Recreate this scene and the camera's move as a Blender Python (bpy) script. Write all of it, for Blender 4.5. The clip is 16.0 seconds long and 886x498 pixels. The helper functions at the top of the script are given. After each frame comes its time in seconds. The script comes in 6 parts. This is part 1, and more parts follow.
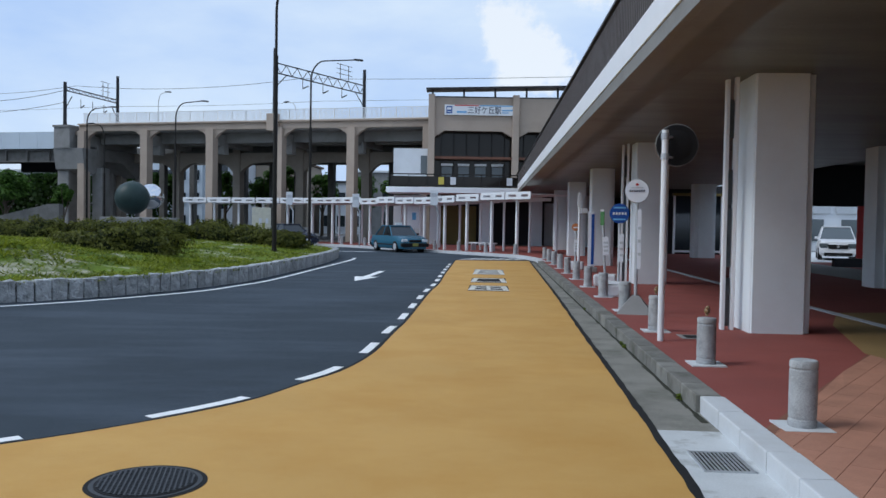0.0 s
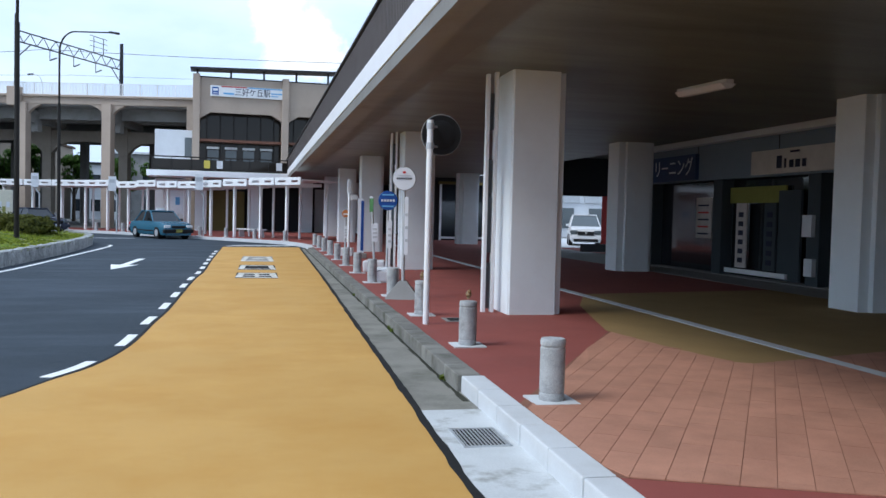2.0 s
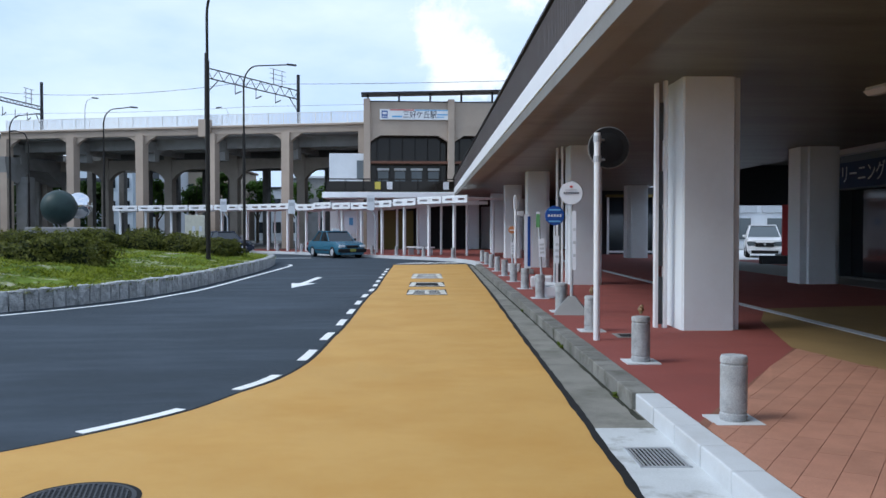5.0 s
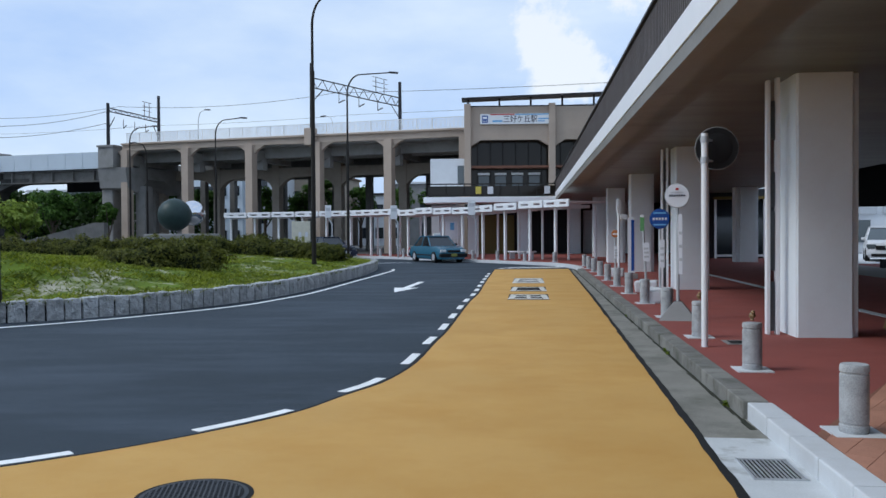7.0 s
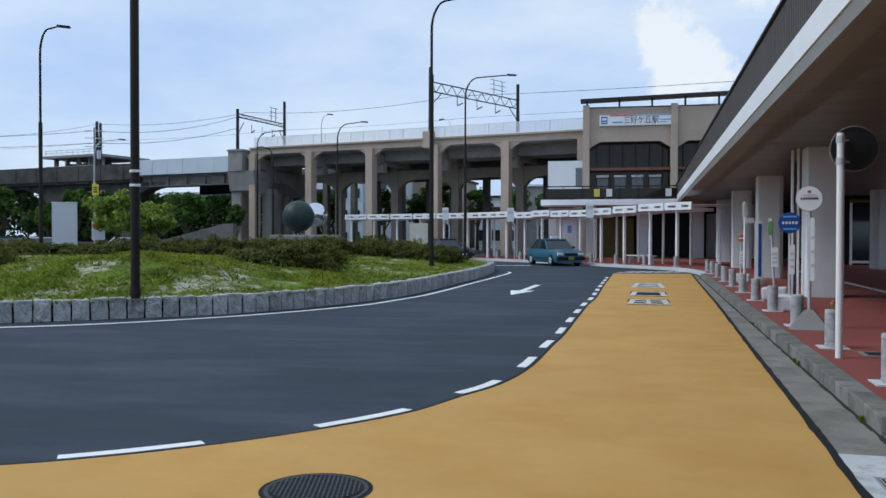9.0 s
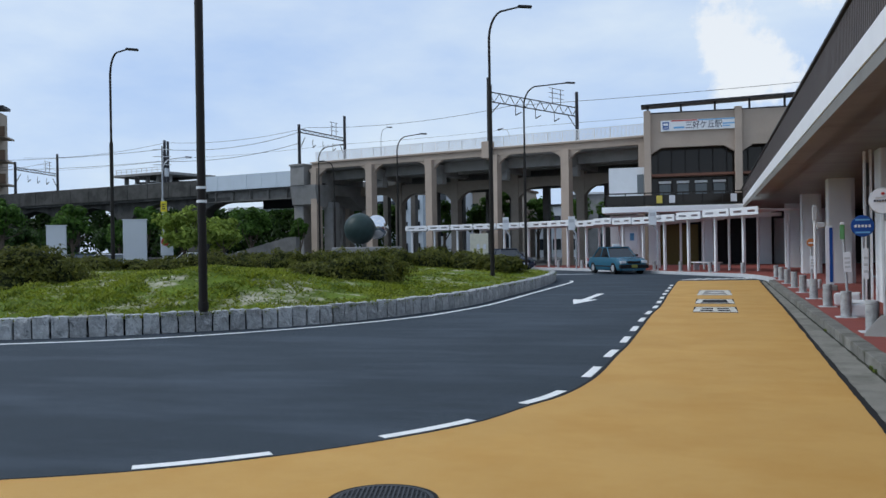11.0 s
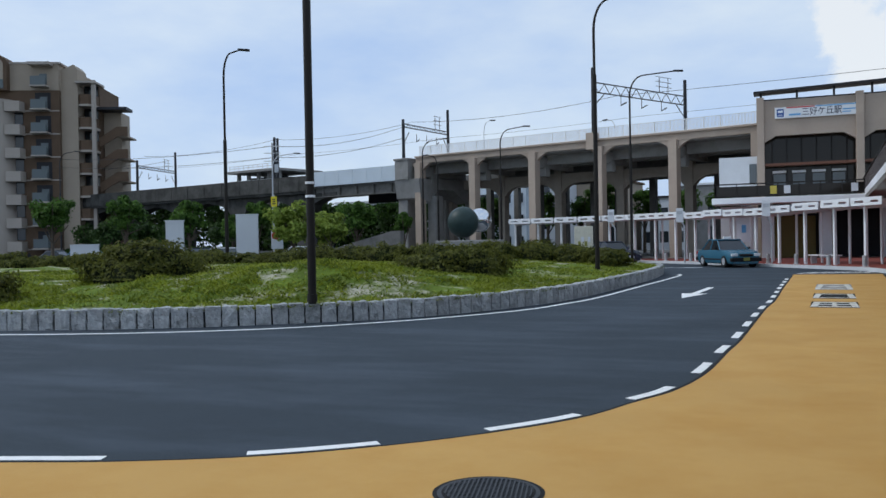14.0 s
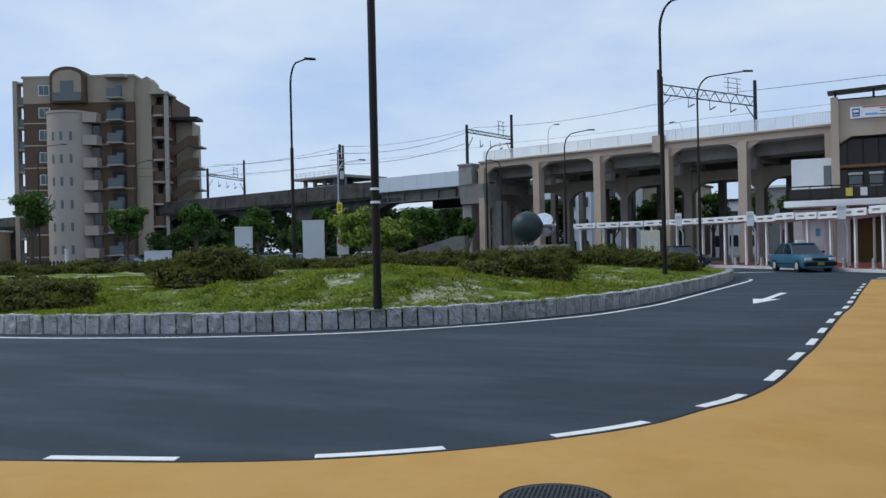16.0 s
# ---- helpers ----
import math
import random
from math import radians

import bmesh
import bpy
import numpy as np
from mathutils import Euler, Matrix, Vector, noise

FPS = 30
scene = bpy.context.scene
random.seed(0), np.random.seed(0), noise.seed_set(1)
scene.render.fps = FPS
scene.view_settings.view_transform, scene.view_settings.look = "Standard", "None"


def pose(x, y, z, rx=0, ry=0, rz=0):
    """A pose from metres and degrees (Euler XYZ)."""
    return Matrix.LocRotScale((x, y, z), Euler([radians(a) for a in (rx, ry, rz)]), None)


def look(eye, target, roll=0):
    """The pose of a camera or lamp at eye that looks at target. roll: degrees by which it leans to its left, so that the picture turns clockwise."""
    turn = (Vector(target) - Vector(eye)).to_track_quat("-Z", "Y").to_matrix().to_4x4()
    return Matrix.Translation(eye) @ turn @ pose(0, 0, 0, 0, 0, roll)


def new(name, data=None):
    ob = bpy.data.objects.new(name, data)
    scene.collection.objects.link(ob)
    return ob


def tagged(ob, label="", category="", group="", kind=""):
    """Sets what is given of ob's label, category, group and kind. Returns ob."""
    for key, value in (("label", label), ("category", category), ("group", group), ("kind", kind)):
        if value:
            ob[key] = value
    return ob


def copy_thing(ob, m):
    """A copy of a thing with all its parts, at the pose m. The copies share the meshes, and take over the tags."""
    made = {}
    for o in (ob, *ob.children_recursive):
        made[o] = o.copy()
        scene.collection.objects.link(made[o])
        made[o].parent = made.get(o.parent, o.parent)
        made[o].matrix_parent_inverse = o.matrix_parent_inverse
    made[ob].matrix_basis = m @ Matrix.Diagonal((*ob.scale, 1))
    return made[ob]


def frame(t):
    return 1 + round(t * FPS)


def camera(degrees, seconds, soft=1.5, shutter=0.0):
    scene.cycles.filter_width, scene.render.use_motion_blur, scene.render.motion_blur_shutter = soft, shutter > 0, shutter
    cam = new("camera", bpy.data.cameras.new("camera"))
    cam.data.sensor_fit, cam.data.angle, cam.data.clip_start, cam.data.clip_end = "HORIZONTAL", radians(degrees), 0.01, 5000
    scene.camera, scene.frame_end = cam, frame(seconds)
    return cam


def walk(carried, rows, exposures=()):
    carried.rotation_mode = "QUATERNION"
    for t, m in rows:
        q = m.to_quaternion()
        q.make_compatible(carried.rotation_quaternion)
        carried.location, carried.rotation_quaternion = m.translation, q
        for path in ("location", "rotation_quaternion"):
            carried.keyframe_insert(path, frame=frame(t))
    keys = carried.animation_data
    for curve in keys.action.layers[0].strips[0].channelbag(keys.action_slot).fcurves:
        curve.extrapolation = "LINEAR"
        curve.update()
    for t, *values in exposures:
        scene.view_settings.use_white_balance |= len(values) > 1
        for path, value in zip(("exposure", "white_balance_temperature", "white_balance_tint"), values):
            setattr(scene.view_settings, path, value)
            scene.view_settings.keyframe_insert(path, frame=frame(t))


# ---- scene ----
cam = camera(55.2, 16.0)
EYE = 1.6
ROWS = [
    (0.0, -0.0001, -0.0000, 88.305, -0.960, 0.029),
    (0.5, 0.0045, -0.0001, 88.300, -0.703, -2.185),
    (1.0, 0.0133, -0.0007, 88.394, -0.527, -6.428),
    (1.5, 0.0240, -0.0024, 88.239, -1.193, -11.616),
    (2.0, 0.0315, -0.0042, 87.702, -1.387, -15.358),
    (2.5, 0.0347, -0.0052, 87.743, -1.322, -16.969),
    (3.0, 0.0316, -0.0043, 87.630, -1.153, -15.398),
    (3.5, 0.0255, -0.0028, 87.839, -0.688, -12.355),
    (4.0, 0.0202, -0.0017, 87.959, -0.706, -9.772),
    (4.5, 0.0139, -0.0008, 88.238, -0.565, -6.702),
    (4.7, 0.0116, -0.0006, 88.622, -0.280, -5.618),
    (6.8, -0.0042, -0.0001, 88.656, 0.188, 2.007),
    (7.0, -0.0054, -0.0001, 88.965, 0.358, 2.603),
    (7.5, -0.0072, -0.0002, 89.460, 0.188, 3.449),
    (8.0, -0.0124, -0.0006, 89.731, -0.050, 5.963),
    (8.5, -0.0180, -0.0014, 89.247, 0.070, 8.724),
    (8.7, -0.0199, -0.0017, 89.139, 0.014, 9.605),
    (10.8, -0.0274, -0.0032, 89.865, 0.578, 13.336),
    (11.0, -0.0299, -0.0038, 89.880, 0.903, 14.543),
    (11.5, -0.0336, -0.0049, 89.533, 0.876, 16.417),
    (12.0, -0.0374, -0.0060, 89.507, 1.017, 18.325),
    (12.5, -0.0409, -0.0072, 89.496, 1.194, 20.099),
    (13.0, -0.0422, -0.0077, 89.050, 1.082, 20.775),
    (13.5, -0.0425, -0.0078, 88.785, 0.717, 20.914),
    (14.0, -0.0436, -0.0083, 89.535, 1.070, 21.505),
    (14.5, -0.0450, -0.0088, 89.344, 1.265, 22.227),
    (15.0, -0.0475, -0.0099, 89.448, 1.269, 23.538),
    (15.5, -0.0494, -0.0108, 89.513, 1.309, 24.553),
    (16.0, -0.0518, -0.0119, 89.973, 1.279, 25.825),
]
walk(cam, [(t, pose(x, y, EYE, a, b, c)) for t, x, y, a, b, c in ROWS],
     exposures=[(0.0, 0.0, 6050, 8), (1.0, 0.15, 6050, 8), (2.5, 0.56, 6050, 8), (3.2, 0.56, 6050, 8), (4.5, 0.40, 6050, 8), (7.0, 0.05, 6100, 8), (8.5, 0.0, 6150, 8), (12.5, -0.05, 6300, 8), (16.0, -0.08, 6300, 8)])

# world, sun, exposure
world = bpy.data.worlds.new("world")
scene.world = world
world.use_nodes = True
wn, wl = world.node_tree.nodes, world.node_tree.links
wn.clear()
w_out = wn.new("ShaderNodeOutputWorld")
w_sky = wn.new("ShaderNodeTexSky")
w_sky.sky_type, w_sky.sun_disc = "NISHITA", False
w_sky.sun_elevation, w_sky.sun_rotation = radians(47), radians(255)
w_bg = wn.new("ShaderNodeBackground")
w_bg.inputs["Strength"].default_value = 0.10
wl.new(w_sky.outputs[0], w_bg.inputs["Color"])
w_cloud = wn.new("ShaderNodeBackground")
w_coord = wn.new("ShaderNodeTexCoord")
w_map = wn.new("ShaderNodeMapping")
w_map.inputs["Scale"].default_value = (1.0, 1.0, 2.6)
w_noise = wn.new("ShaderNodeTexNoise")
w_noise.inputs["Scale"].default_value, w_noise.inputs["Detail"].default_value, w_noise.inputs["Roughness"].default_value = 2.6, 7, 0.55
w_ramp = wn.new("ShaderNodeValToRGB")
w_ramp.color_ramp.elements[0].position, w_ramp.color_ramp.elements[0].color = 0.36, (0.51, 0.66, 0.95, 1)
w_ramp.color_ramp.elements[1].position, w_ramp.color_ramp.elements[1].color = 0.66, (0.80, 0.89, 1.0, 1)
w_mix = wn.new("ShaderNodeMixShader")
w_mix.inputs[0].default_value = 0.8
wl.new(w_coord.outputs["Generated"], w_map.inputs["Vector"])
wl.new(w_map.outputs[0], w_noise.inputs["Vector"])
wl.new(w_noise.outputs["Fac"], w_ramp.inputs[0])
w_dir = wn.new("ShaderNodeVectorMath")
w_dir.operation = "DOT_PRODUCT"
w_dir.inputs[1].default_value = (0.122, 0.958, 0.262)
wl.new(w_coord.outputs["Generated"], w_dir.inputs[0])
w_near = wn.new("ShaderNodeMapRange")
w_near.interpolation_type = "SMOOTHSTEP"
w_near.inputs["From Min"].default_value, w_near.inputs["From Max"].default_value = 0.990, 0.9992
wl.new(w_dir.outputs["Value"], w_near.inputs["Value"])
w_puff = wn.new("ShaderNodeTexNoise")
w_puff.inputs["Scale"].default_value, w_puff.inputs["Detail"].default_value, w_puff.inputs["Roughness"].default_value = 9.0, 8, 0.6
wl.new(w_coord.outputs["Generated"], w_puff.inputs["Vector"])
w_sum = wn.new("ShaderNodeMath")
w_sum.operation = "MULTIPLY_ADD"
w_sum.inputs[1].default_value = 0.23
wl.new(w_near.outputs[0], w_sum.inputs[0])
wl.new(w_puff.outputs["Fac"], w_sum.inputs[2])
w_cut = wn.new("ShaderNodeMapRange")
w_cut.interpolation_type = "SMOOTHSTEP"
w_cut.inputs["From Min"].default_value, w_cut.inputs["From Max"].default_value = 0.70, 0.80
wl.new(w_sum.outputs[0], w_cut.inputs["Value"])
w_white = wn.new("ShaderNodeMix")
w_white.data_type = "RGBA"
w_white.inputs["B"].default_value = (0.97, 0.98, 1.0, 1)
wl.new(w_cut.outputs[0], w_white.inputs["Factor"])
wl.new(w_ramp.outputs[0], w_white.inputs["A"])
wl.new(w_white.outputs["Result"], w_cloud.inputs["Color"])
w_cloud.inputs["Strength"].default_value = 1.04
wl.new(w_bg.outputs[0], w_mix.inputs[1])
wl.new(w_cloud.outputs[0], w_mix.inputs[2])
wl.new(w_mix.outputs[0], w_out.inputs[0])
sun = new("sun", bpy.data.lights.new("sun", "SUN"))
sun.data.energy, sun.data.angle, sun.data.color = 1.5, radians(22), (1.0, 0.98, 0.95)
sun.matrix_world = look((-82, -22, 91), (0, 0, 0))
scene.view_settings.exposure = 0.0


# materials
def mat(name, base, rough=0.7, metal=0.0, vary=0.12, scale=6.0, fine=60.0, bump=0.15, spec=0.22, stain=None, islands=0.0, cut=(0.48, 0.72), stretch=None):
    """Paint or stone with two scales of variation and fine relief, in object metres."""
    m = bpy.data.materials.new(name)
    m.use_nodes = True
    n, l = m.node_tree.nodes, m.node_tree.links
    b = n["Principled BSDF"]
    b.inputs["Roughness"].default_value, b.inputs["Metallic"].default_value = rough, metal
    b.inputs["Specular IOR Level"].default_value = spec
    geo = n.new("ShaderNodeNewGeometry")
    big, small = n.new("ShaderNodeTexNoise"), n.new("ShaderNodeTexNoise")
    big.inputs["Scale"].default_value, big.inputs["Detail"].default_value = scale, 5
    small.inputs["Scale"].default_value, small.inputs["Detail"].default_value = fine, 3
    for t in (big, small):
        l.new(geo.outputs["Position"], t.inputs["Vector"])
    add = n.new("ShaderNodeMath")
    add.operation = "ADD"
    l.new(big.outputs["Fac"], add.inputs[0])
    l.new(small.outputs["Fac"], add.inputs[1])
    last = add.outputs[0]
    if islands:
        info = n.new("ShaderNodeObjectInfo")
        more = n.new("ShaderNodeMath")
        more.operation = "MULTIPLY_ADD"
        more.inputs[1].default_value = islands
        l.new(info.outputs["Random"], more.inputs[0])
        l.new(last, more.inputs[2])
        sub = n.new("ShaderNodeMath")
        sub.operation = "SUBTRACT"
        sub.inputs[1].default_value = islands / 2
        l.new(more.outputs[0], sub.inputs[0])
        last = sub.outputs[0]
    ramp = n.new("ShaderNodeMapRange")
    ramp.inputs["From Min"].default_value, ramp.inputs["From Max"].default_value = 0.6, 1.4
    ramp.inputs["To Min"].default_value, ramp.inputs["To Max"].default_value = 1 - vary, 1 + vary
    l.new(last, ramp.inputs["Value"])
    mul = n.new("ShaderNodeVectorMath")
    mul.operation = "MULTIPLY"
    mul.inputs[0].default_value = base
    l.new(ramp.outputs[0], mul.inputs[1])
    out = mul.outputs[0]
    if stain:
        colour, amount, size = stain
        dirt = n.new("ShaderNodeTexNoise")
        dirt.inputs["Scale"].default_value, dirt.inputs["Detail"].default_value, dirt.inputs["Roughness"].default_value = size, 8, 0.65
        if stretch:
            pull = n.new("ShaderNodeMapping")
            pull.inputs["Scale"].default_value, pull.inputs["Rotation"].default_value = stretch, (0, 0, radians(-12))
            l.new(geo.outputs["Position"], pull.inputs["Vector"])
            l.new(pull.outputs[0], dirt.inputs["Vector"])
        else:
            l.new(geo.outputs["Position"], dirt.inputs["Vector"])
        edge = n.new("ShaderNodeMapRange")
        edge.inputs["From Min"].default_value, edge.inputs["From Max"].default_value = cut
        edge.inputs["To Max"].default_value = amount
        l.new(dirt.outputs["Fac"], edge.inputs["Value"])
        mix = n.new("ShaderNodeMix")
        mix.data_type = "RGBA"
        mix.inputs["B"].default_value = (*colour, 1)
        l.new(edge.outputs[0], mix.inputs["Factor"])
        l.new(out, mix.inputs["A"])
        out = mix.outputs["Result"]
    l.new(out, b.inputs["Base Color"])
    if bump:
        bp = n.new("ShaderNodeBump")
        bp.inputs["Strength"].default_value, bp.inputs["Distance"].default_value = min(bump, 1.0), 0.01 * max(bump, 1.0)
        l.new(small.outputs["Fac"], bp.inputs["Height"])
        l.new(bp.outputs[0], b.inputs["Normal"])
    return m


def glass(name, tint=(0.02, 0.025, 0.03), rough=0.06, alpha=1.0, gloss=0.6):
    m = bpy.data.materials.new(name)
    m.use_nodes = True
    b = m.node_tree.nodes["Principled BSDF"]
    b.inputs["Base Color"].default_value = (*tint, 1)
    b.inputs["Roughness"].default_value = rough
    b.inputs["Specular IOR Level"].default_value = gloss
    b.inputs["Alpha"].default_value = alpha
    return m


def leafy(name, dark, light):
    m = bpy.data.materials.new(name)
    m.use_nodes = True
    n, l = m.node_tree.nodes, m.node_tree.links
    b = n["Principled BSDF"]
    b.inputs["Roughness"].default_value = 0.6
    b.inputs["Specular IOR Level"].default_value = 0.25
    geo = n.new("ShaderNodeNewGeometry")
    big = n.new("ShaderNodeTexNoise")
    big.inputs["Scale"].default_value = 1.6
    l.new(geo.outputs["Position"], big.inputs["Vector"])
    add = n.new("ShaderNodeMath")
    add.operation = "MULTIPLY_ADD"
    add.inputs[1].default_value = 0.6
    l.new(geo.outputs["Random Per Island"], add.inputs[0])
    l.new(big.outputs["Fac"], add.inputs[2])
    ramp = n.new("ShaderNodeMapRange")
    ramp.inputs["From Min"].default_value, ramp.inputs["From Max"].default_value = 0.35, 1.1
    l.new(add.outputs[0], ramp.inputs["Value"])
    mix = n.new("ShaderNodeMix")
    mix.data_type = "RGBA"
    mix.inputs["A"].default_value, mix.inputs["B"].default_value = (*dark, 1), (*light, 1)
    l.new(ramp.outputs[0], mix.inputs["Factor"])
    l.new(mix.outputs["Result"], b.inputs["Base Color"])
    thin = n.new("ShaderNodeBsdfTranslucent")
    l.new(mix.outputs["Result"], thin.inputs["Color"])
    both = n.new("ShaderNodeMixShader")
    both.inputs[0].default_value = 0.32
    l.new(b.outputs[0], both.inputs[1])
    l.new(thin.outputs[0], both.inputs[2])
    l.new(both.outputs[0], n["Material Output"].inputs["Surface"])
    return m


M_ASPHALT = mat("asphalt", (0.030, 0.0415, 0.053), 0.75, vary=0.22, scale=0.5, fine=240, bump=0.35, spec=0.2, stain=((0.066, 0.084, 0.108), 0.9, 0.75), stretch=(0.33, 1.1, 1.0), cut=(0.46, 0.74))
M_YELLOW = mat("yellow_paving", (0.555, 0.325, 0.098), 0.75, vary=0.10, scale=0.6, fine=260, bump=0.3, spec=0.15, stain=((0.47, 0.235, 0.045), 0.75, 0.9), cut=(0.42, 0.78))
M_FIELD = mat("far_ground", (0.13, 0.14, 0.12), 0.9, vary=0.3, scale=0.05, fine=2, bump=0)
M_LINE = mat("road_paint", (0.84, 0.84, 0.82), 0.6, vary=0.06, scale=3, fine=120, stain=((0.50, 0.50, 0.50), 0.3, 5))
M_LINE_WORN = mat("worn_road_paint", (0.66, 0.65, 0.60), 0.7, vary=0.12, scale=3, fine=120, stain=((0.30, 0.25, 0.15), 0.75, 3.5), cut=(0.46, 0.62))
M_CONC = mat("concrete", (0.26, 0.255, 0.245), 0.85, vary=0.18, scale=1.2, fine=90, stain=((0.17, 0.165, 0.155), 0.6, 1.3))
M_CONC_NEW = mat("new_concrete", (0.58, 0.60, 0.61), 0.8, vary=0.07, scale=2, fine=90, stain=((0.45, 0.45, 0.44), 0.45, 2.5))
M_CONC_DIRTY = mat("stained_new_concrete", (0.55, 0.57, 0.57), 0.85, vary=0.12, scale=3, fine=90, stain=((0.24, 0.235, 0.21), 0.75, 2.2), cut=(0.52, 0.66))
M_CONC_OLD_SHADE = mat("old_and_shaded_concrete", (0.165, 0.16, 0.15), 0.9, vary=0.25, scale=2, fine=110, stain=((0.10, 0.10, 0.085), 0.6, 2.2))
M_GUTTER = mat("gutter_concrete", (0.235, 0.225, 0.195), 0.9, vary=0.28, scale=2, fine=110, stain=((0.105, 0.105, 0.082), 0.85, 1.6))
M_KERB_OLD = mat("old_kerb_concrete", (0.20, 0.195, 0.175), 0.9, vary=0.3, scale=4, fine=90, bump=0.4, stain=((0.07, 0.072, 0.05), 0.85, 2.6), islands=0.5)
M_CONC_BLACK = mat("blackened_concrete", (0.085, 0.084, 0.078), 0.9, vary=0.3, scale=0.8, fine=60, stain=((0.035, 0.035, 0.033), 0.8, 0.7), cut=(0.42, 0.62))
M_GRIME_SHADE = mat("mossy_grime_shade", (0.035, 0.036, 0.024), 0.95, vary=0.4, scale=9)
M_JOINT = mat("dark_joint", (0.018, 0.018, 0.018), 0.9, vary=0.3)
M_RED = mat("red_paving", (0.26, 0.074, 0.060), 0.85, vary=0.16, scale=1.5, fine=150, stain=((0.20, 0.07, 0.06), 0.4, 0.9))
M_TERRA = mat("terracotta_tile", (0.43, 0.215, 0.143), 0.75, vary=0.24, scale=3.0, fine=150, islands=0.22, stain=((0.33, 0.15, 0.10), 0.5, 1.2))
M_OCHRE = mat("ochre_paving", (0.30, 0.20, 0.085), 0.85, vary=0.15, scale=1.5, fine=150)
M_PAVE = mat("grey_paving", (0.28, 0.27, 0.25), 0.85, vary=0.15, scale=1.5, fine=80)
M_BEIGE = mat("beige_wall", (0.43, 0.35, 0.285), 0.85, vary=0.08, scale=0.8, fine=30, stain=((0.30, 0.24, 0.19), 0.4, 0.5))
M_ARCH = mat("shaded_stained_beige", (0.33, 0.29, 0.245), 0.9, vary=0.15, scale=0.8, fine=40, stain=((0.19, 0.165, 0.14), 0.6, 0.8))
M_COLUMN = mat("column_paint", (0.78, 0.83, 0.85), 0.7, vary=0.05, scale=1.2, fine=140, bump=0.2, stain=((0.62, 0.62, 0.62), 0.35, 1.2))
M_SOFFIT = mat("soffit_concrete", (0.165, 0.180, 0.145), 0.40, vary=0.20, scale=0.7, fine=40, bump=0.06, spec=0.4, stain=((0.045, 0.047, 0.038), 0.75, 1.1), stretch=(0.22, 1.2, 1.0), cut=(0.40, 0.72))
M_LIP = mat("deck_lip_paint", (0.21, 0.20, 0.175), 0.5, vary=0.12, scale=1.0, fine=60, bump=0.05, stain=((0.10, 0.085, 0.07), 0.6, 0.8))
M_WHITE = mat("white_paint", (0.80, 0.81, 0.82), 0.45, vary=0.04, scale=2, fine=60, bump=0.03)
M_PANEL = mat("white_panel", (0.70, 0.72, 0.74), 0.5, vary=0.05, scale=1, fine=50, bump=0.03, stain=((0.5, 0.5, 0.5), 0.3, 0.8))
M_BARRIER = mat("barrier_panel", (0.55, 0.62, 0.68), 0.4, vary=0.06, scale=1)
M_FASCIA = mat("dark_louvre", (0.12, 0.105, 0.10), 0.6, vary=0.15, scale=2, fine=60)
M_BROWN = mat("brown_steel", (0.018, 0.015, 0.013), 0.5, vary=0.15, bump=0.05)
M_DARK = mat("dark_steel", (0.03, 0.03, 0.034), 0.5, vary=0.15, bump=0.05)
M_BLACK = mat("black_rubber", (0.015, 0.015, 0.016), 0.8, vary=0.2)
M_STEEL = mat("galvanised_steel", (0.50, 0.52, 0.54), 0.4, metal=0.4, vary=0.1, scale=4)
M_CHROME = mat("polished_steel", (0.75, 0.76, 0.78), 0.08, metal=1.0, vary=0.02, bump=0)
M_STONE = mat("granite", (0.43, 0.44, 0.44), 0.9, vary=0.32, scale=9, fine=30, bump=4.0, stain=((0.20, 0.205, 0.20), 0.5, 5), islands=0.5)
M_BOLLARD = mat("bollard_stone", (0.40, 0.415, 0.42), 0.8, vary=0.38, scale=7, fine=130, bump=0.5, stain=((0.15, 0.15, 0.145), 0.6, 9))
M_SOIL = mat("soil_and_turf", (0.095, 0.14, 0.011), 0.95, vary=0.5, scale=1.2, fine=20, bump=0.8, stain=((0.40, 0.38, 0.29), 0.95, 0.75), cut=(0.52, 0.60))
M_GLASS = glass("dark_glass")
M_GLASS_BRONZE = glass("bronze_glass", (0.022, 0.018, 0.014), 0.08, 1.0, 0.3)
M_GLASS_GREY = glass("grey_glass", (0.10, 0.12, 0.13), 0.1)
M_TUFT = leafy("weed_tufts", (0.03, 0.055, 0.005), (0.16, 0.21, 0.018))
M_GRASS = leafy("grass_blades", (0.05, 0.085, 0.006), (0.30, 0.34, 0.03))
M_BUSH = leafy("azalea_leaves", (0.014, 0.028, 0.004), (0.17, 0.175, 0.03))
M_LEAF = leafy("tree_leaves", (0.012, 0.038, 0.006), (0.105, 0.205, 0.03))
# leaf green darkened to put shade and distance into the far woods' colour
M_WOODS = leafy("shaded_woodland_leaves", (0.007, 0.022, 0.004), (0.05, 0.10, 0.018))
M_LEAF_LIGHT = leafy("light_leaves", (0.09, 0.15, 0.02), (0.32, 0.40, 0.07))
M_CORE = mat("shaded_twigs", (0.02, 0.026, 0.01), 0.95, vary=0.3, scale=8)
M_BARK = mat("bark", (0.10, 0.08, 0.06), 0.95, vary=0.3, scale=8, bump=0.6)


# mesh helpers
def box(bm, c, s, rz=0.0, bevel=0.0):
    r = bmesh.ops.create_cube(bm, size=1.0, matrix=Matrix.Translation(c) @ Matrix.Rotation(radians(rz), 4, "Z") @ Matrix.Diagonal((*s, 1)))
    if bevel:
        edges = list({e for v in r["verts"] for e in v.link_edges})
        bmesh.ops.bevel(bm, geom=edges, offset=bevel, segments=2, affect="EDGES", profile=0.6)
    return bm


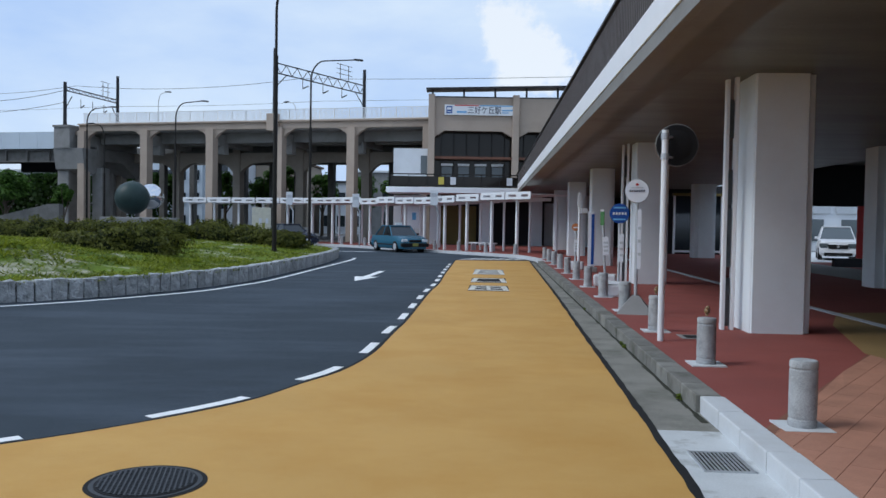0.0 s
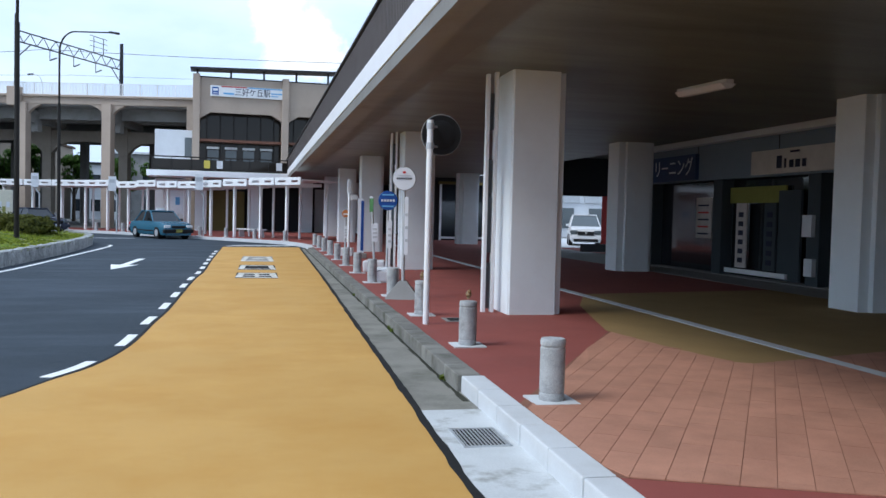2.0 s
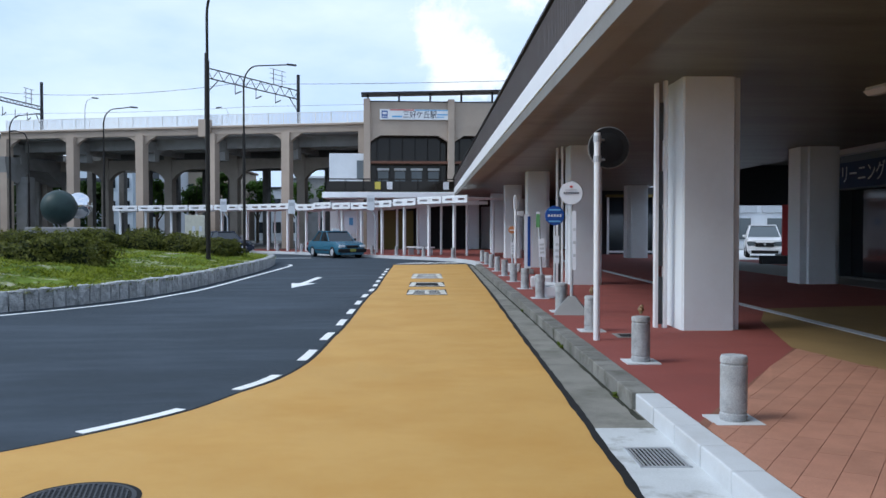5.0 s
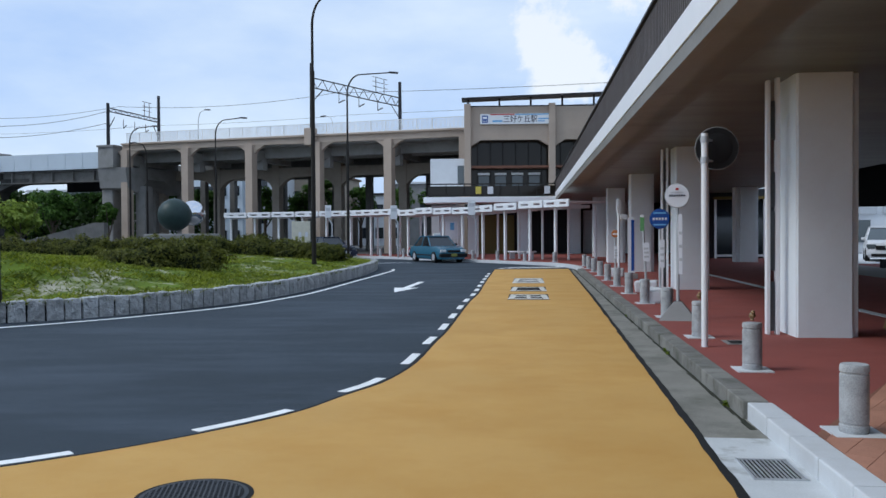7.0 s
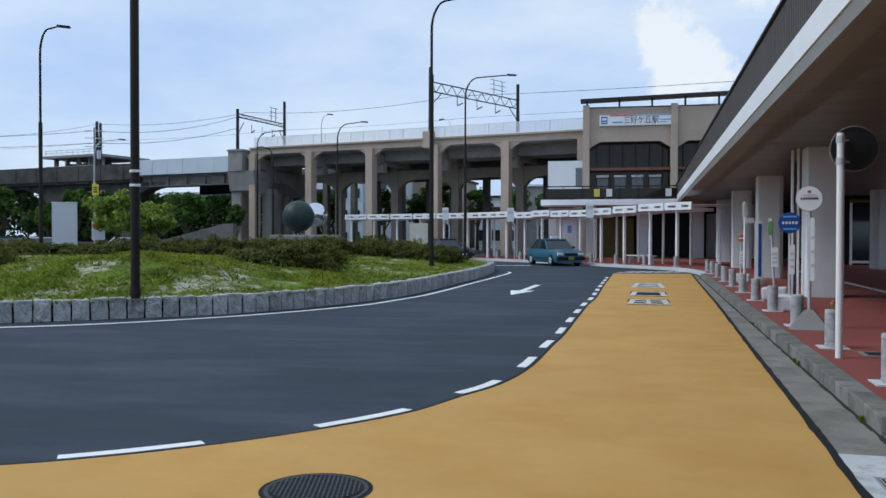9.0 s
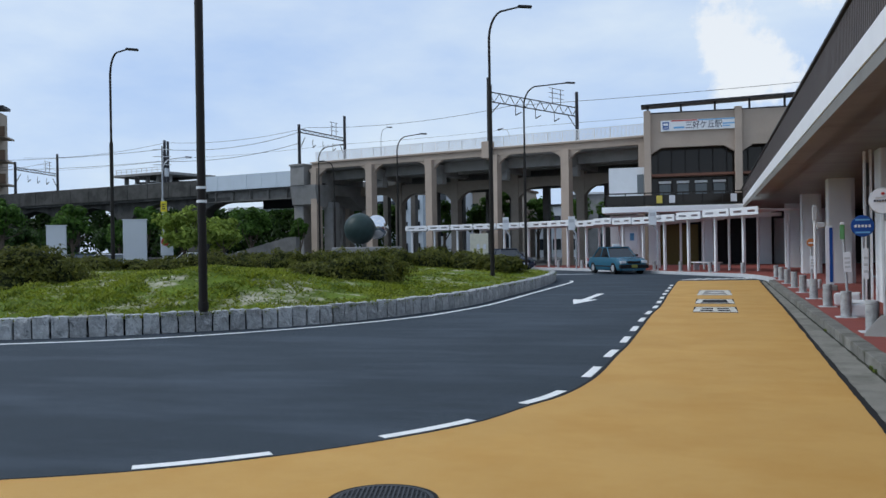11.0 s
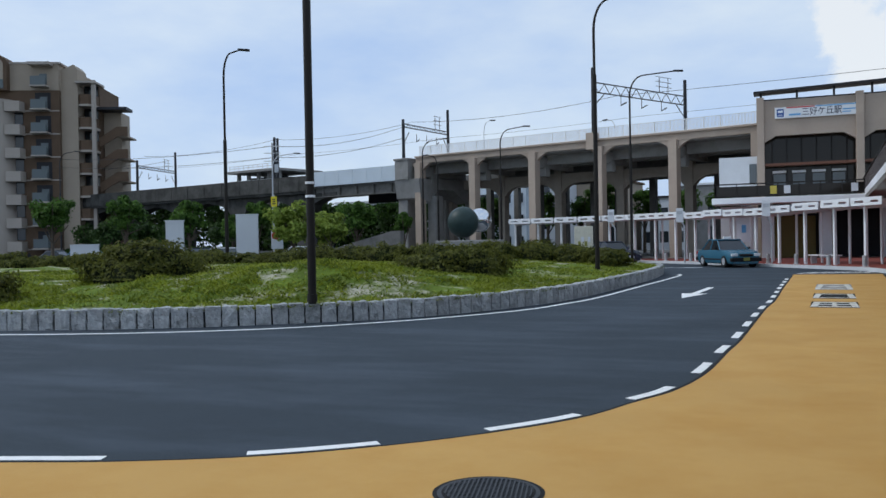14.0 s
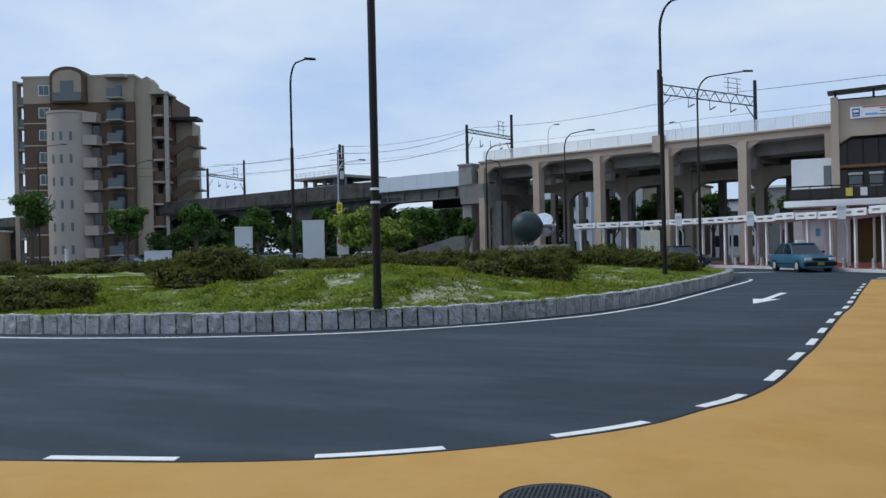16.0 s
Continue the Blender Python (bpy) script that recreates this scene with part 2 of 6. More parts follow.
def rod(bm, p, q, r0, r1=None, seg=10):
    p, q = Vector(p), Vector(q)
    d = q - p
    m = Matrix.Translation((p + q) / 2) @ d.to_track_quat("Z", "Y").to_matrix().to_4x4()
    bmesh.ops.create_cone(bm, cap_ends=True, segments=seg, radius1=r0, radius2=r0 if r1 is None else r1, depth=d.length, matrix=m)
    return bm


def tube(bm, pts, r, seg=10, r_end=None):
    pts = [Vector(p) for p in pts]
    n = len(pts) - 1
    rings, side = [], None
    for i, p in enumerate(pts):
        w = (pts[min(i + 1, n)] - pts[max(i - 1, 0)]).normalized()
        if side is None:
            side = w.orthogonal().normalized()
        side = (side - w * side.dot(w)).normalized()
        up = w.cross(side)
        q = r + ((r_end or r) - r) * i / n
        rings.append([bm.verts.new(p + (side * math.cos(2 * math.pi * k / seg) + up * math.sin(2 * math.pi * k / seg)) * q) for k in range(seg)])
    for a, b in zip(rings, rings[1:]):
        for k in range(seg):
            bm.faces.new((a[k], a[(k + 1) % seg], b[(k + 1) % seg], b[k]))
    if (pts[0] - pts[-1]).length > 1e-4:
        bm.faces.new(rings[0])
        bm.faces.new(rings[-1][::-1])
    return bm


def ball(bm, c, r, u=16, v=10, squash=(1, 1, 1)):
    bmesh.ops.create_uvsphere(bm, u_segments=u, v_segments=v, radius=r, matrix=Matrix.Translation(c) @ Matrix.Diagonal((*squash, 1)))
    return bm


def prism(bm, poly, z0, z1):
    low = [bm.verts.new((x, y, z0)) for x, y in poly]
    top = [bm.verts.new((x, y, z1)) for x, y in poly]
    bm.faces.new(top)
    bm.faces.new(low[::-1])
    for i in range(len(poly)):
        j = (i + 1) % len(poly)
        bm.faces.new((low[i], low[j], top[j], top[i]))
    return bm


def extrude_x(bm, profile, x0, x1):
    """A profile of (y, z) drawn along x."""
    a = [bm.verts.new((x0, y, z)) for y, z in profile]
    b = [bm.verts.new((x1, y, z)) for y, z in profile]
    bm.faces.new(a[::-1])
    bm.faces.new(b)
    for i in range(len(profile)):
        j = (i + 1) % len(profile)
        bm.faces.new((a[i], a[j], b[j], b[i]))
    return bm


def extrude_y(bm, profile, y0, y1):
    """A profile of (x, z) drawn along y."""
    a = [bm.verts.new((x, y0, z)) for x, z in profile]
    b = [bm.verts.new((x, y1, z)) for x, z in profile]
    bm.faces.new(a)
    bm.faces.new(b[::-1])
    for i in range(len(profile)):
        j = (i + 1) % len(profile)
        bm.faces.new((a[j], a[i], b[i], b[j]))
    return bm


def B():
    return bmesh.new()


def mesh_of(name, bm, material, smooth=False):
    bmesh.ops.recalc_face_normals(bm, faces=bm.faces[:])
    me = bpy.data.meshes.new(name)
    bm.to_mesh(me)
    bm.free()
    me.materials.append(material)
    if smooth:
        for p in me.polygons:
            p.use_smooth = True
        me.set_sharp_from_angle(angle=radians(40))
    return me


def part(name, bm, material, parent=None, label="", smooth=False):
    ob = new(name, mesh_of(name, bm, material, smooth))
    if parent:
        ob.parent = parent
    if label:
        tagged(ob, label)
    return ob


def thing(name, label, category, m=None, group=""):
    ob = new(name)
    ob.empty_display_size = 0.2
    if m is not None:
        ob.matrix_world = m
    return tagged(ob, label, category, group)


def fixed(name, bm, material, label, category, smooth=False):
    return tagged(part(name, bm, material, None, "", smooth), label, category, "", "structure")


def words(name, text, size, m, material, parent=None, width=None, label=""):
    """Flat lettering, turned into a mesh; its origin is the middle of the text."""
    cu = bpy.data.curves.new(name, "FONT")
    cu.body, cu.size, cu.align_x, cu.align_y, cu.extrude = text, size, "CENTER", "CENTER", 0.004
    tmp = bpy.data.objects.new(name, cu)
    scene.collection.objects.link(tmp)
    me = bpy.data.meshes.new_from_object(tmp.evaluated_get(bpy.context.evaluated_depsgraph_get()))
    bpy.data.objects.remove(tmp)
    me.materials.clear()
    me.materials.append(material)
    ob = new(name, me)
    if width and len(me.vertices):
        xs = [v.co.x for v in me.vertices]
        k = width / (max(xs) - min(xs))
        for v in me.vertices:
            v.co.x *= k
    ob.parent = parent
    ob.matrix_basis = m
    if label:
        tagged(ob, label)
    return ob


def smooth_line(pts, step):
    """Points at even steps along a soft curve through pts, with the way ahead at each."""
    dense = []
    n = len(pts)
    for i in range(n - 1):
        p0, p1, p2, p3 = (Vector(pts[max(0, min(n - 1, i + k))]) for k in (-1, 0, 1, 2))
        for k in range(24):
            t = k / 24
            dense.append(0.5 * (2 * p1 + (p2 - p0) * t + (2 * p0 - 5 * p1 + 4 * p2 - p3) * t * t + (3 * p1 - p0 - 3 * p2 + p3) * t ** 3))
    dense.append(Vector(pts[-1]))
    out, left = [dense[0]], step
    for a, b in zip(dense, dense[1:]):
        d = (b - a).length
        while d >= left:
            a = a + (b - a) * (left / d)
            out.append(a)
            d = (b - a).length
            left = step
        left -= d
    ways = []
    for i in range(len(out)):
        w = out[min(i + 1, len(out) - 1)] - out[max(i - 1, 0)]
        ways.append(w.normalized())
    return out, ways


def ribbon(bm, pts, ways, a, b, z0, z1):
    """A strip along a line, from a to b metres left of it, z0 to z1 high."""
    rows = []
    for p, w in zip(pts, ways):
        nrm = Vector((-w.y, w.x))
        q, r = p + nrm * a, p + nrm * b
        rows.append([bm.verts.new((*v, z)) for v, z in ((q, z0), (q, z1), (r, z1), (r, z0))])
    for r, s in zip(rows, rows[1:]):
        for i in range(3):
            bm.faces.new((r[i], r[i + 1], s[i + 1], s[i]))
        bm.faces.new((r[3], r[0], s[0], s[3]))
    bm.faces.new(rows[0])
    bm.faces.new(rows[-1][::-1])
    return bm



# ground and road
bm = B()
prism(bm, [(-2500, -2500), (2500, -2500), (2500, 2500), (-2500, 2500)], -0.5, -0.02)
fixed("ground", bm, M_FIELD, "flat grey-green ground reaching the horizon", "ground")
bm = B()
prism(bm, [(-95, -34), (60, -34), (60, 150), (-95, 150)], -0.018, 0.0)
fixed("road", bm, M_ASPHALT, "dark grey fresh asphalt road round the island", "road")

YELLOW_EDGE = [(-30, 2.3), (-20, 2.5), (-14, 2.8), (-10, 3.3), (-7.5, 3.98), (-6.14, 4.46), (-5.42, 4.70), (-4.71, 4.94), (-3.78, 5.38), (-2.96, 5.98), (-2.29, 6.66), (-1.69, 7.48), (-1.36, 8.32), (-1.05, 9.1), (-0.82, 10.4), (-0.68, 12.4), (-0.56, 14.0), (-0.35, 18.4), (-0.24, 20.4), (-0.08, 22.6), (0.14, 28.0), (0.58, 37.5)]
DECK = pose(1.75, 0, 0, 0, 0, -3.49)
edge, edge_way = smooth_line(YELLOW_EDGE, 0.25)
bm = B()
GUTTER_EDGE = [(-0.56, -12), (-0.52, 3.0), (-0.49, 5.0), (-0.44, 8.0), (-0.40, 12.0), (-0.29, 20.0), (-0.18, 36.0), (-0.16, 38.0)]
rim = [(p.x, p.y) for p in edge] + [tuple((DECK @ Vector((u - 0.03, y, 0)))[:2]) for u, y in GUTTER_EDGE[::-1]] + [(-30, -12)]
prism(bm, rim[::-1], 0.001, 0.006)
fixed("lane", bm, M_YELLOW, "smooth ochre-yellow coated bus lane surface", "lane")
bm = B()
ribbon(bm, edge, edge_way, 0.0, 0.05, 0.001, 0.003)
fixed("lane_joint", bm, M_JOINT, "thin black joint along the yellow lane", "joint")

# dashed lane line, just under a metre on and off
dense, dense_way = smooth_line(YELLOW_EDGE, 0.05)
DASH_STARTS = [24.44 - 2.15 * k for k in range(1, 11)] + [24.44, 26.60, 28.68, 30.66, 32.62] + [34.50 + 1.9 * k for k in range(12)]
lane_line = thing("lane_line", "white dashed line between asphalt and yellow lane", "road marking")
tagged(lane_line, kind="structure")
for along_line in DASH_STARTS:
    i, j = int(along_line / 0.05), int((along_line + (1.06 if along_line < 29 else 0.90)) / 0.05) + 1
    if j > len(dense):
        continue
    bm = B()
    ribbon(bm, dense[i:j], dense_way[i:j], 0.07, 0.185, 0.002, 0.007)
    part("dash", bm, M_LINE, lane_line)

# lane lettering, unreadable: three framed blocks
mark = thing("lane_lettering", "worn white lettering blocks on the yellow lane", "road marking", pose(1.31, 24.0, 0.006, 0, 0, -3.1))
tagged(mark, kind="structure")
for k, (y0, y1) in enumerate(((-3.5, -2.0), (-0.6, 1.1), (3.2, 5.9))):
    bm = B()
    mid, deep = (y0 + y1) / 2, y1 - y0
    for s in (-1, 1):
        box(bm, (s * 0.40, mid, 0.003), (0.15, deep, 0.004), 2 * s)
        box(bm, (0, mid + s * deep * 0.43, 0.0035), (0.66, 0.24 if k != 1 else 0.16, 0.0045))
    if k == 0:
        box(bm, (0, mid, 0.003), (0.64, 0.2, 0.004))
        box(bm, (0, mid, 0.0032), (0.1, deep * 0.8, 0.0042))
    if k == 2:
        box(bm, (0.06, mid, 0.003), (0.5, 0.34, 0.004), 25)
    part("letter", bm, M_LINE_WORN, mark)
    bm = B()
    box(bm, (0, mid, 0.001), (1.0, deep + 0.3, 0.002))
    part("ground_patch", bm, M_JOINT if k < 2 else M_PAVE, mark)

# straight arrow on the asphalt, pointing at the viewer and aside
bm = B()
prism(bm, [(-0.10, -0.9), (0.10, -0.9), (0.10, 2.3), (-0.10, 2.3)], 0.001, 0.005)
prism(bm, [(0.0, -2.7), (0.36, -0.75), (-0.36, -0.75)], 0.0015, 0.0055)
arrow = fixed("arrow_marking", bm, M_LINE, "white arrow painted on the asphalt", "road marking")
arrow.matrix_world = pose(-2.19, 25.8, 0, 0, 0, -4.5)
bm = B()
for k in range(7):
    box(bm, (1.2 + 0.42 * k, 39.2 + 0.1 * k, 0.004), (0.16, 1.7, 0.005), -28)
fixed("hatching", bm, M_LINE, "white hatched lines at the lane's far end", "road marking")

# deck-side kerb, gutter and pavement, in the deck's own frame: x to the pavement, y along
def along(name, bm, material, label, category):
    ob = fixed(name, bm, material, label, category)
    ob.matrix_world = DECK
    return ob

def gutter_u(y):
    """Where the gutter meets the lane, in the deck's frame."""
    return float(np.interp(y, [q for _, q in GUTTER_EDGE], [u for u, _ in GUTTER_EDGE]))


bm = B()
strip = []
for k in range(700):
    y = -11.6 + k * 0.07
    rag = [0.016 * noise.noise(Vector((y * f, 3.1, f))) + 0.010 * noise.noise(Vector((y * 4.0 * f, 7.7, f))) for f in (1.3, 1.7)]
    u = gutter_u(y) - 0.012
    strip.append([bm.verts.new((x, y, 0.0095)) for x in (u - 0.035 + rag[0], u + 0.032 + rag[1])])
for p, q in zip(strip, strip[1:]):
    bm.faces.new((p[0], p[1], q[1], q[0]))
along("gutter_joint", bm, M_JOINT, "black ragged joint beside the gutter", "joint")
bm = B()
prism(bm, [(0.07, 6.62), (0.07, 37.7)] + [(u, y) for u, y in GUTTER_EDGE[::-1] if 6.62 < y < 37.7] + [(gutter_u(6.62), 6.62)], -0.04, 0.006)
along("gutter", bm, M_GUTTER, "weathered grey concrete gutter strip", "gutter")
bm = B()
prism(bm, [(0.07, -12), (0.07, 6.612)] + [(gutter_u(6.612), 6.612)] + [(u, y) for u, y in GUTTER_EDGE[::-1] if y < 6.6], -0.04, 0.008)
along("gutter_new", bm, M_CONC_DIRTY, "pale new concrete gutter strip", "gutter")
gw = thing("drain_grate", "galvanised steel drain grate set in the new gutter", "drain grate", DECK @ pose(-0.18, 5.73, 0.008))
bm = B()
for s in (-1, 1):
    box(bm, (s * 0.165, 0, 0.004), (0.02, 0.50, 0.012))
    box(bm, (0, s * 0.24, 0.004), (0.33, 0.02, 0.012))
part("frame", bm, M_STEEL, gw)
# thin black plate on the gutter, painted in for the drain's dark depth
bm = B()
box(bm, (0, 0, 0.001), (0.31, 0.46, 0.003))
part("pit", bm, M_BLACK, gw)
for k in range(11):
    bm = B()
    box(bm, (-0.14 + k * 0.028, 0, 0.007), (0.0055, 0.46, 0.012))
    part("bar", bm, M_STEEL, gw)
kerb = thing("kerb", "old grey concrete kerb along the pavement", "kerb", DECK @ pose(0.05, 0, 0))
tagged(kerb, kind="structure")
me_old = mesh_of("kerb_stone", box(B(), (0.07, 0, 0.062), (0.22, 0.585, 0.194), 0, 0.014), M_KERB_OLD)
me_new = mesh_of("kerb_stone", box(B(), (0.10, 0, 0.06), (0.21, 0.590, 0.19), 0, 0.015), M_CONC_NEW)
for k in range(68):
    y = -6.2 + 0.6 * k
    ob = new("kerb_stone", me_new if y < 7.2 else me_old)
    ob.parent = kerb
    ob.location = (0.003 * math.sin(k * 3), y, 0.002 * math.sin(k * 5))

M_OLDPAVE = mat("old_paving", (0.13, 0.13, 0.125), 0.9, vary=0.2, scale=0.6, fine=30)
# moss and dirt lying at the kerb's foot, drawn dark as the face's shadow too
bm = B()
for k in range(110):
    box(bm, (-0.002 + 0.006 * math.sin(k * 1.9), 7.05 + 0.28 * k, 0.005), (0.03 + 0.035 * random.random(), 0.29, 0.006), random.uniform(-3, 3))
along("kerb_grime", bm, M_GRIME_SHADE, "dark moss and dirt at the kerb's foot, doubling as its shadow", "dirt")
# far kerb and the pavement sheet
FAR = [(4.02, 35.0), (4.05, 38.0), (3.5, 41.0), (2.1, 43.3), (0.0, 46.3), (-2.0, 49.2), (-4.1, 51.9), (-6.5, 54.6), (-9.2, 57.0), (-13, 59.2), (-20, 61.8), (-35, 65.0), (-60, 70)]
far, far_way = smooth_line(FAR, 0.6)
bm = B()
ribbon(bm, far, far_way, -0.2, 0.0, -0.03, 0.155)
fixed("far_kerb", bm, M_CONC_NEW, "white new concrete kerb curving round the stand", "kerb")
side = [tuple((DECK @ Vector((0.19, y, 0)))[:2]) for y in (-30, 10, 20, 36)]
sheet = side + [(p.x + 0.18, p.y + 0.1) for p in far[6:]] + [(-60, 110), (60, 110), (60, -30)]
bm = B()
prism(bm, sheet, -0.05, 0.143)
fixed("pavement", bm, M_OLDPAVE, "grey paving beneath the viaduct and station", "pavement")
bm = B()
red = side + [(p.x + 0.18, p.y + 0.1) for p in far[6:46]] + [(-13, 63.4), (2, 59.7), (16, 59.7), (16, 62), (24, 40), (14.5, 30), (14, -30)]
prism(bm, red, 0.10, 0.146)
fixed("red_pavement", bm, M_RED, "dark red paving under and beyond the deck", "pavement")
# ochre area, pale line, grey strip by the shops, in the deck's frame
def ochre(pts, z, material, name, label):
    b2 = B()
    prism(b2, pts, 0.1465, z)
    return along(name, b2, material, label, "pavement")

# passage roadway takes the palest concrete, painting sunlight into its colour
ochre([(12.5, 39.5), (30, 37.5), (30, 57), (13.5, 57)], 0.1515, M_CONC_NEW, "passage_road", "concrete roadway of the car passage, paled to look sunlit")
ochre([(2.66, 10.2), (3.0, 11.5), (3.45, 13.2), (4.3, 15.2), (9.0, 16.3), (9.0, 9.5), (5.49, 8.41), (3.10, 7.67), (2.84, 8.75)], 0.1495, M_OCHRE, "ochre_pavement", "ochre paving band under the deck")
ochre([(4.10, -8), (4.28, -8), (4.28, 40), (4.10, 40)], 0.1575, M_CONC_NEW, "pavement_line", "pale grey stone line set in the paving")
ochre([(9.0, -8), (12, -8), (12, 40), (9.0, 40)], 0.1515, M_PAVE, "shop_pavement", "grey paving strip before the shops")

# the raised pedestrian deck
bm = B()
# slab runs on unseen behind the camera to keep the arcade dark
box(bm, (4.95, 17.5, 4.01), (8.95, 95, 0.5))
# strip to the shop wall, added to shut out sky light
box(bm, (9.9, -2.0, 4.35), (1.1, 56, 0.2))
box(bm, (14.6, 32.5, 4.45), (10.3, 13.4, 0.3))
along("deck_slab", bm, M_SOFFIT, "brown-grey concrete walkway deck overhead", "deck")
DECK_EDGE = DECK @ pose(0.2, 0, 0, 0, 0, 0.49)


def edge_piece(name, boxes, material, label, category):
    b2 = B()
    for c, d in boxes:
        box(b2, c, d, 0, 0.006)
    fixed(name, b2, material, label, category).matrix_world = DECK_EDGE


edge_piece("deck_band", [((0.07, 27.5, 4.145), (0.14, 75, 0.37))], M_WHITE, "white edge band of the raised deck", "deck edge")
edge_piece("deck_lip", [((0.42, 27.5, 3.86), (0.80, 75, 0.20)), ((0.06, 27.5, 3.755), (0.10, 75, 0.03))], M_LIP, "brown drip edge under the deck band", "deck edge")
bm = B()
box(bm, (0.075, 27.5, 4.73), (0.05, 75, 0.8))
for k in range(500):
    box(bm, (0.045, -9.9 + 0.15 * k, 4.71), (0.03, 0.06, 0.74))
fixed("deck_parapet", bm, M_FASCIA, "dark ribbed metal parapet on the deck", "parapet").matrix_world = DECK_EDGE
edge_piece("deck_handrail", [((0.05, 27.5, 5.15), (0.12, 75, 0.05))], M_BROWN, "dark handrail on the deck parapet", "handrail")

def deck_column(v, u, half, deep, notch, strip):
    """A column with rebated corners; v is its middle, u its front."""
    c = thing("deck_column", "pale grey painted concrete column holding the deck", "column", DECK @ pose(v, u, 0.146), "columns under the deck")
    bm = B()
    p, q = notch
    poly = [(-half + p, 0), (half - 0.11, 0), (half - 0.11, 0.10), (half, 0.10), (half, deep - 0.1), (half - 0.11, deep - 0.1), (half - 0.11, deep), (-half + p, deep), (-half + p, deep - q), (-half, deep - q), (-half, q), (-half + p, q)]
    prism(bm, poly, 0, 3.63)
    edges = [e for e in bm.edges if abs(e.verts[0].co.z - e.verts[1].co.z) > 1]
    bmesh.ops.bevel(bm, geom=edges, offset=0.008, segments=1, affect="EDGES", profile=0.6)
    part("shaft", bm, M_COLUMN, c)
    if strip:
        bm = B()
        box(bm, (-half - 0.28, 0.38, 1.79), (0.05, 0.12, 3.58), 0, 0.008)
        box(bm, (-half - 0.15, 0.38, 1.81), (0.05, 0.12, 3.62), 0, 0.008)
        part("cover_strip", bm, M_WHITE, c)
        bm = B()
        for z0, z1 in ((0.05, 0.75), (0.9, 1.75), (1.8, 2.3), (2.75, 3.3)):
            box(bm, (-half - 0.215, 0.40, (z0 + z1) / 2), (0.08, 0.02, z1 - z0))
        part("glass_insert", bm, M_GLASS_GREY, c)
    return c

for k in range(-1, 6):
    deck_column(2.245, 11.92 + 9.9 * k, 0.425, 0.8, (0.02, 0.02), k in (0, 1))
for k in range(-1, 5):
    deck_column(8.45, 12.08 + 9.92 * k, 0.52, 0.95, (0.20, 0.10), False)

# railway viaduct, in its own frame: x along to the station, y away
VIA = pose(-1.2, 62.0, 0, 0, 0, -15.4)
viaduct = thing("viaduct", "beige concrete railway viaduct on arched column rows", "viaduct", VIA)
tagged(viaduct, kind="structure")
BAY = 5.9
# slab and inner beams in concrete darkened to deepen the shade underneath
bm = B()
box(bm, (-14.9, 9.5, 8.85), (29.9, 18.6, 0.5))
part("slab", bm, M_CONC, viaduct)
bm = B()
box(bm, (-14.95, 0.2, 8.95), (30.0, 0.5, 0.52), 0, 0.03)
box(bm, (-14.95, 0.12, 9.25), (30.0, 0.7, 0.12))
part("edge_beam", bm, M_BEIGE, viaduct)
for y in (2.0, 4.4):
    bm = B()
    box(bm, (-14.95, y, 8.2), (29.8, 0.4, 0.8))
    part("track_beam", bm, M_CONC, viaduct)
bm = B()
prism(bm, [(-0.31, -0.38), (0.31, -0.38), (0.31, 0.42), (-0.31, 0.42)], 0.05, 8.72)
front_me = mesh_of("front_column", bm, M_BEIGE)
bm = B()
for s in (-1, 1):
    extrude_y(bm, [(s * 0.31, 8.72), (s * 1.35, 8.72), (s * 1.0, 8.58), (s * 0.64, 8.38), (s * 0.31, 8.05)], 0.0, 0.36)
haunch_me = mesh_of("haunch", bm, M_BEIGE)
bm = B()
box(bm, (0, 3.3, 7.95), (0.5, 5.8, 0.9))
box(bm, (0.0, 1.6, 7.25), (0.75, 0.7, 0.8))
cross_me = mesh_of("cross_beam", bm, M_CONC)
# inner arches in a dimmer beige that paints in the shade behind the front
bm = B()
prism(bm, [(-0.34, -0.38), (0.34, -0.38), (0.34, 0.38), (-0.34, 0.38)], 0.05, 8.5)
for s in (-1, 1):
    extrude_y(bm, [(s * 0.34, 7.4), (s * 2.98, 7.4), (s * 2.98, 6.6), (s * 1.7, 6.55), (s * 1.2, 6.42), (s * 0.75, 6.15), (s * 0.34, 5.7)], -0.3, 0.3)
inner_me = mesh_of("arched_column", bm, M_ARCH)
# rear columns take the darker concrete as painted shade deep under the tracks
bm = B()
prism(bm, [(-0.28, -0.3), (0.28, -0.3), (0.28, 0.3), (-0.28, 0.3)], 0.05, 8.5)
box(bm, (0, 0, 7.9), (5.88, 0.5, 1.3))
rear_me = mesh_of("rear_column", bm, M_CONC_OLD_SHADE)
for k in range(6):
    x = -BAY * k - 0.02
    for nm, me in (("front_column", front_me), ("haunch", haunch_me), ("cross_beam", cross_me)):
        if k == 0 and nm != "front_column":
            continue
        ob = new(nm, me)
        ob.parent, ob.location = viaduct, (x, 0, 0)
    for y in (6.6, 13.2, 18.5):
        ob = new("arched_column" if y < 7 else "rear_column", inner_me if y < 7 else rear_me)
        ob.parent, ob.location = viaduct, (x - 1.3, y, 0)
# pockets for the gantry poles
bm = B()
box(bm, (-12.35, -0.2, 9.15), (0.85, 0.6, 1.3), 0, 0.03)
part("pole_pocket", bm, M_BEIGE, viaduct)
# mesh fence on the edge
fence = thing("track_fence", "white mesh fence along the viaduct edge", "fence", VIA @ pose(0, 0.15, 9.3))
for k in range(25):
    bm = B()
    box(bm, (-29.6 + k * 1.23, 0, 0.45), (0.05, 0.05, 0.9))
    part("post", bm, M_WHITE, fence)
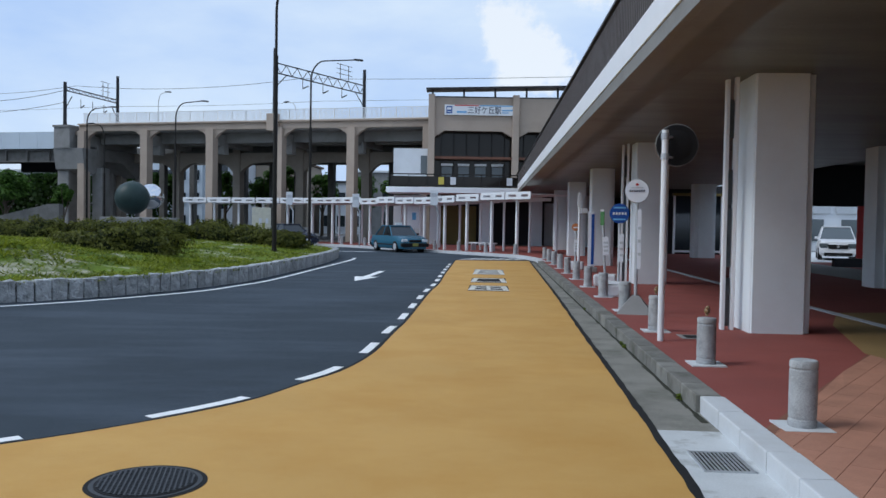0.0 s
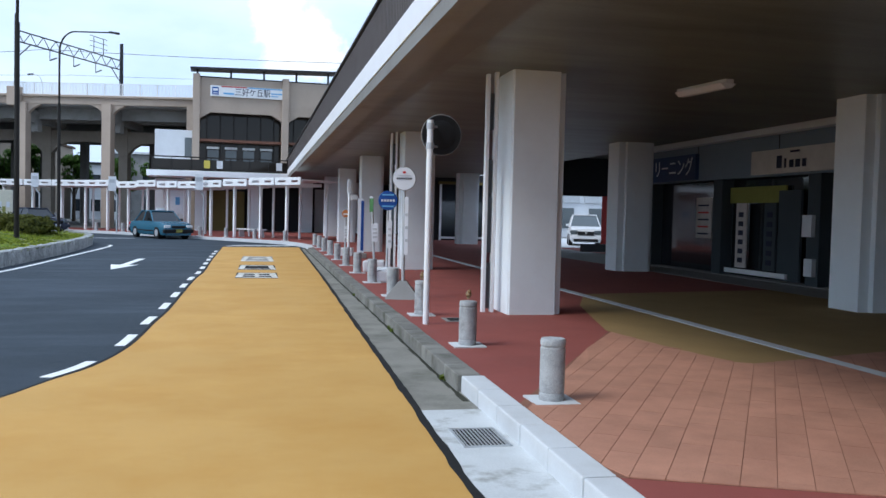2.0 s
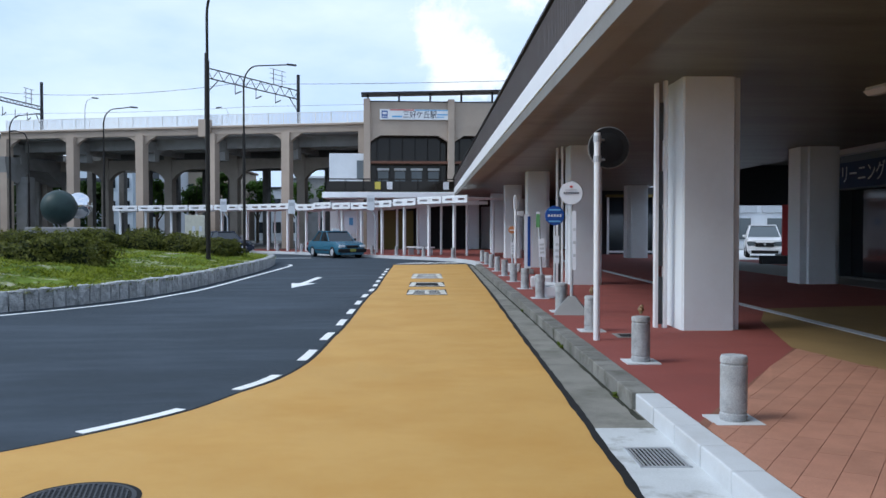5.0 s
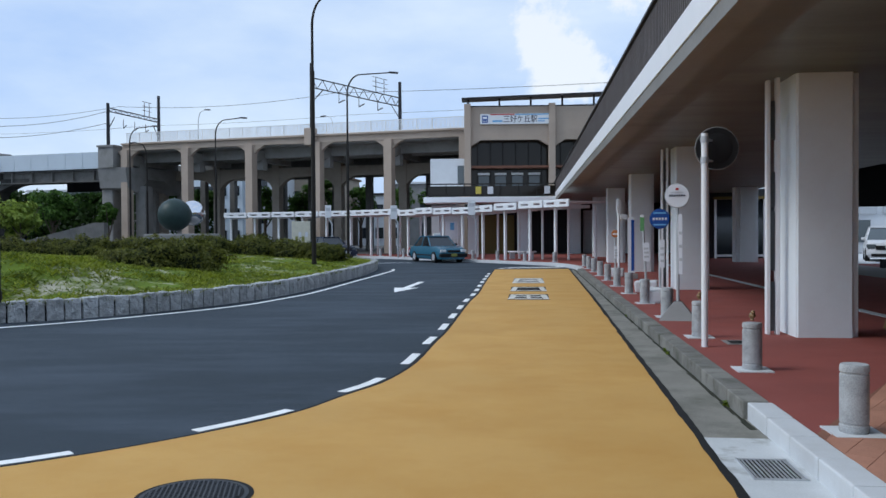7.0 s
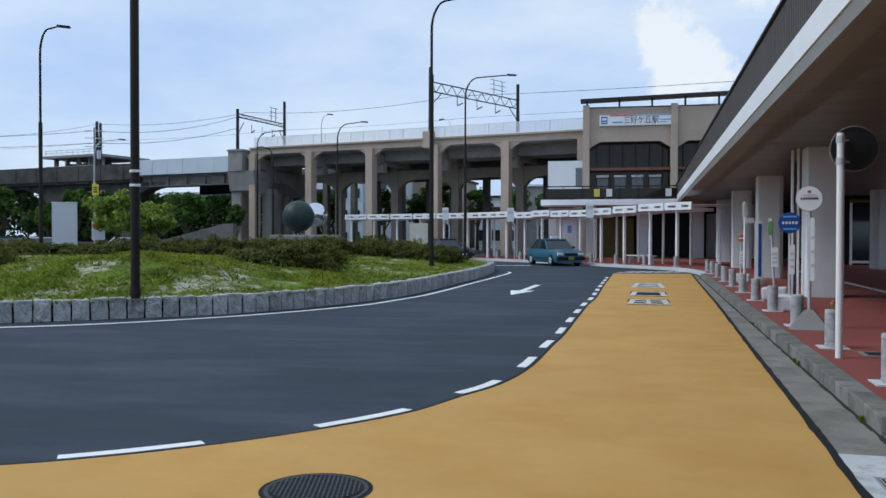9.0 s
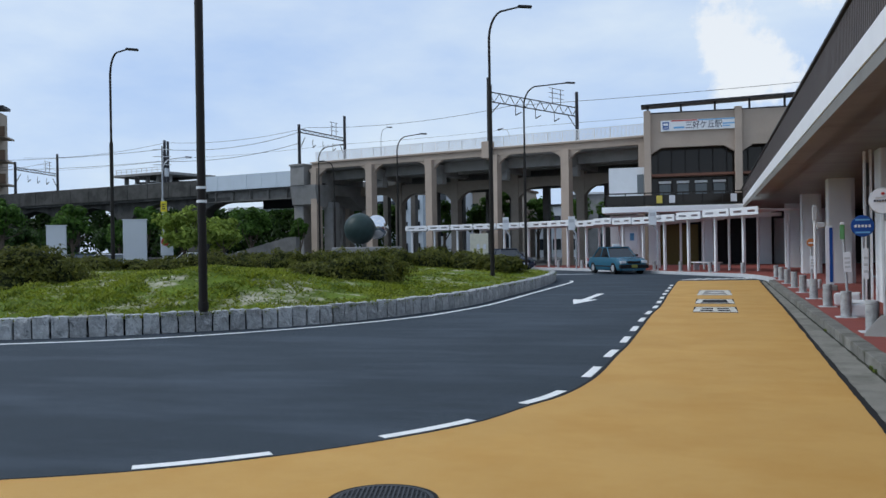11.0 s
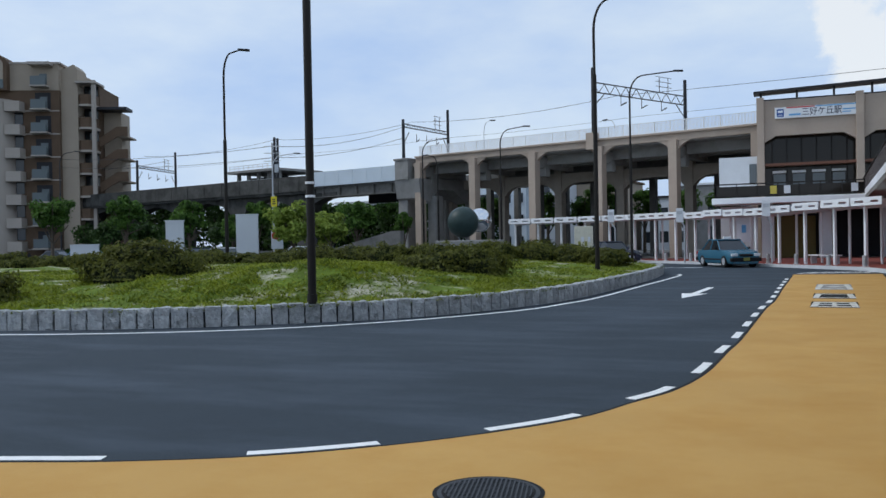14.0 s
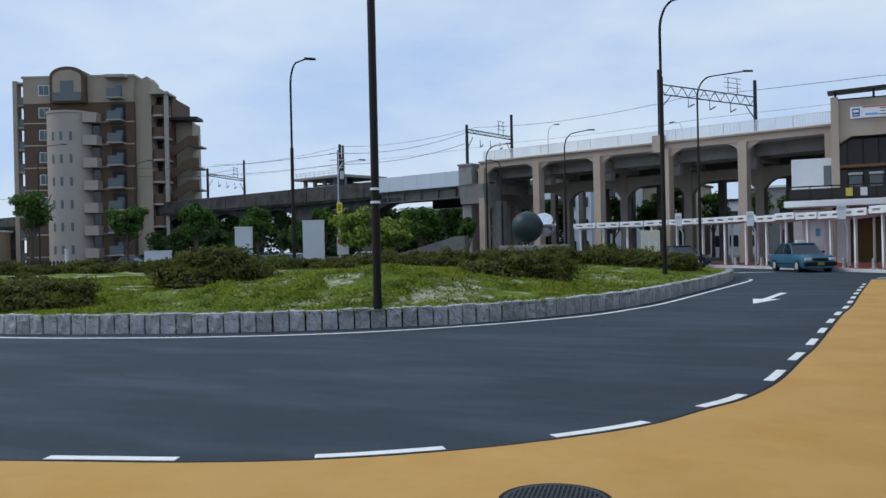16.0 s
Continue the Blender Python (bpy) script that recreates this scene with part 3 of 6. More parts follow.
for z in (0.08, 0.88):
    bm = B()
    box(bm, (-14.9, 0, z), (29.6, 0.035, 0.04))
    part("rail", bm, M_WHITE, fence)
bm = B()
for k in range(296):
    box(bm, (-29.6 + k * 0.1, 0, 0.48), (0.045, 0.012, 0.8))
part("mesh_panel", bm, M_PANEL, fence)
# second fence on the far side of the tracks
bm = B()
for k in range(148):
    box(bm, (-29.6 + k * 0.2, 18.6, 9.8), (0.05, 0.02, 0.9))
box(bm, (-14.9, 18.6, 10.25), (29.6, 0.05, 0.06))
part("far_fence", bm, M_BARRIER, viaduct)

# end pier and girder bridge beyond
pier = thing("bridge_pier", "grey concrete bridge pier with flared head", "bridge pier", VIA @ pose(-31.2, 0, 0))
tagged(pier, kind="structure")
bm = B()
for y in (0.6, 6.4):
    box(bm, (-0.35, y, 2.9), (1.1, 1.2, 5.8), 0, 0.12)
    box(bm, (2.0, y + 1.2, 2.9), (1.0, 1.1, 5.8), 0, 0.12)
part("shaft", bm, M_CONC, pier)
bm = B()
extrude_x(bm, [(-0.6, 7.3), (9, 7.3), (8.4, 5.6), (6.6, 5.2), (4.6, 6.4), (2.4, 6.4), (0.9, 5.2), (-0.3, 5.6)], -0.8, 2.0)
box(bm, (0.1, 3.8, 8.2), (1.5, 9.0, 1.8))
box(bm, (0.1, 3.8, 9.1), (1.65, 9.2, 0.16))
part("head", bm, M_CONC, pier)
bridge = thing("girder_bridge", "grey steel girder rail bridge with pale barrier panels", "bridge", VIA @ pose(-32.2, 0, 0))
tagged(bridge, kind="structure")
bm = B()
box(bm, (-5.5, 0.8, 6.75), (11, 0.5, 0.9))
box(bm, (-5.5, 0.8, 7.22), (11, 0.9, 0.08))
box(bm, (-5.5, 0.8, 6.28), (11, 0.9, 0.08))
for k in range(5):
    box(bm, (-1 - k * 2.2, 0.45, 6.78), (0.08, 0.3, 0.85))
part("girder", bm, M_CONC_OLD_SHADE, bridge)
bm = B()
box(bm, (-5.5, 4.7, 7.4), (11, 8.5, 0.4))
box(bm, (-5.5, 8.6, 6.6), (11, 0.5, 1.4))
part("deck", bm, M_DARK, bridge)
for k in range(6):
    bm = B()
    box(bm, (-0.92 - 1.84 * k, 0.05, 8.02), (1.80, 0.08, 1.4))
    part("barrier_panel", bm, M_BARRIER, bridge)
far_via = thing("far_viaduct", "weathered concrete rail viaduct running into the distance", "viaduct", VIA @ pose(-43.3, 0, 0))
tagged(far_via, kind="structure")
bm = B()
box(bm, (-60, 4.2, 7.0), (120, 8.6, 0.6))
part("deck", bm, M_CONC_BLACK, far_via)
bm = B()
box(bm, (-60, -0.15, 7.7), (120, 0.25, 1.5))
for k in range(40):
    box(bm, (-1.5 - 3 * k, -0.29, 7.7), (0.1, 0.05, 1.5))
part("parapet", bm, M_CONC_BLACK, far_via)
bm = B()
for s in (-1, 1):
    extrude_y(bm, [(s * 0.0, 6.7), (s * 4.95, 6.7), (s * 4.95, 6.4), (s * 3.0, 6.1), (s * 1.6, 5.6), (s * 0.9, 4.6), (s * 0.6, 0), (0, 0)], 0.5, 2.0)
arch_me = mesh_of("arch_pier", bm, M_CONC_BLACK)
for k in range(12):
    ob = new("arch_pier", arch_me)
    ob.parent, ob.location = far_via, (-2.0 - 9.9 * k, 0, 0)
hall = thing("platform_building", "low grey concrete platform building behind the tracks", "building", VIA @ pose(-62.2, 14, 0))
for k in range(5):
    part("support", box(B(), (-9.2 + 1.95 * k, 0.3, 5.6), (0.4, 0.4, 11.2)), M_CONC, hall)
part("wall", box(B(), (-5.3, 5.0, 5.2), (8.2, 6.0, 10.4)), M_CONC_OLD_SHADE, hall)
part("floor_slab", box(B(), (-5.3, 2.6, 9.0), (9.4, 6.6, 0.35)), M_CONC, hall)
part("roof", box(B(), (-5.3, 3.0, 11.2), (9.8, 8.0, 0.3)), M_CONC, hall)
for k in range(4):
    part("window", box(B(), (-8.2 + 1.95 * k, 1.96, 10.0), (1.4, 0.1, 1.2)), M_GLASS, hall)
for z in (9.6, 10.05, 11.7, 12.0):
    part("rail", box(B(), (-5.3, -0.7, z), (9.4, 0.05, 0.05)), M_STEEL, hall)
for k in range(11):
    part("rail_post", box(B(), (-9.9 + 0.93 * k, -0.7, 11.68), (0.05, 0.05, 0.7)), M_STEEL, hall)

# overhead line gantries and wires
def gantry(a, b, za, zb, zt, foot, deep=0.75):
    a, b = Vector((*a, 0)), Vector((*b, 0))
    g = thing("overhead_gantry", "dark steel overhead-line gantry with lattice beam", "gantry", None, "overhead-line gantries")
    d = b - a
    for p, z in ((a, za), (b, zb)):
        bm = B()
        rod(bm, (p.x, p.y, foot), (p.x, p.y, z), 0.17, 0.14, 8)
        part("pole", bm, M_DARK, g)
    bm = B()
    n = 9
    for dz in (0, -deep):
        rod(bm, a + Vector((0, 0, zt + dz)), b + Vector((0, 0, zt + dz)), 0.05, seg=6)
    for k in range(n):
        p, q = a + d * (k / n), a + d * ((k + 1) / n)
        rod(bm, p + Vector((0, 0, zt)), (p + q) / 2 + Vector((0, 0, zt - deep)), 0.03, seg=5)
        rod(bm, (p + q) / 2 + Vector((0, 0, zt - deep)), q + Vector((0, 0, zt)), 0.03, seg=5)
    for p, s in ((a, 1), (b, -1)):
        rod(bm, p + Vector((0, 0, zt - 1.9)), p + d * 0.12 * s + Vector((0, 0, zt - 0.7)), 0.04, seg=5)
    part("lattice_beam", bm, M_DARK, g)
    for f in (0.28, 0.5, 0.72):
        p = a + d * f
        bm = B()
        rod(bm, p + Vector((0, 0, zt - 0.75)), p + Vector((0, 0, zt - 1.5)), 0.03, seg=5)
        rod(bm, p + Vector((0, 0, zt - 1.5)), p + d * 0.06 + Vector((0, 0, zt - 1.2)), 0.05, seg=5)
        part("insulator", bm, M_DARK, g)
    bm = B()
    for s in (0.7, 0.8):
        p = a + d * s
        rod(bm, p + Vector((0, 0, zt)), p + Vector((0, 0, zt + 1.3)), 0.03, seg=5)
    for z in (0.5, 0.9, 1.3):
        rod(bm, a + d * 0.66 + Vector((0, 0, zt + z)), a + d * 0.84 + Vector((0, 0, zt + z)), 0.025, seg=5)
    part("crossarm_frame", bm, M_DARK, g)
    return g

def via_xy(x, y):
    return (VIA @ Vector((x, y, 0)))[:2]

gantry((-13.05, 65.1), (-7.2, 75.4), 14.8, 15.1, 13.7, 8.8)
gantry((-32.0, 71.6), (-30.5, 79.2), 13.0, 14.8, 12.6, 7.8, 0.3)
gantry(via_xy(-49.2, 0.6), via_xy(-58.0, 9), 12.8, 14.2, 11.9, 7.3, 0.3)
gantry(via_xy(-73.7, 0.6), via_xy(-77.8, 9), 12.2, 14.1, 11.6, 7.3, 0.3)

def wire(p, q, sag, r=0.022):
    w = thing("overhead_wire", "thin dark overhead wire above the viaduct", "wire", None, "overhead wires")
    p, q = Vector(p), Vector(q)
    pts = [p.lerp(q, k / 12) - Vector((0, 0, sag * 4 * (k / 12) * (1 - k / 12))) for k in range(13)]
    bm = B()
    tube(bm, pts, r, 5)
    part("strand", bm, M_DARK, w)

spans = ((-75, -51), (-51, -32.3), (-32.3, -11.5), (-11.5, 40))
for y, z, s in ((2.5, 12.9, 0.5), (6.5, 11.7, 0.15)):
    for a, b in spans:
        wire((*via_xy(a, y), z), (*via_xy(b, y), z), s, 0.018 if s > 0.3 else 0.012)
wire((*via_xy(-140, 1), 12.0), (*via_xy(-75, 1), 11.8), 0.8)
wire((*via_xy(-140, 6), 12.6), (*via_xy(-75, 6), 12.6), 0.8)

# station house: facade along x at y 60
station = thing("station_building", "beige concrete station building with dark glazed hall", "station building", pose(0, 60, 0))
def sbox(name, material, c, s, bevel=0.0, label="", parent=None):
    bm = B()
    box(bm, c, s, 0, bevel)
    return part(name, bm, material, parent or station, label)

sbox("rear_body", M_BEIGE, (9.0, 9.5, 7.5), (20.2, 14, 6.1))
for x in (-0.95, 4.97, 10.9, 16.8):
    sbox("pillar", M_BEIGE, (x, 0.0, 7.25), (0.46, 0.75, 6.9), 0.03)
for k in range(3):
    x0, x1 = -0.72 + 5.92 * k, 4.74 + 5.93 * k
    bm = B()
    extrude_y(bm, [(x0, 10.5), (x1, 10.5), (x1, 7.75), (x1 - 0.7, 8.18), (x0 + 0.7, 8.18), (x0, 7.75)], -0.12, 0.25)
    part("upper_wall", bm, M_BEIGE, station)
    sbox("glazing", M_GLASS_BRONZE, ((x0 + x1) / 2, 1.0, 6.2), (x1 - x0 + 0.3, 0.06, 4.2))
    for j in range(6):
        sbox("mullion", M_BROWN, (x0 + (x1 - x0) * (j + 0.5) / 6, 0.93, 6.2), (0.07, 0.1, 4.0))
    sbox("transom", mat("rust_brown", (0.16, 0.075, 0.05), 0.6) if k == 0 else bpy.data.materials["rust_brown"], ((x0 + x1) / 2, 0.2, 6.28), (x1 - x0, 0.9, 0.16))
    for j in range(4):
        sbox("glass_door_frame", M_PANEL, (x0 + 0.9 + 1.2 * j, 0.86, 5.85), (0.85, 0.05, 0.16))
        sbox("door_pane", M_GLASS_GREY, (x0 + 0.9 + 1.2 * j, 0.9, 5.05), (0.75, 0.05, 1.3))
part("roof", extrude_y(B(), [(-1.35, 10.98), (18.3, 11.58), (18.3, 11.70), (-1.35, 11.10)], -0.55, 0.95), M_DARK, station, "thin dark sloping roof plate")
for k in range(9):
    sbox("roof_post", M_DARK, (-0.9 + 2.2 * k, -0.05, 10.74 + 0.034 * k), (0.13, 0.13, 0.55 + 0.067 * k))
    sbox("clerestory_bar", M_DARK, (0.1 + 2.2 * k, 0.02, 10.55), (2.2, 0.06, 0.1))
# name board
board = sbox("name_board", M_WHITE, (2.42, -0.22, 9.62), (4.95, 0.14, 0.72), 0.02, "white station name board with blue and red stripes")
M_BLUE = mat("sign_blue", (0.02, 0.09, 0.32), 0.5, vary=0.05)
M_SKYBLUE = mat("sign_sky_blue", (0.16, 0.42, 0.70), 0.5, vary=0.05)
M_SIGNRED = mat("sign_red", (0.55, 0.05, 0.05), 0.5, vary=0.05)
M_INK = mat("sign_ink", (0.02, 0.025, 0.05), 0.6, vary=0.05)
for nm, m_, x, w, z, h in (("stripe", M_SIGNRED, 1.5, 1.7, 9.93, 0.07), ("stripe", M_SKYBLUE, 3.6, 2.4, 9.93, 0.07), ("pictogram", M_BLUE, 0.28, 0.42, 9.62, 0.5), ("small_lettering", M_SKYBLUE, 1.15, 0.7, 9.47, 0.12), ("small_lettering", M_SKYBLUE, 4.35, 0.75, 9.62, 0.08), ("small_lettering", M_SKYBLUE, 4.2, 0.5, 9.45, 0.06)):
    sbox(nm, m_, (x, -0.297, z), (w, 0.012, h), 0, "", board)
sbox("pictogram_window", M_WHITE, (0.28, -0.306, 9.70), (0.3, 0.012, 0.16), 0, "", board)
sbox("pictogram_lamps", M_WHITE, (0.28, -0.306, 9.48), (0.3, 0.012, 0.05), 0, "", board)
words("name_lettering", "三好ケ丘駅", 0.55, pose(2.75, -0.30, 9.58, 90, 0, 0), M_INK, board, 2.35, "dark station name lettering")
# balcony over the ground floor
sbox("canopy", M_WHITE, (0.65, -1.4, 3.87), (9.1, 3.2, 0.38), 0.03, "white canopy slab")
for k in range(8):
    sbox("balcony_post", M_BROWN, (-3.6 + 1.22 * k, -2.85, 4.5), (0.06, 0.06, 0.85))
sbox("balcony_rail", M_BROWN, (0.67, -2.85, 4.93), (8.7, 0.09, 0.08))
sbox("balcony_panel", M_GLASS_BRONZE, (0.67, -2.83, 4.48), (8.6, 0.03, 0.62))
sbox("balcony_kick", M_BROWN, (0.67, -2.85, 4.15), (8.7, 0.05, 0.1))
for x, m_ in ((-0.2, mat("notice_yellow", (0.6, 0.5, 0.1), 0.6)), (0.6, M_PANEL), (4.4, M_PANEL)):
    sbox("notice", m_, (x, -2.9, 4.5), (0.38, 0.03, 0.5))
sbox("side_wall", M_PANEL, (-2.4, 0.2, 5.9), (2.4, 0.3, 2.0), 0, "white panelled side wall")
sbox("side_window", M_GLASS_GREY, (-1.45, 0.03, 5.75), (0.45, 0.06, 1.3))
# ground floor
sbox("ground_wall", M_PANEL, (-2.4, 0.2, 1.85), (2.3, 0.3, 3.5))
M_SHUTTER = mat("ochre_shutter", (0.15, 0.11, 0.035), 0.6, vary=0.1)
sbox("shutter", M_SHUTTER, (1.0, 1.2, 1.5), (2.7, 0.1, 2.8))
# dark backing sheet stands in for the unlit depth of the openings
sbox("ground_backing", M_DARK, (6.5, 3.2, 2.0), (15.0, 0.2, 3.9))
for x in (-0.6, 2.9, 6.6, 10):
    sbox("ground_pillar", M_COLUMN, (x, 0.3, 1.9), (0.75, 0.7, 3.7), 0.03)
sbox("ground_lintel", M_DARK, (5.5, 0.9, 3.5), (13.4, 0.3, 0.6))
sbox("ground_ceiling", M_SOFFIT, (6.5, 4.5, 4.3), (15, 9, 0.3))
# red banner by the deck joint
bn = thing("banner", "red hanging banner at the station balcony", "banner", pose(5.6, 56.6, 4.2))
bm = B()
box(bm, (0, 0, 0.55), (0.45, 0.03, 1.2), 8)
part("cloth", bm, M_SIGNRED, bn)
bm = B()
rod(bm, (-0.26, 0, 0), (-0.26, 0, 1.3), 0.02)
part("pole", bm, M_WHITE, bn)

# covered stand: bays along the far kerb
def shelter_bay(m, h, group):
    s = thing("shelter_bay", "white steel shelter bay with slotted flat roof", "shelter", m, group)
    bm = B()
    box(bm, (0, 0.0, h / 2), (0.13, 0.13, h), 0, 0.01)
    part("post", bm, M_WHITE, s)
    bm = B()
    box(bm, (0.9, 1.9, h / 2 - 0.05), (0.1, 0.1, h - 0.1), 0, 0.01)
    part("rear_post", bm, M_WHITE, s)
    bm = B()
    extrude_x(bm, [(-0.55, h), (2.3, h), (2.3, h - 0.16), (0.2, h - 0.26), (-0.55, h - 0.1)], -0.05, 0.05)
    part("arm", bm, M_WHITE, s)
    bm = B()
    box(bm, (0.75, 0.9, h + 0.10), (1.85, 3.0, 0.05))
    part("roof_panel", bm, M_WHITE, s)
    bm = B()
    box(bm, (0.75, -0.6, h + 0.15), (1.9, 0.06, 0.14))
    box(bm, (0.75, -0.6, h - 0.09), (1.9, 0.06, 0.12))
    for x, w in ((-0.1, 0.24), (0.8, 0.42), (1.6, 0.2)):
        box(bm, (x, -0.6, h + 0.025), (w, 0.06, 0.14))
    part("front_beam", bm, M_WHITE, s)
    return s

posts, posts_way = smooth_line([(3.75, 43.2), (2.6, 44.8), (1.2, 46.6), (-0.4, 48.8), (-1.8, 50.8), (-3.3, 52.8), (-5.1, 55.2), (-7.0, 57.2), (-9.0, 58.9), (-12, 60.3), (-15.4, 61.6), (-19.2, 62.8), (-22, 63.5)], 2.05)
for k, (p, w) in enumerate(zip(posts, posts_way)):
    if k > 15:
        continue
    ang = math.degrees(math.atan2(w.y, w.x)) - 180
    j = max(0, k - 1)
    step = (0.0, 0.06, 0.0, 0.12)[j % 4] if j > 3 else 0.12 - 0.05 * j
    shelter_bay(pose(p.x, p.y, 0.146, 0, 0, ang), 2.78 + (0.1 if j > 6 else step), "shelter bays along the stand")

# planted island
ISLAND = [(-46, 17), (-36, 13.4), (-27, 12.1), (-20, 11.7), (-16.35, 12.04), (-14.33, 12.46), (-13.11, 12.81), (-11.45, 13.43), (-10.45, 13.95), (-9.54, 14.63), (-8.61, 15.33), (-7.82, 15.95), (-7.02, 16.99), (-6.39, 18.14), (-5.83, 19.54), (-5.15, 22.22), (-4.78, 27.22), (-4.55, 33.05), (-4.71, 38.03), (-5.1, 40.6), (-6.2, 42.8), (-8.0, 43.6), (-14, 44.2), (-26, 43.5), (-38, 40), (-48, 33), (-50, 24), (-46, 17)]
front, front_way = smooth_line(ISLAND[:20], 0.33)
whole, whole_way = smooth_line(ISLAND, 0.5)
rim_np = np.array([(p.x, p.y) for p in whole])


def inside(x, y):
    a = rim_np - (x, y)
    b = np.roll(a, -1, axis=0)
    hit = (a[:, 1] > 0) != (b[:, 1] > 0)
    with np.errstate(divide="ignore", invalid="ignore"):
        xs = a[:, 0] - a[:, 1] * (b[:, 0] - a[:, 0]) / (b[:, 1] - a[:, 1])
    return (np.count_nonzero(hit & (xs > 0)) % 2) == 1


def mound(x, y):
    """Height of the turf."""
    d = float(np.sqrt(((rim_np - (x, y)) ** 2).sum(1)).min())
    s = min(1.0, d / 7.0)
    s = s * s * (3 - 2 * s)
    lump = 0.10 * noise.noise(Vector((x * 0.35, y * 0.35, 0))) + 0.09 * noise.noise(Vector((x * 1.1, y * 1.1, 4))) + 0.03 * noise.noise(Vector((x * 2.6, y * 2.6, 7)))
    hump = 0.5 * math.exp(-(((x + 11.0) / 3.8) ** 2 + ((y - 18.5) / 4.0) ** 2))
    return 0.33 + 0.42 * s + hump * min(1, d / 3) + lump * min(1, d / 1.2)


bm = B()
cells = {}
STEP = 0.5
for i in range(-101, -7):
    for j in range(21, 90):
        cells[i, j] = (i * STEP, j * STEP)
keep = {k: inside(*v) for k, v in cells.items()}
verts = {}


def turf_vert(k):
    if k not in verts:
        x, y = cells[k]
        verts[k] = bm.verts.new((x, y, mound(x, y)))
    return verts[k]


for (i, j) in cells:
    q = [(i, j), (i + 1, j), (i + 1, j + 1), (i, j + 1)]
    if all(keep.get(k, False) for k in q):
        bm.faces.new([turf_vert(k) for k in q])
rim_edges = [e for e in bm.edges if len(e.link_faces) == 1]
r = bmesh.ops.extrude_edge_only(bm, edges=rim_edges)
for v in r["geom"]:
    if isinstance(v, bmesh.types.BMVert):
        near = int(np.argmin(((rim_np - (v.co.x, v.co.y)) ** 2).sum(1)))
        c = Vector((rim_np[near][0], rim_np[near][1]))
        w = whole_way[near]
        c = c + Vector((-w.y, w.x)) * 0.1
        v.co = (c.x, c.y, 0.32)
turf = fixed("island_turf", bm, M_SOIL, "mounded turf and bare soil of the island", "turf", True)

# granite edging, block by block
def granite_block(seed):
    bm = B()
    bmesh.ops.create_cube(bm, size=1.0)
    bmesh.ops.subdivide_edges(bm, edges=bm.edges[:], cuts=4, use_grid_fill=True)
    for v in bm.verts:
        k = noise.noise_vector(v.co * 2.2 + Vector((seed * 7.1, seed * 3.3, 0)))
        corner = sum(abs(c) > 0.45 for c in v.co)
        rough = k * (0.15 if corner < 2 else 0.05) + noise.noise_vector(v.co * 6.5 + Vector((seed * 2.7, 1.3, seed))) * (0.13 if corner < 2 else 0.06)
        rough.x *= 0.35
        if v.co.z > 0.45:
            rough.z *= 0.45
        shrink = 0.975 if corner > 1 else 1.0
        v.co = v.co * shrink + rough
        v.co = Vector((v.co.x * 0.300, v.co.y * 0.24, v.co.z * 0.42 + 0.19))
    return mesh_of("granite_block", bm, M_STONE)


edging = thing("island_edging", "rough grey granite block edging round the island", "edging")
tagged(edging, kind="structure")
stones = [granite_block(k) for k in range(9)]
bm = B()
ribbon(bm, front, front_way, 0.05, 0.24, 0.0, 0.30)
part("mortar_bed", bm, M_JOINT, edging)
for k, (p, w) in enumerate(zip(front, front_way)):
    ob = new("granite_block", stones[(k * 5 + k // 4) % 9])
    ob.parent = edging
    ob.matrix_basis = pose(p.x - w.y * 0.12, p.y + w.x * 0.12, 0.012 * math.sin(k * 1.7), 0, 0, math.degrees(math.atan2(w.y, w.x)) + 2.5 * math.sin(k * 2.9))
bm = B()
back, back_way = smooth_line(ISLAND[19:], 0.5)
ribbon(bm, back, back_way, 0.0, 0.24, 0.0, 0.37)
part("rear_edging", bm, M_STONE, edging)
bm = B()
nose, nose_way = smooth_line([(-40, 13.9), (-30, 11.75), (-20, 11.15), (-15.6, 11.48), (-13.04, 12.01), (-10.91, 12.79), (-9.05, 13.88), (-7.54, 15.38), (-6.46, 16.9), (-5.46, 18.86), (-5.02, 20.66), (-4.63, 23.05), (-4.28, 28.84), (-3.88, 36.59), (-4.15, 38.3)], 0.3)
fixed("edge_line", ribbon(bm, nose, nose_way, -0.06, 0.06, 0.002, 0.007), M_LINE, "white line painted along the island edging", "road marking")
bm = B()
box(bm, (-5.2, 46.5, 0.004), (3.0, 0.22, 0.006), 12)
fixed("stop_line", bm, M_LINE, "short white line on the far road", "road marking")


# foliage
def leaves(name, spots, size, material, parent, flat=0.0, label="", slim=0.55):
    """One mesh of many leaf blades at the given (place, outward) spots."""
    rng = np.random.default_rng(len(spots))
    n = len(spots)
    c = np.array([s[0] for s in spots])
    o = np.array([s[1] for s in spots])
    d = o + rng.normal(0, 0.55, (n, 3))
    d /= np.linalg.norm(d, axis=1)[:, None] + 1e-9
    t = np.cross(d, rng.normal(0, 1, (n, 3)))
    t /= np.linalg.norm(t, axis=1)[:, None] + 1e-9
    s = np.cross(d, t)
    k = (size * rng.uniform(0.6, 1.35, n))[:, None]
    v = np.stack([c - t * k, c + s * k * slim + d * k * 0.25, c + t * k, c - s * k * slim + d * k * 0.25], 1).reshape(-1, 3)
    me = bpy.data.meshes.new(name)
    me.from_pydata(v.tolist(), [], np.arange(4 * n).reshape(-1, 4).tolist())
    me.materials.append(material)
    ob = new(name, me)
    ob.parent = parent
    if label:
        tagged(ob, label)
    return ob


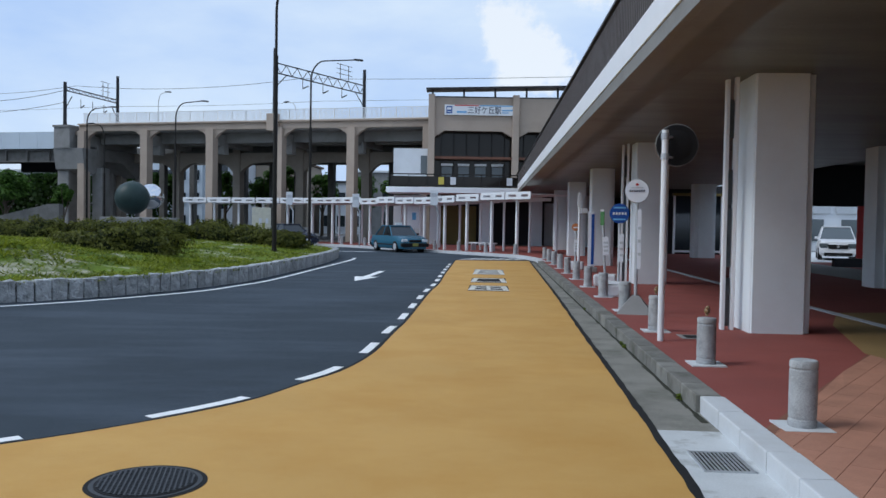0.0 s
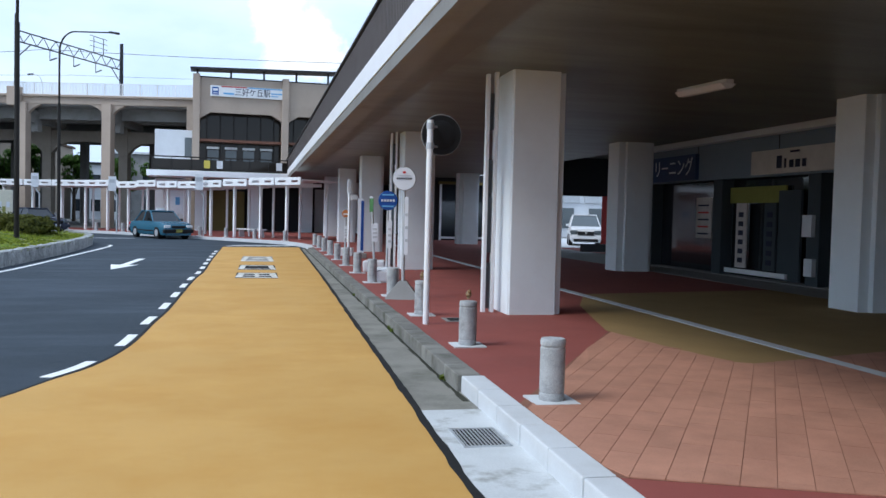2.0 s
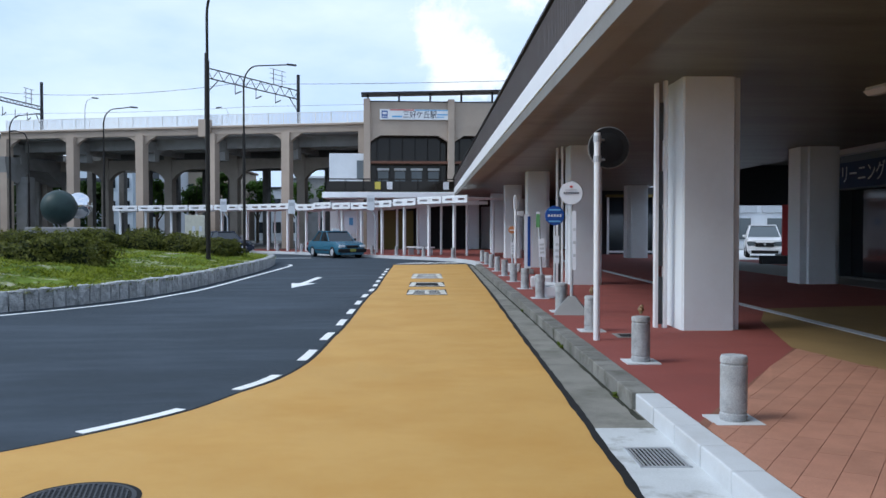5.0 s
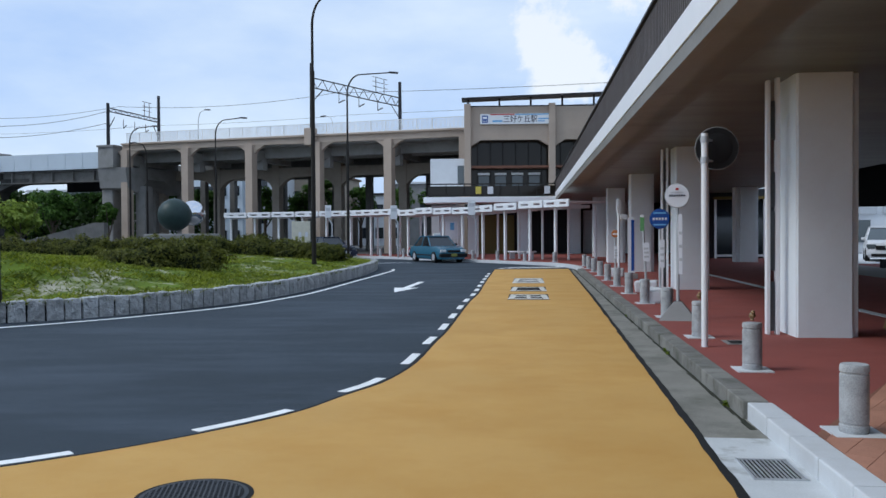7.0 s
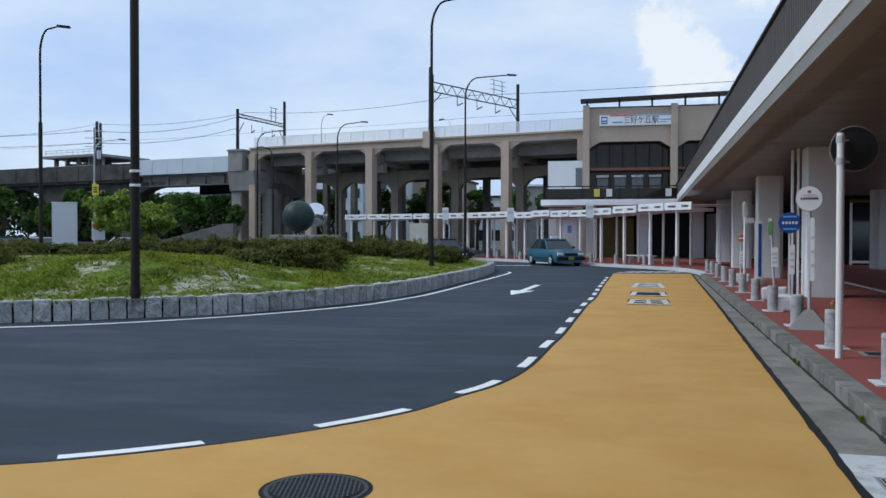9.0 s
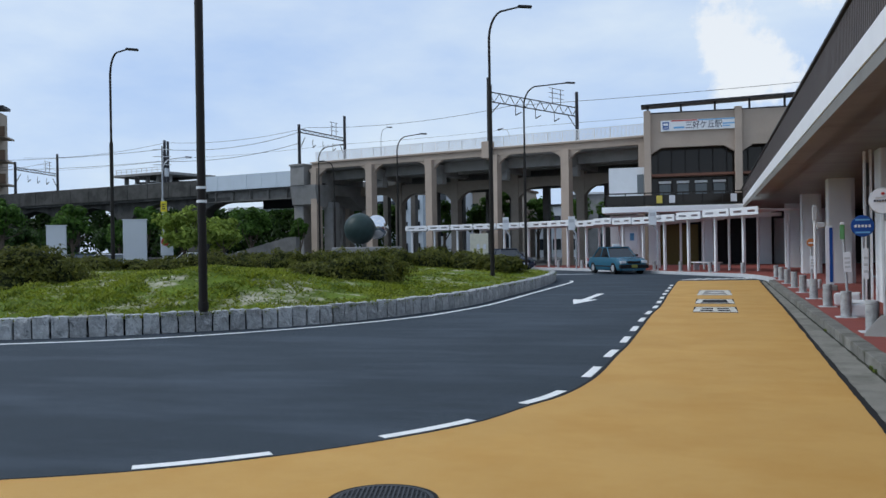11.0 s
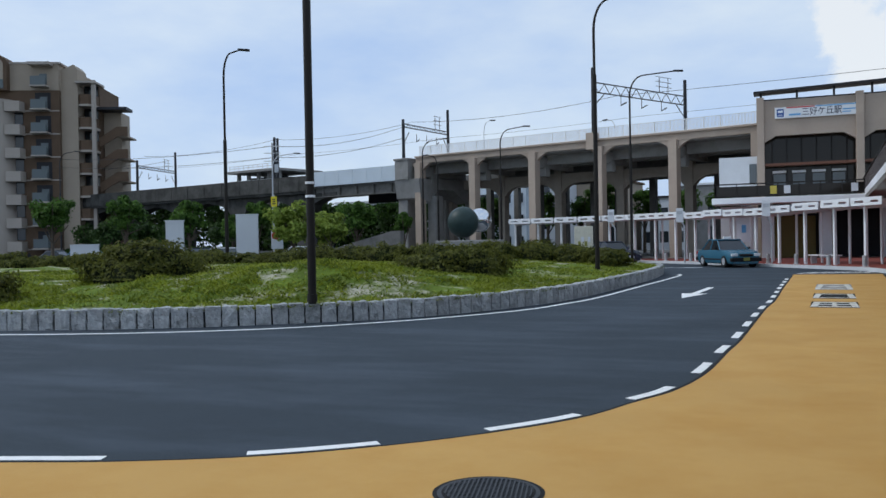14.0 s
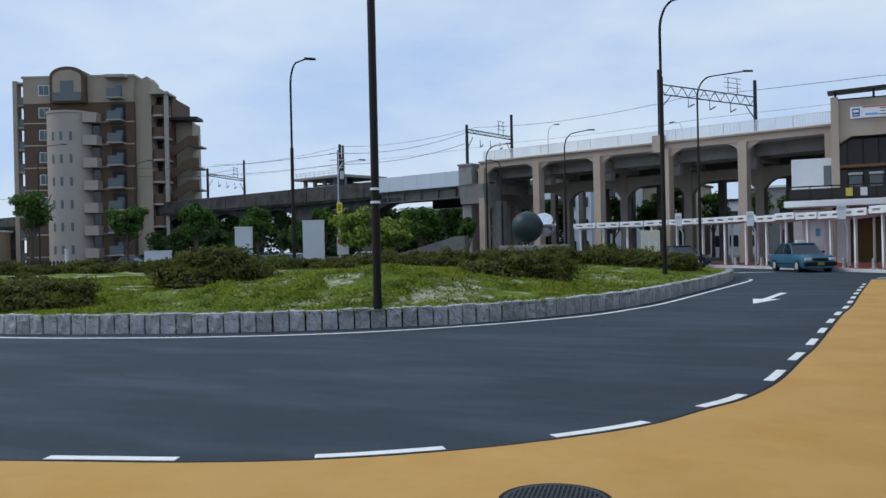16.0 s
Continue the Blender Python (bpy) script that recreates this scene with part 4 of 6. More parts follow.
def bush(m, sx, sy, h, n, seed, name="bush", label="dark green clipped azalea bush on the island"):
    b = thing(name, label, "bush", m, "azalea bushes on the island")
    rng = np.random.default_rng(seed)
    off = Vector((seed * 3.7, seed * 1.3, 0))
    def radius(u):
        return 0.88 + 0.30 * noise.noise(Vector((u[0] * 2.0, u[1] * 2.0, u[2] * 2.0)) + off) + 0.17 * noise.noise(Vector((u[0] * 6, u[1] * 6, u[2] * 6)) + off)
    # solid dark core puts the shade between the leaves into its colour
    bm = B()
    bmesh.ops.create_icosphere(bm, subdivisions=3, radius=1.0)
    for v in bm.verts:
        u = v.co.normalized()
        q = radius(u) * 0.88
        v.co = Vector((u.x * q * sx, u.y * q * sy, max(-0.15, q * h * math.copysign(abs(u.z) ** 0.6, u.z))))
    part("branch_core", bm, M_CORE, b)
    spots = []
    for k in range(n):
        u = rng.normal(0, 1, 3)
        u /= np.linalg.norm(u)
        u[2] = abs(u[2]) * 1.05 - 0.05
        q = radius(u) * rng.uniform(0.86, 1.06)
        spots.append(((u[0] * q * sx, u[1] * q * sy, max(0.02, q * h * math.copysign(abs(u[2]) ** 0.6, u[2]))), (u[0], u[1], u[2] + 0.3)))
    leaves("foliage", spots, 0.055, M_BUSH, b)
    return b


def on_turf(x, y):
    return (x, y, mound(x, y) - 0.05)


for k, (x, y, sx, sy, h, rz) in enumerate(((-9.35, 24.5, 2.0, 1.2, 0.92, 20), (-15.55, 17.9, 1.85, 1.25, 0.98, 20), (-18.2, 13.9, 2.4, 1.25, 0.80, 10), (-6.9, 36.2, 1.3, 1.0, 0.75, 60), (-8.4, 38.2, 1.6, 0.9, 0.72, 30))):
    bush(pose(*on_turf(x, y), 0, 0, rz), sx, sy, h, 7000, k)
# long hedge at the back of the mound
for k, (x, y) in enumerate([(-8.5 - 1.55 * i, 36.6 - 0.42 * i + 0.35 * math.sin(i * 2.3)) for i in range(20)]):
    bush(pose(*on_turf(x, y), 0, 0, -24), 1.4, 1.0, (0.90 if k < 8 else 0.70) + 0.06 * math.sin(k * 2), 3400, 20 + k, "hedge_bush", "low azalea hedge bush with reddish shoots")

# grass blades on the mound
rng = np.random.default_rng(5)
verts_g, faces_g = [], []
count = 0
while count < 120000:
    x, y = rng.uniform(-26, -4.6), rng.uniform(11, 42)
    near = 1.0 if y < 24 - 0.0 * x else 0.45
    if rng.random() > near or not inside(x, y):
        continue
    patch = noise.noise(Vector((x * 0.55, y * 0.55, 9)))
    if patch < -0.16 and rng.random() < 0.88:
        continue
    z = mound(x, y) - 0.01
    h = rng.uniform(0.03, 0.085) * (1.0 + 1.5 * max(0, noise.noise(Vector((x * 0.9, y * 0.9, 2)))))
    a = rng.uniform(0, 6.28)
    w = rng.uniform(0.012, 0.034)
    lean = rng.uniform(0.05, 0.20)
    b = rng.uniform(0, 6.28)
    i = len(verts_g)
    verts_g += [(x - w * math.cos(a), y - w * math.sin(a), z), (x + w * math.cos(a), y + w * math.sin(a), z), (x + lean * math.cos(b), y + lean * math.sin(b), z + h)]
    faces_g.append((i, i + 1, i + 2))
    count += 1
verts_t, faces_t = [], []
tufts = 0
while tufts < 900:
    cx, cy = rng.uniform(-26, -4.8), rng.uniform(11.3, 40)
    if not inside(cx, cy) or (cy > 24 and rng.random() < 0.6):
        continue
    tufts += 1
    tall = rng.uniform(0.03, 0.11)
    wide = rng.uniform(0.08, 0.28)
    for _ in range(26):
        x, y = cx + rng.normal(0, wide), cy + rng.normal(0, wide)
        if not inside(x, y):
            continue
        z = mound(x, y) - 0.01
        a, b, w = rng.uniform(0, 6.28), rng.uniform(0, 6.28), rng.uniform(0.012, 0.028)
        lean, h = rng.uniform(0.02, 0.12), tall * rng.uniform(0.5, 1.2)
        i = len(verts_t)
        verts_t += [(x - w * math.cos(a), y - w * math.sin(a), z), (x + w * math.cos(a), y + w * math.sin(a), z), (x + lean * math.cos(b), y + lean * math.sin(b), z + h)]
        faces_t.append((i, i + 1, i + 2))
me = bpy.data.meshes.new("weeds")
me.from_pydata(verts_t, [], faces_t)
me.materials.append(M_TUFT)
tagged(new("weeds", me), "darker green weed tufts in the island grass", "weeds", "", "stuff")
me = bpy.data.meshes.new("grass")
me.from_pydata(verts_g, [], faces_g)
me.materials.append(M_GRASS)
tagged(new("grass", me), "rough green grass with bare patches on the island", "grass", "", "stuff")


# street lamps
def street_lamp(m, h, reach, aim, lower=None, material=M_BROWN, r=0.085, label="tall dark brown street lamp with curved arm"):
    s = thing("street_lamp", label, "street lamp", m, "street lamps")
    bm = B()
    rod(bm, (0, 0, -0.1), (0, 0, lower or h * 0.62), r, r * 0.95, 14)
    part("lower_pole", bm, material, s, "", True)
    bm = B()
    a = radians(aim)
    ux, uy = math.cos(a), math.sin(a)
    top = h - 0.7
    pts = [(0, 0, lower or h * 0.62), (0, 0, top - 0.6)]
    for k in range(1, 9):
        q = radians(90 * k / 8)
        e = min(0.8, reach * 0.5)
        pts.append((ux * e * (1 - math.cos(q)), uy * e * (1 - math.cos(q)), top - 0.6 + 1.15 * math.sin(q)))
    pts.append((ux * reach, uy * reach, h - 0.02))
    tube(bm, pts, r * 0.62, 10, r * 0.4)
    part("arm", bm, material, s, "", True)
    bm = B()
    box(bm, (0, 0, 0), (0.55, 0.2, 0.1), 0, 0.04)
    ob = part("lamp_head", bm, M_DARK, s)
    ob.matrix_basis = pose(ux * (reach + 0.2), uy * (reach + 0.2), h - 0.02, 0, 4, aim)
    bm = B()
    rod(bm, (0, 0, -0.05), (0, 0, 0.1), r * 1.25, r * 1.15, 14)
    part("base_collar", bm, material, s)
    return s


street_lamp(pose(-6.42, 32.2, 0.45), 10.4, 1.2, 12, 7.4)
lamp3 = street_lamp(pose(-8.80, 14.95, 0.5), 11.0, 1.6, 200, 8.2, M_BROWN, 0.086)
for z in (2.05, 2.32):
    part("reflective_band", rod(B(), (0, 0, z), (0, 0, z + 0.05), 0.102, seg=14), M_WHITE, lamp3)
street_lamp(pose(-7.75, 49.0, 0.02), 11.0, 2.5, 8, 7.0)
street_lamp(pose(-19.7, 62.2, 0.1), 10.2, 1.9, 2, 7.0)
street_lamp(pose(-28.2, 67.0, 0.1), 10.3, 1.9, 5, 7.0)
street_lamp(pose(-26.5, 66.2, 0.1), 8.9, 1.0, 170, 5.0)
street_lamp(pose(-23.78, 32.9, 0.6), 10.1, 0.75, 25, 5.9)
street_lamp(pose(-73.0, 58.5, 0), 12.8, 2.6, 20, 7.0, M_DARK)
street_lamp(pose(-64.2, 62.5, 0), 11.0, 1.5, 20, 7.0, M_DARK)
street_lamp(pose(-40.0, 62.0, 0), 9.4, 2.0, 15, 6.0, M_STEEL)
street_lamp((VIA @ pose(-27.0, 6.6, 9.0)), 3.9, 0.7, 10, 2.0, M_STEEL, 0.06, "small grey platform lamp on the viaduct")
street_lamp((VIA @ pose(-16.2, 12, 9.0)), 3.6, 0.9, 170, 2.0, M_STEEL, 0.06, "small grey platform lamp on the viaduct")


# trees
def tree(x, y, h, r, n, seed, material, name="street_tree", label="leafy green street tree", z=0.0, low=0.3, size=0.15):
    t = thing(name, label, "tree", pose(x, y, z, 0, 0, seed * 47), "trees round the square")
    rng = np.random.default_rng(seed)
    bm = B()
    tops = []
    rod(bm, (0, 0, -0.1), (0.05, 0.03, h * 0.5), h * 0.024, h * 0.016, 9)
    for k in range(7):
        a = k * 0.9 + rng.uniform(0, 0.6)
        q = (math.cos(a) * r * rng.uniform(0.35, 0.75), math.sin(a) * r * rng.uniform(0.35, 0.75), h * rng.uniform(0.5, 0.88))
        rod(bm, (0.03, 0.02, h * rng.uniform(0.26, 0.48)), q, h * 0.011, h * 0.004, 6)
        tops.append(q)
    tops.append((0, 0, h * 0.9))
    part("trunk", bm, M_BARK, t, "", True)
    spots = []
    clumps = []
    for k in range(30):
        q = tops[k % len(tops)]
        u = rng.normal(0, 1, 3)
        u /= np.linalg.norm(u)
        c = np.array((0, 0, h * (low + (1 - low) * 0.52))) + u * np.array((r * 0.72, r * 0.72, h * (1 - low) * 0.38)) * rng.uniform(0.5, 1.05)
        clumps.append((0.8 * c + 0.2 * np.array(q), r * rng.uniform(0.16, 0.34)))
    for k in range(n):
        c, cr = clumps[rng.integers(len(clumps))]
        u = rng.normal(0, 1, 3)
        u /= np.linalg.norm(u)
        p = c + u * cr * rng.uniform(0.55, 1.08) * np.array((1, 1, 0.75))
        spots.append((tuple(p), (u[0], u[1], u[2] + 0.6)))
    leaves("crown", spots, size, material, t)
    return t


for k, (x, y, h, r, light) in enumerate(((-65.2, 51.4, 8.4, 2.4, 0), (-57.5, 55.0, 6.8, 2.3, 0), (-52.0, 57.7, 6.5, 2.2, 0), (-39.6, 50.4, 5.2, 1.6, 0), (-34.9, 52.0, 5.4, 1.2, 0), (-29.6, 48.2, 4.7, 2.2, 1), (-27.2, 48.8, 4.2, 1.8, 1), (-33.2, 64.2, 5.6, 2.4, 0), (-29.6, 66.0, 4.6, 1.1, 0), (-47, 66, 4.6, 1.8, 0))):
    tree(x, y, h, r, 3000, k + 1, M_LEAF_LIGHT if light else M_LEAF, "street_tree", "pale yellow-green young street tree" if light else "dark green leafy street tree by the car park", 0, 0.24 if light else 0.38)
for k, (x, y, h, r) in enumerate(((-29.0, 87, 7.0, 1.9), (-22.4, 87, 7.4, 2.1), (-18.9, 88, 7.6, 2.2), (-16.0, 87, 8.4, 2.0), (-12.6, 88, 7.6, 2.2), (-8.6, 88, 7.2, 2.3), (-5.0, 87, 7.4, 2.2), (-48.5, 78.5, 6, 2.6), (-58, 80, 6, 2.8), (-70, 75, 4.6, 2.6), (-64, 73.5, 4.6, 2.6), (-57, 71, 4.4, 2.4), (-51, 70.5, 4.4, 2.4), (-76, 78, 4.8, 2.6), (-66.0, 71.0, 5.0, 2.4), (-60, 72.5, 5.0, 2.4), (-44, 69.5, 4.2, 2.2))):
    tree(x, y, h, r, 1500, 40 + k, M_LEAF if y > 85 else M_WOODS, "background_tree", "dark green tree beyond the viaduct", 0, 0.2, 0.2)


def woods(pts, h, n, seed, label):
    """A far row of trees, too many to count: leaf clumps over a dark core."""
    rng = np.random.default_rng(seed)
    row, _ = smooth_line(pts, 1.0)
    verts_w, faces_w = [], []
    for _ in range(n):
        p = row[rng.integers(len(row))]
        hh = h * (0.75 + 0.35 * noise.noise(Vector((p.x * 0.13, p.y * 0.13, seed))) + 0.15 * noise.noise(Vector((p.x * 0.6, p.y * 0.6, seed))))
        z = hh * math.sqrt(rng.random())
        w = 1.6 * math.sqrt(max(0.05, 1 - (z / hh) ** 2))
        c = np.array((p.x + rng.normal(0, 0.5), p.y + rng.uniform(-w, w), z))
        d1, d2 = rng.normal(0, 1, 3), rng.normal(0, 1, 3)
        d1 *= 0.3 / np.linalg.norm(d1)
        d2 *= 0.2 / np.linalg.norm(d2)
        i = len(verts_w)
        verts_w += [tuple(c - d1), tuple(c + d2), tuple(c + d1), tuple(c - d2)]
        faces_w.append((i, i + 1, i + 2, i + 3))
    me = bpy.data.meshes.new("woods")
    me.from_pydata(verts_w, [], faces_w)
    me.materials.append(M_WOODS)
    return tagged(new("woods", me), label, "woods", "", "stuff")


woods([via_xy(-66, 13), via_xy(-90, 12), via_xy(-135, 12)], 9.5, 22000, 3, "dark green row of trees behind the rail viaduct")
woods([via_xy(-56, -3.0), via_xy(-75, -2.4), via_xy(-92, -2)], 2.0, 4000, 4, "dark green shrubs along the rail viaduct")

# tree row added to close the bright gap below the bridge
woods([via_xy(-33, 17), via_xy(-48, 16), via_xy(-66, 13)], 8.5, 12000, 5, "dark green tree row added to darken the gap under the rail bridge")

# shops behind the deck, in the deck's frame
# the shops' grey lowered far below the band's, painting in the arcade's shade
M_SHOPWALL = mat("shaded_shop_grey", (0.055, 0.068, 0.075), 0.7, vary=0.1, scale=1)
M_BAND = mat("pale_blue_grey_panel", (0.20, 0.25, 0.29), 0.6, vary=0.1, scale=1)
M_SIGNBLUE = mat("shop_sign_blue", (0.03, 0.06, 0.14), 0.5, vary=0.08)
M_BRONZE = mat("brushed_metal_sign", (0.62, 0.57, 0.50), 0.4, metal=0.2, vary=0.12, scale=3)
M_TEAL = mat("teal_panel", (0.02, 0.20, 0.17), 0.6, vary=0.1)
M_LEMON = mat("lemon_panel", (0.26, 0.26, 0.07), 0.6, vary=0.1)
M_POSTER = mat("poster_paper", (0.55, 0.50, 0.46), 0.7, vary=0.2, scale=8)
shops = thing("shop_row", "dim row of small shops under the walkway deck", "shops", DECK)
def qbox(name, material, c, s, parent=None, label=""):
    bm = B()
    box(bm, c, s)
    return part(name, bm, material, parent or shops, label)

XS = 10.55
# the row is lengthened unseen behind the camera to darken the arcade
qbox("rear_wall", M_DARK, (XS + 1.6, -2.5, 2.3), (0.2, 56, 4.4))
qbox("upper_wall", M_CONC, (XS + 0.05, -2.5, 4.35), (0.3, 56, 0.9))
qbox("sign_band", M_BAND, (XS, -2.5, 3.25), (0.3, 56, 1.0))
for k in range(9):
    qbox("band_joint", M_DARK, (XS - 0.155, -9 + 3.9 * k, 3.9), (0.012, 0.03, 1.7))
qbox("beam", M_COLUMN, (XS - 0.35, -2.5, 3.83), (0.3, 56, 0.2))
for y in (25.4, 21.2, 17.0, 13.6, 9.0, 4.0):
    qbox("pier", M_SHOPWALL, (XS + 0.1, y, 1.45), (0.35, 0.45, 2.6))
qbox("floor", M_PAVE, (XS + 0.8, -2.5, 0.16), (1.8, 56, 0.03))
qbox("glass_front", M_GLASS, (XS + 0.3, -2.5, 1.45), (0.04, 55.6, 2.6))
d1 = qbox("fascia_sign", M_BRONZE, (XS - 0.2, 17.2, 3.08), (0.14, 4.2, 0.58), None, "brushed metal shop fascia sign")
# shop name is drawn as plain bars
for k, (w, h) in enumerate(((0.20, 0.30), (0.07, 0.22), (0.16, 0.18), (0.17, 0.18), (0.14, 0.18))):
    qbox("lettering_bar", M_INK, (XS - 0.276, 18.1 - 0.24 * k, 3.0 + (h - 0.18) / 2), (0.012, w, h), d1)
qbox("lettering_bar", M_INK, (XS - 0.276, 17.5, 3.28), (0.012, 0.35, 0.05), d1)
d2 = qbox("fascia_sign", M_SIGNBLUE, (XS - 0.2, 23.75, 3.15), (0.14, 3.2, 0.74), None, "dark blue cleaner's fascia sign")
words("shop_lettering", "クリーニング", 0.56, pose(XS - 0.28, 23.75, 3.14, 90, 0, -90), M_WHITE, d2, 2.9, "pale lettering")
qbox("poster", M_POSTER, (XS - 0.03, 22.0, 1.7), (0.03, 0.85, 1.15))
for k in range(5):
    qbox("poster_bar", M_SIGNRED if k % 2 else M_INK, (XS - 0.05, 22.0, 1.25 + 0.2 * k), (0.01, 0.6, 0.05))
qbox("lemon_panel", M_LEMON, (XS + 0.2, 19.9, 2.32), (0.05, 2.9, 0.42))
qbox("window_panel", M_SHOPWALL, (XS + 0.15, 18.2, 1.3), (0.06, 0.9, 2.2))
for y, m_ in ((20.2, M_POSTER), (18.9, M_SHOPWALL)):
    qbox("banner_panel", m_, (XS + 0.08, y, 1.25), (0.04, 0.5, 1.7))
    for k in range(6):
        qbox("banner_bar", M_INK, (XS + 0.05, y, 0.6 + 0.24 * k), (0.012, 0.22, 0.13))
qbox("white_frame", M_WHITE, (XS + 0.1, 19.6, 0.3), (0.08, 2.8, 0.12))
qbox("meter_box", M_PANEL, (XS - 0.1, 17.1, 1.55), (0.15, 0.35, 0.5))
qbox("meter_box", M_PANEL, (XS - 0.1, 17.0, 0.6), (0.15, 0.3, 0.4))
# closing walls of the arcade: far end, and unseen behind the camera, shutting out light
qbox("end_wall", M_SHOPWALL, (XS + 0.9, -30.6, 2.2), (2.0, 0.3, 4.2))
qbox("end_wall", M_SHOPWALL, (XS + 0.9, 25.6, 2.2), (2.0, 0.3, 4.2))
# upper storeys of the shop building, run on unseen to keep sky light out
qbox("upper_storey", M_BEIGE, (XS + 5.0, -2.5, 6.6), (9.8, 56.2, 3.6))
# a dark hall farther along the arcade
hall2 = thing("arcade_hall", "dark glazed hall at the far end of the arcade", "building", DECK)
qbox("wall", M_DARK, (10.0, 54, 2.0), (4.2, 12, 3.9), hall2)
qbox("glazing", M_GLASS, (9.5, 47.9, 1.9), (2.6, 0.06, 3.0), hall2)
for x in (8.2, 9.5, 10.8):
    qbox("frame_post", M_WHITE, (x, 47.85, 1.8), (0.12, 0.1, 3.3), hall2)
qbox("frame_rail", M_WHITE, (9.5, 47.84, 0.3), (2.7, 0.1, 0.12), hall2)
qbox("eave", M_SHUTTER, (9.5, 47.6, 3.45), (2.9, 0.5, 0.14), hall2)
# beam made deep and black to stand for the shade above the passage
qbox("gate_beam", M_BLACK, (14.3, 36.0, 4.1), (8.0, 0.5, 3.0), hall2, "gate beam over the passage, drawn black for the shade there")
qbox("teal_board", M_TEAL, (9.2, 31.5, 3.1), (0.5, 0.06, 1.2), hall2)
qbox("low_barrier", M_DARK, (14.5, 32.0, 0.42), (7.5, 0.3, 0.32), hall2)
qbox("red_banner", M_SIGNRED, (13.1, 35.2, 1.45), (0.42, 0.05, 2.3), hall2)
house = thing("side_building", "pale building beyond the car passage", "building", DECK @ pose(19, 60, 0))
qbox("wall", M_PANEL, (0, 4, 4), (22, 8, 8), house)
for k in range(5):
    qbox("balcony_rail", M_STEEL, (-4 + 2.6 * k, -0.1, 3.2), (2.2, 0.1, 0.9), house)
    qbox("window", M_GLASS_GREY, (-4 + 2.6 * k, -0.03, 1.6), (1.4, 0.08, 1.5), house)

# ceiling light, unlit
for v, u in ((5.05, 12.25), (5.05, 22.2), (5.05, 2.3)):
    cl = thing("ceiling_light", "white unlit tube light on the deck soffit", "ceiling light", DECK @ pose(v, u, 3.76, 0, 0, -83), "tube lights under the deck")
    bm = B()
    box(bm, (0, 0, -0.03), (1.25, 0.16, 0.06), 0, 0.01)
    part("housing", bm, M_WHITE, cl)
    bm = B()
    extrude_x(bm, [(-0.14, -0.06), (0.14, -0.06), (0.06, -0.13), (-0.06, -0.13)], -0.6, 0.6)
    part("diffuser", bm, M_WHITE, cl)

# bollards along the kerb
def bollard(m, finial):
    b = thing("bollard", "speckled grey stone bollard" + (" topped by a small bronze bird" if finial else " on a pale base plate"), "bollard", m, "bollards along the kerb")
    bm = B()
    box(bm, (0, 0, 0.006), (0.36, 0.36, 0.014))
    part("base_plate", bm, M_CONC_NEW, b)
    bm = B()
    prof = [(q * 0.83, z * 0.955) for q, z in ((0.118, 0.0), (0.122, 0.02), (0.122, 0.055), (0.114, 0.06), (0.114, 0.072), (0.120, 0.078), (0.120, 0.435), (0.113, 0.44), (0.113, 0.452), (0.121, 0.458), (0.121, 0.495), (0.112, 0.512), (0.0, 0.516))]
    rings = []
    for r, z in prof:
        rings.append([bm.verts.new((r * math.cos(2 * math.pi * k / 22), r * math.sin(2 * math.pi * k / 22), z + 0.012)) for k in range(22)] if r else [bm.verts.new((0, 0, z + 0.012))])
    for a, c in zip(rings, rings[1:]):
        for k in range(22):
            if len(c) == 1:
                bm.faces.new((a[k], a[(k + 1) % 22], c[0]))
            else:
                bm.faces.new((a[k], a[(k + 1) % 22], c[(k + 1) % 22], c[k]))
    part("shaft", bm, M_BOLLARD, b, "", True)
    if finial:
        bm = B()
        ball(bm, (0, 0, 0.575), 0.034, 10, 8, (1.0, 1.3, 1.0))
        ball(bm, (0, -0.03, 0.612), 0.022, 10, 8)
        rod(bm, (0, -0.045, 0.612), (0, -0.07, 0.606), 0.007, 0.002, 6)
        rod(bm, (0, 0.03, 0.58), (0, 0.08, 0.60), 0.014, 0.006, 6)
        rod(bm, (0, 0, 0.525), (0, 0, 0.56), 0.02, 0.012, 8)
        part("bird_finial", bm, mat("bronze", (0.30, 0.20, 0.11), 0.4, metal=0.7) if "bronze" not in bpy.data.materials else bpy.data.materials["bronze"], b, "small bronze bird")
    return b

for k in range(12):
    v, u = 0.535 - 0.007 * k, 6.24 + 2.83 * k
    bollard(DECK @ pose(v, u, 0.146), k in (1, 2))
for k, (p, w) in enumerate(zip(far[12::4], far_way[12::4])):
    if k < 9:
        bollard(pose(p.x + w.y * 0.75, p.y - w.x * 0.75, 0.146), False)

# mirror seen from behind
cm = thing("traffic_mirror", "round traffic mirror on a grey steel pole", "traffic mirror", DECK @ pose(0.40, 10.9, 0.146))
part("pole", rod(B(), (0, 0, 0), (0, 0, 2.7), 0.041, seg=14), M_WHITE, cm, "", True)
bm = B()
rod(bm, (0.18, 0.13, 2.52), (0.18, 0.16, 2.52), 0.265, 0.25, seg=32)
ball(bm, (0.18, 0.16, 2.52), 0.24, 24, 12, (1, 0.22, 1))
part("disc", bm, M_BLACK, cm)
bm = B()
ring = [(0.18 + 0.27 * math.cos(2 * math.pi * k / 32), 0.145, 2.52 + 0.27 * math.sin(2 * math.pi * k / 32)) for k in range(33)]
tube(bm, ring, 0.008, 6)
part("rim", bm, M_CONC, cm)
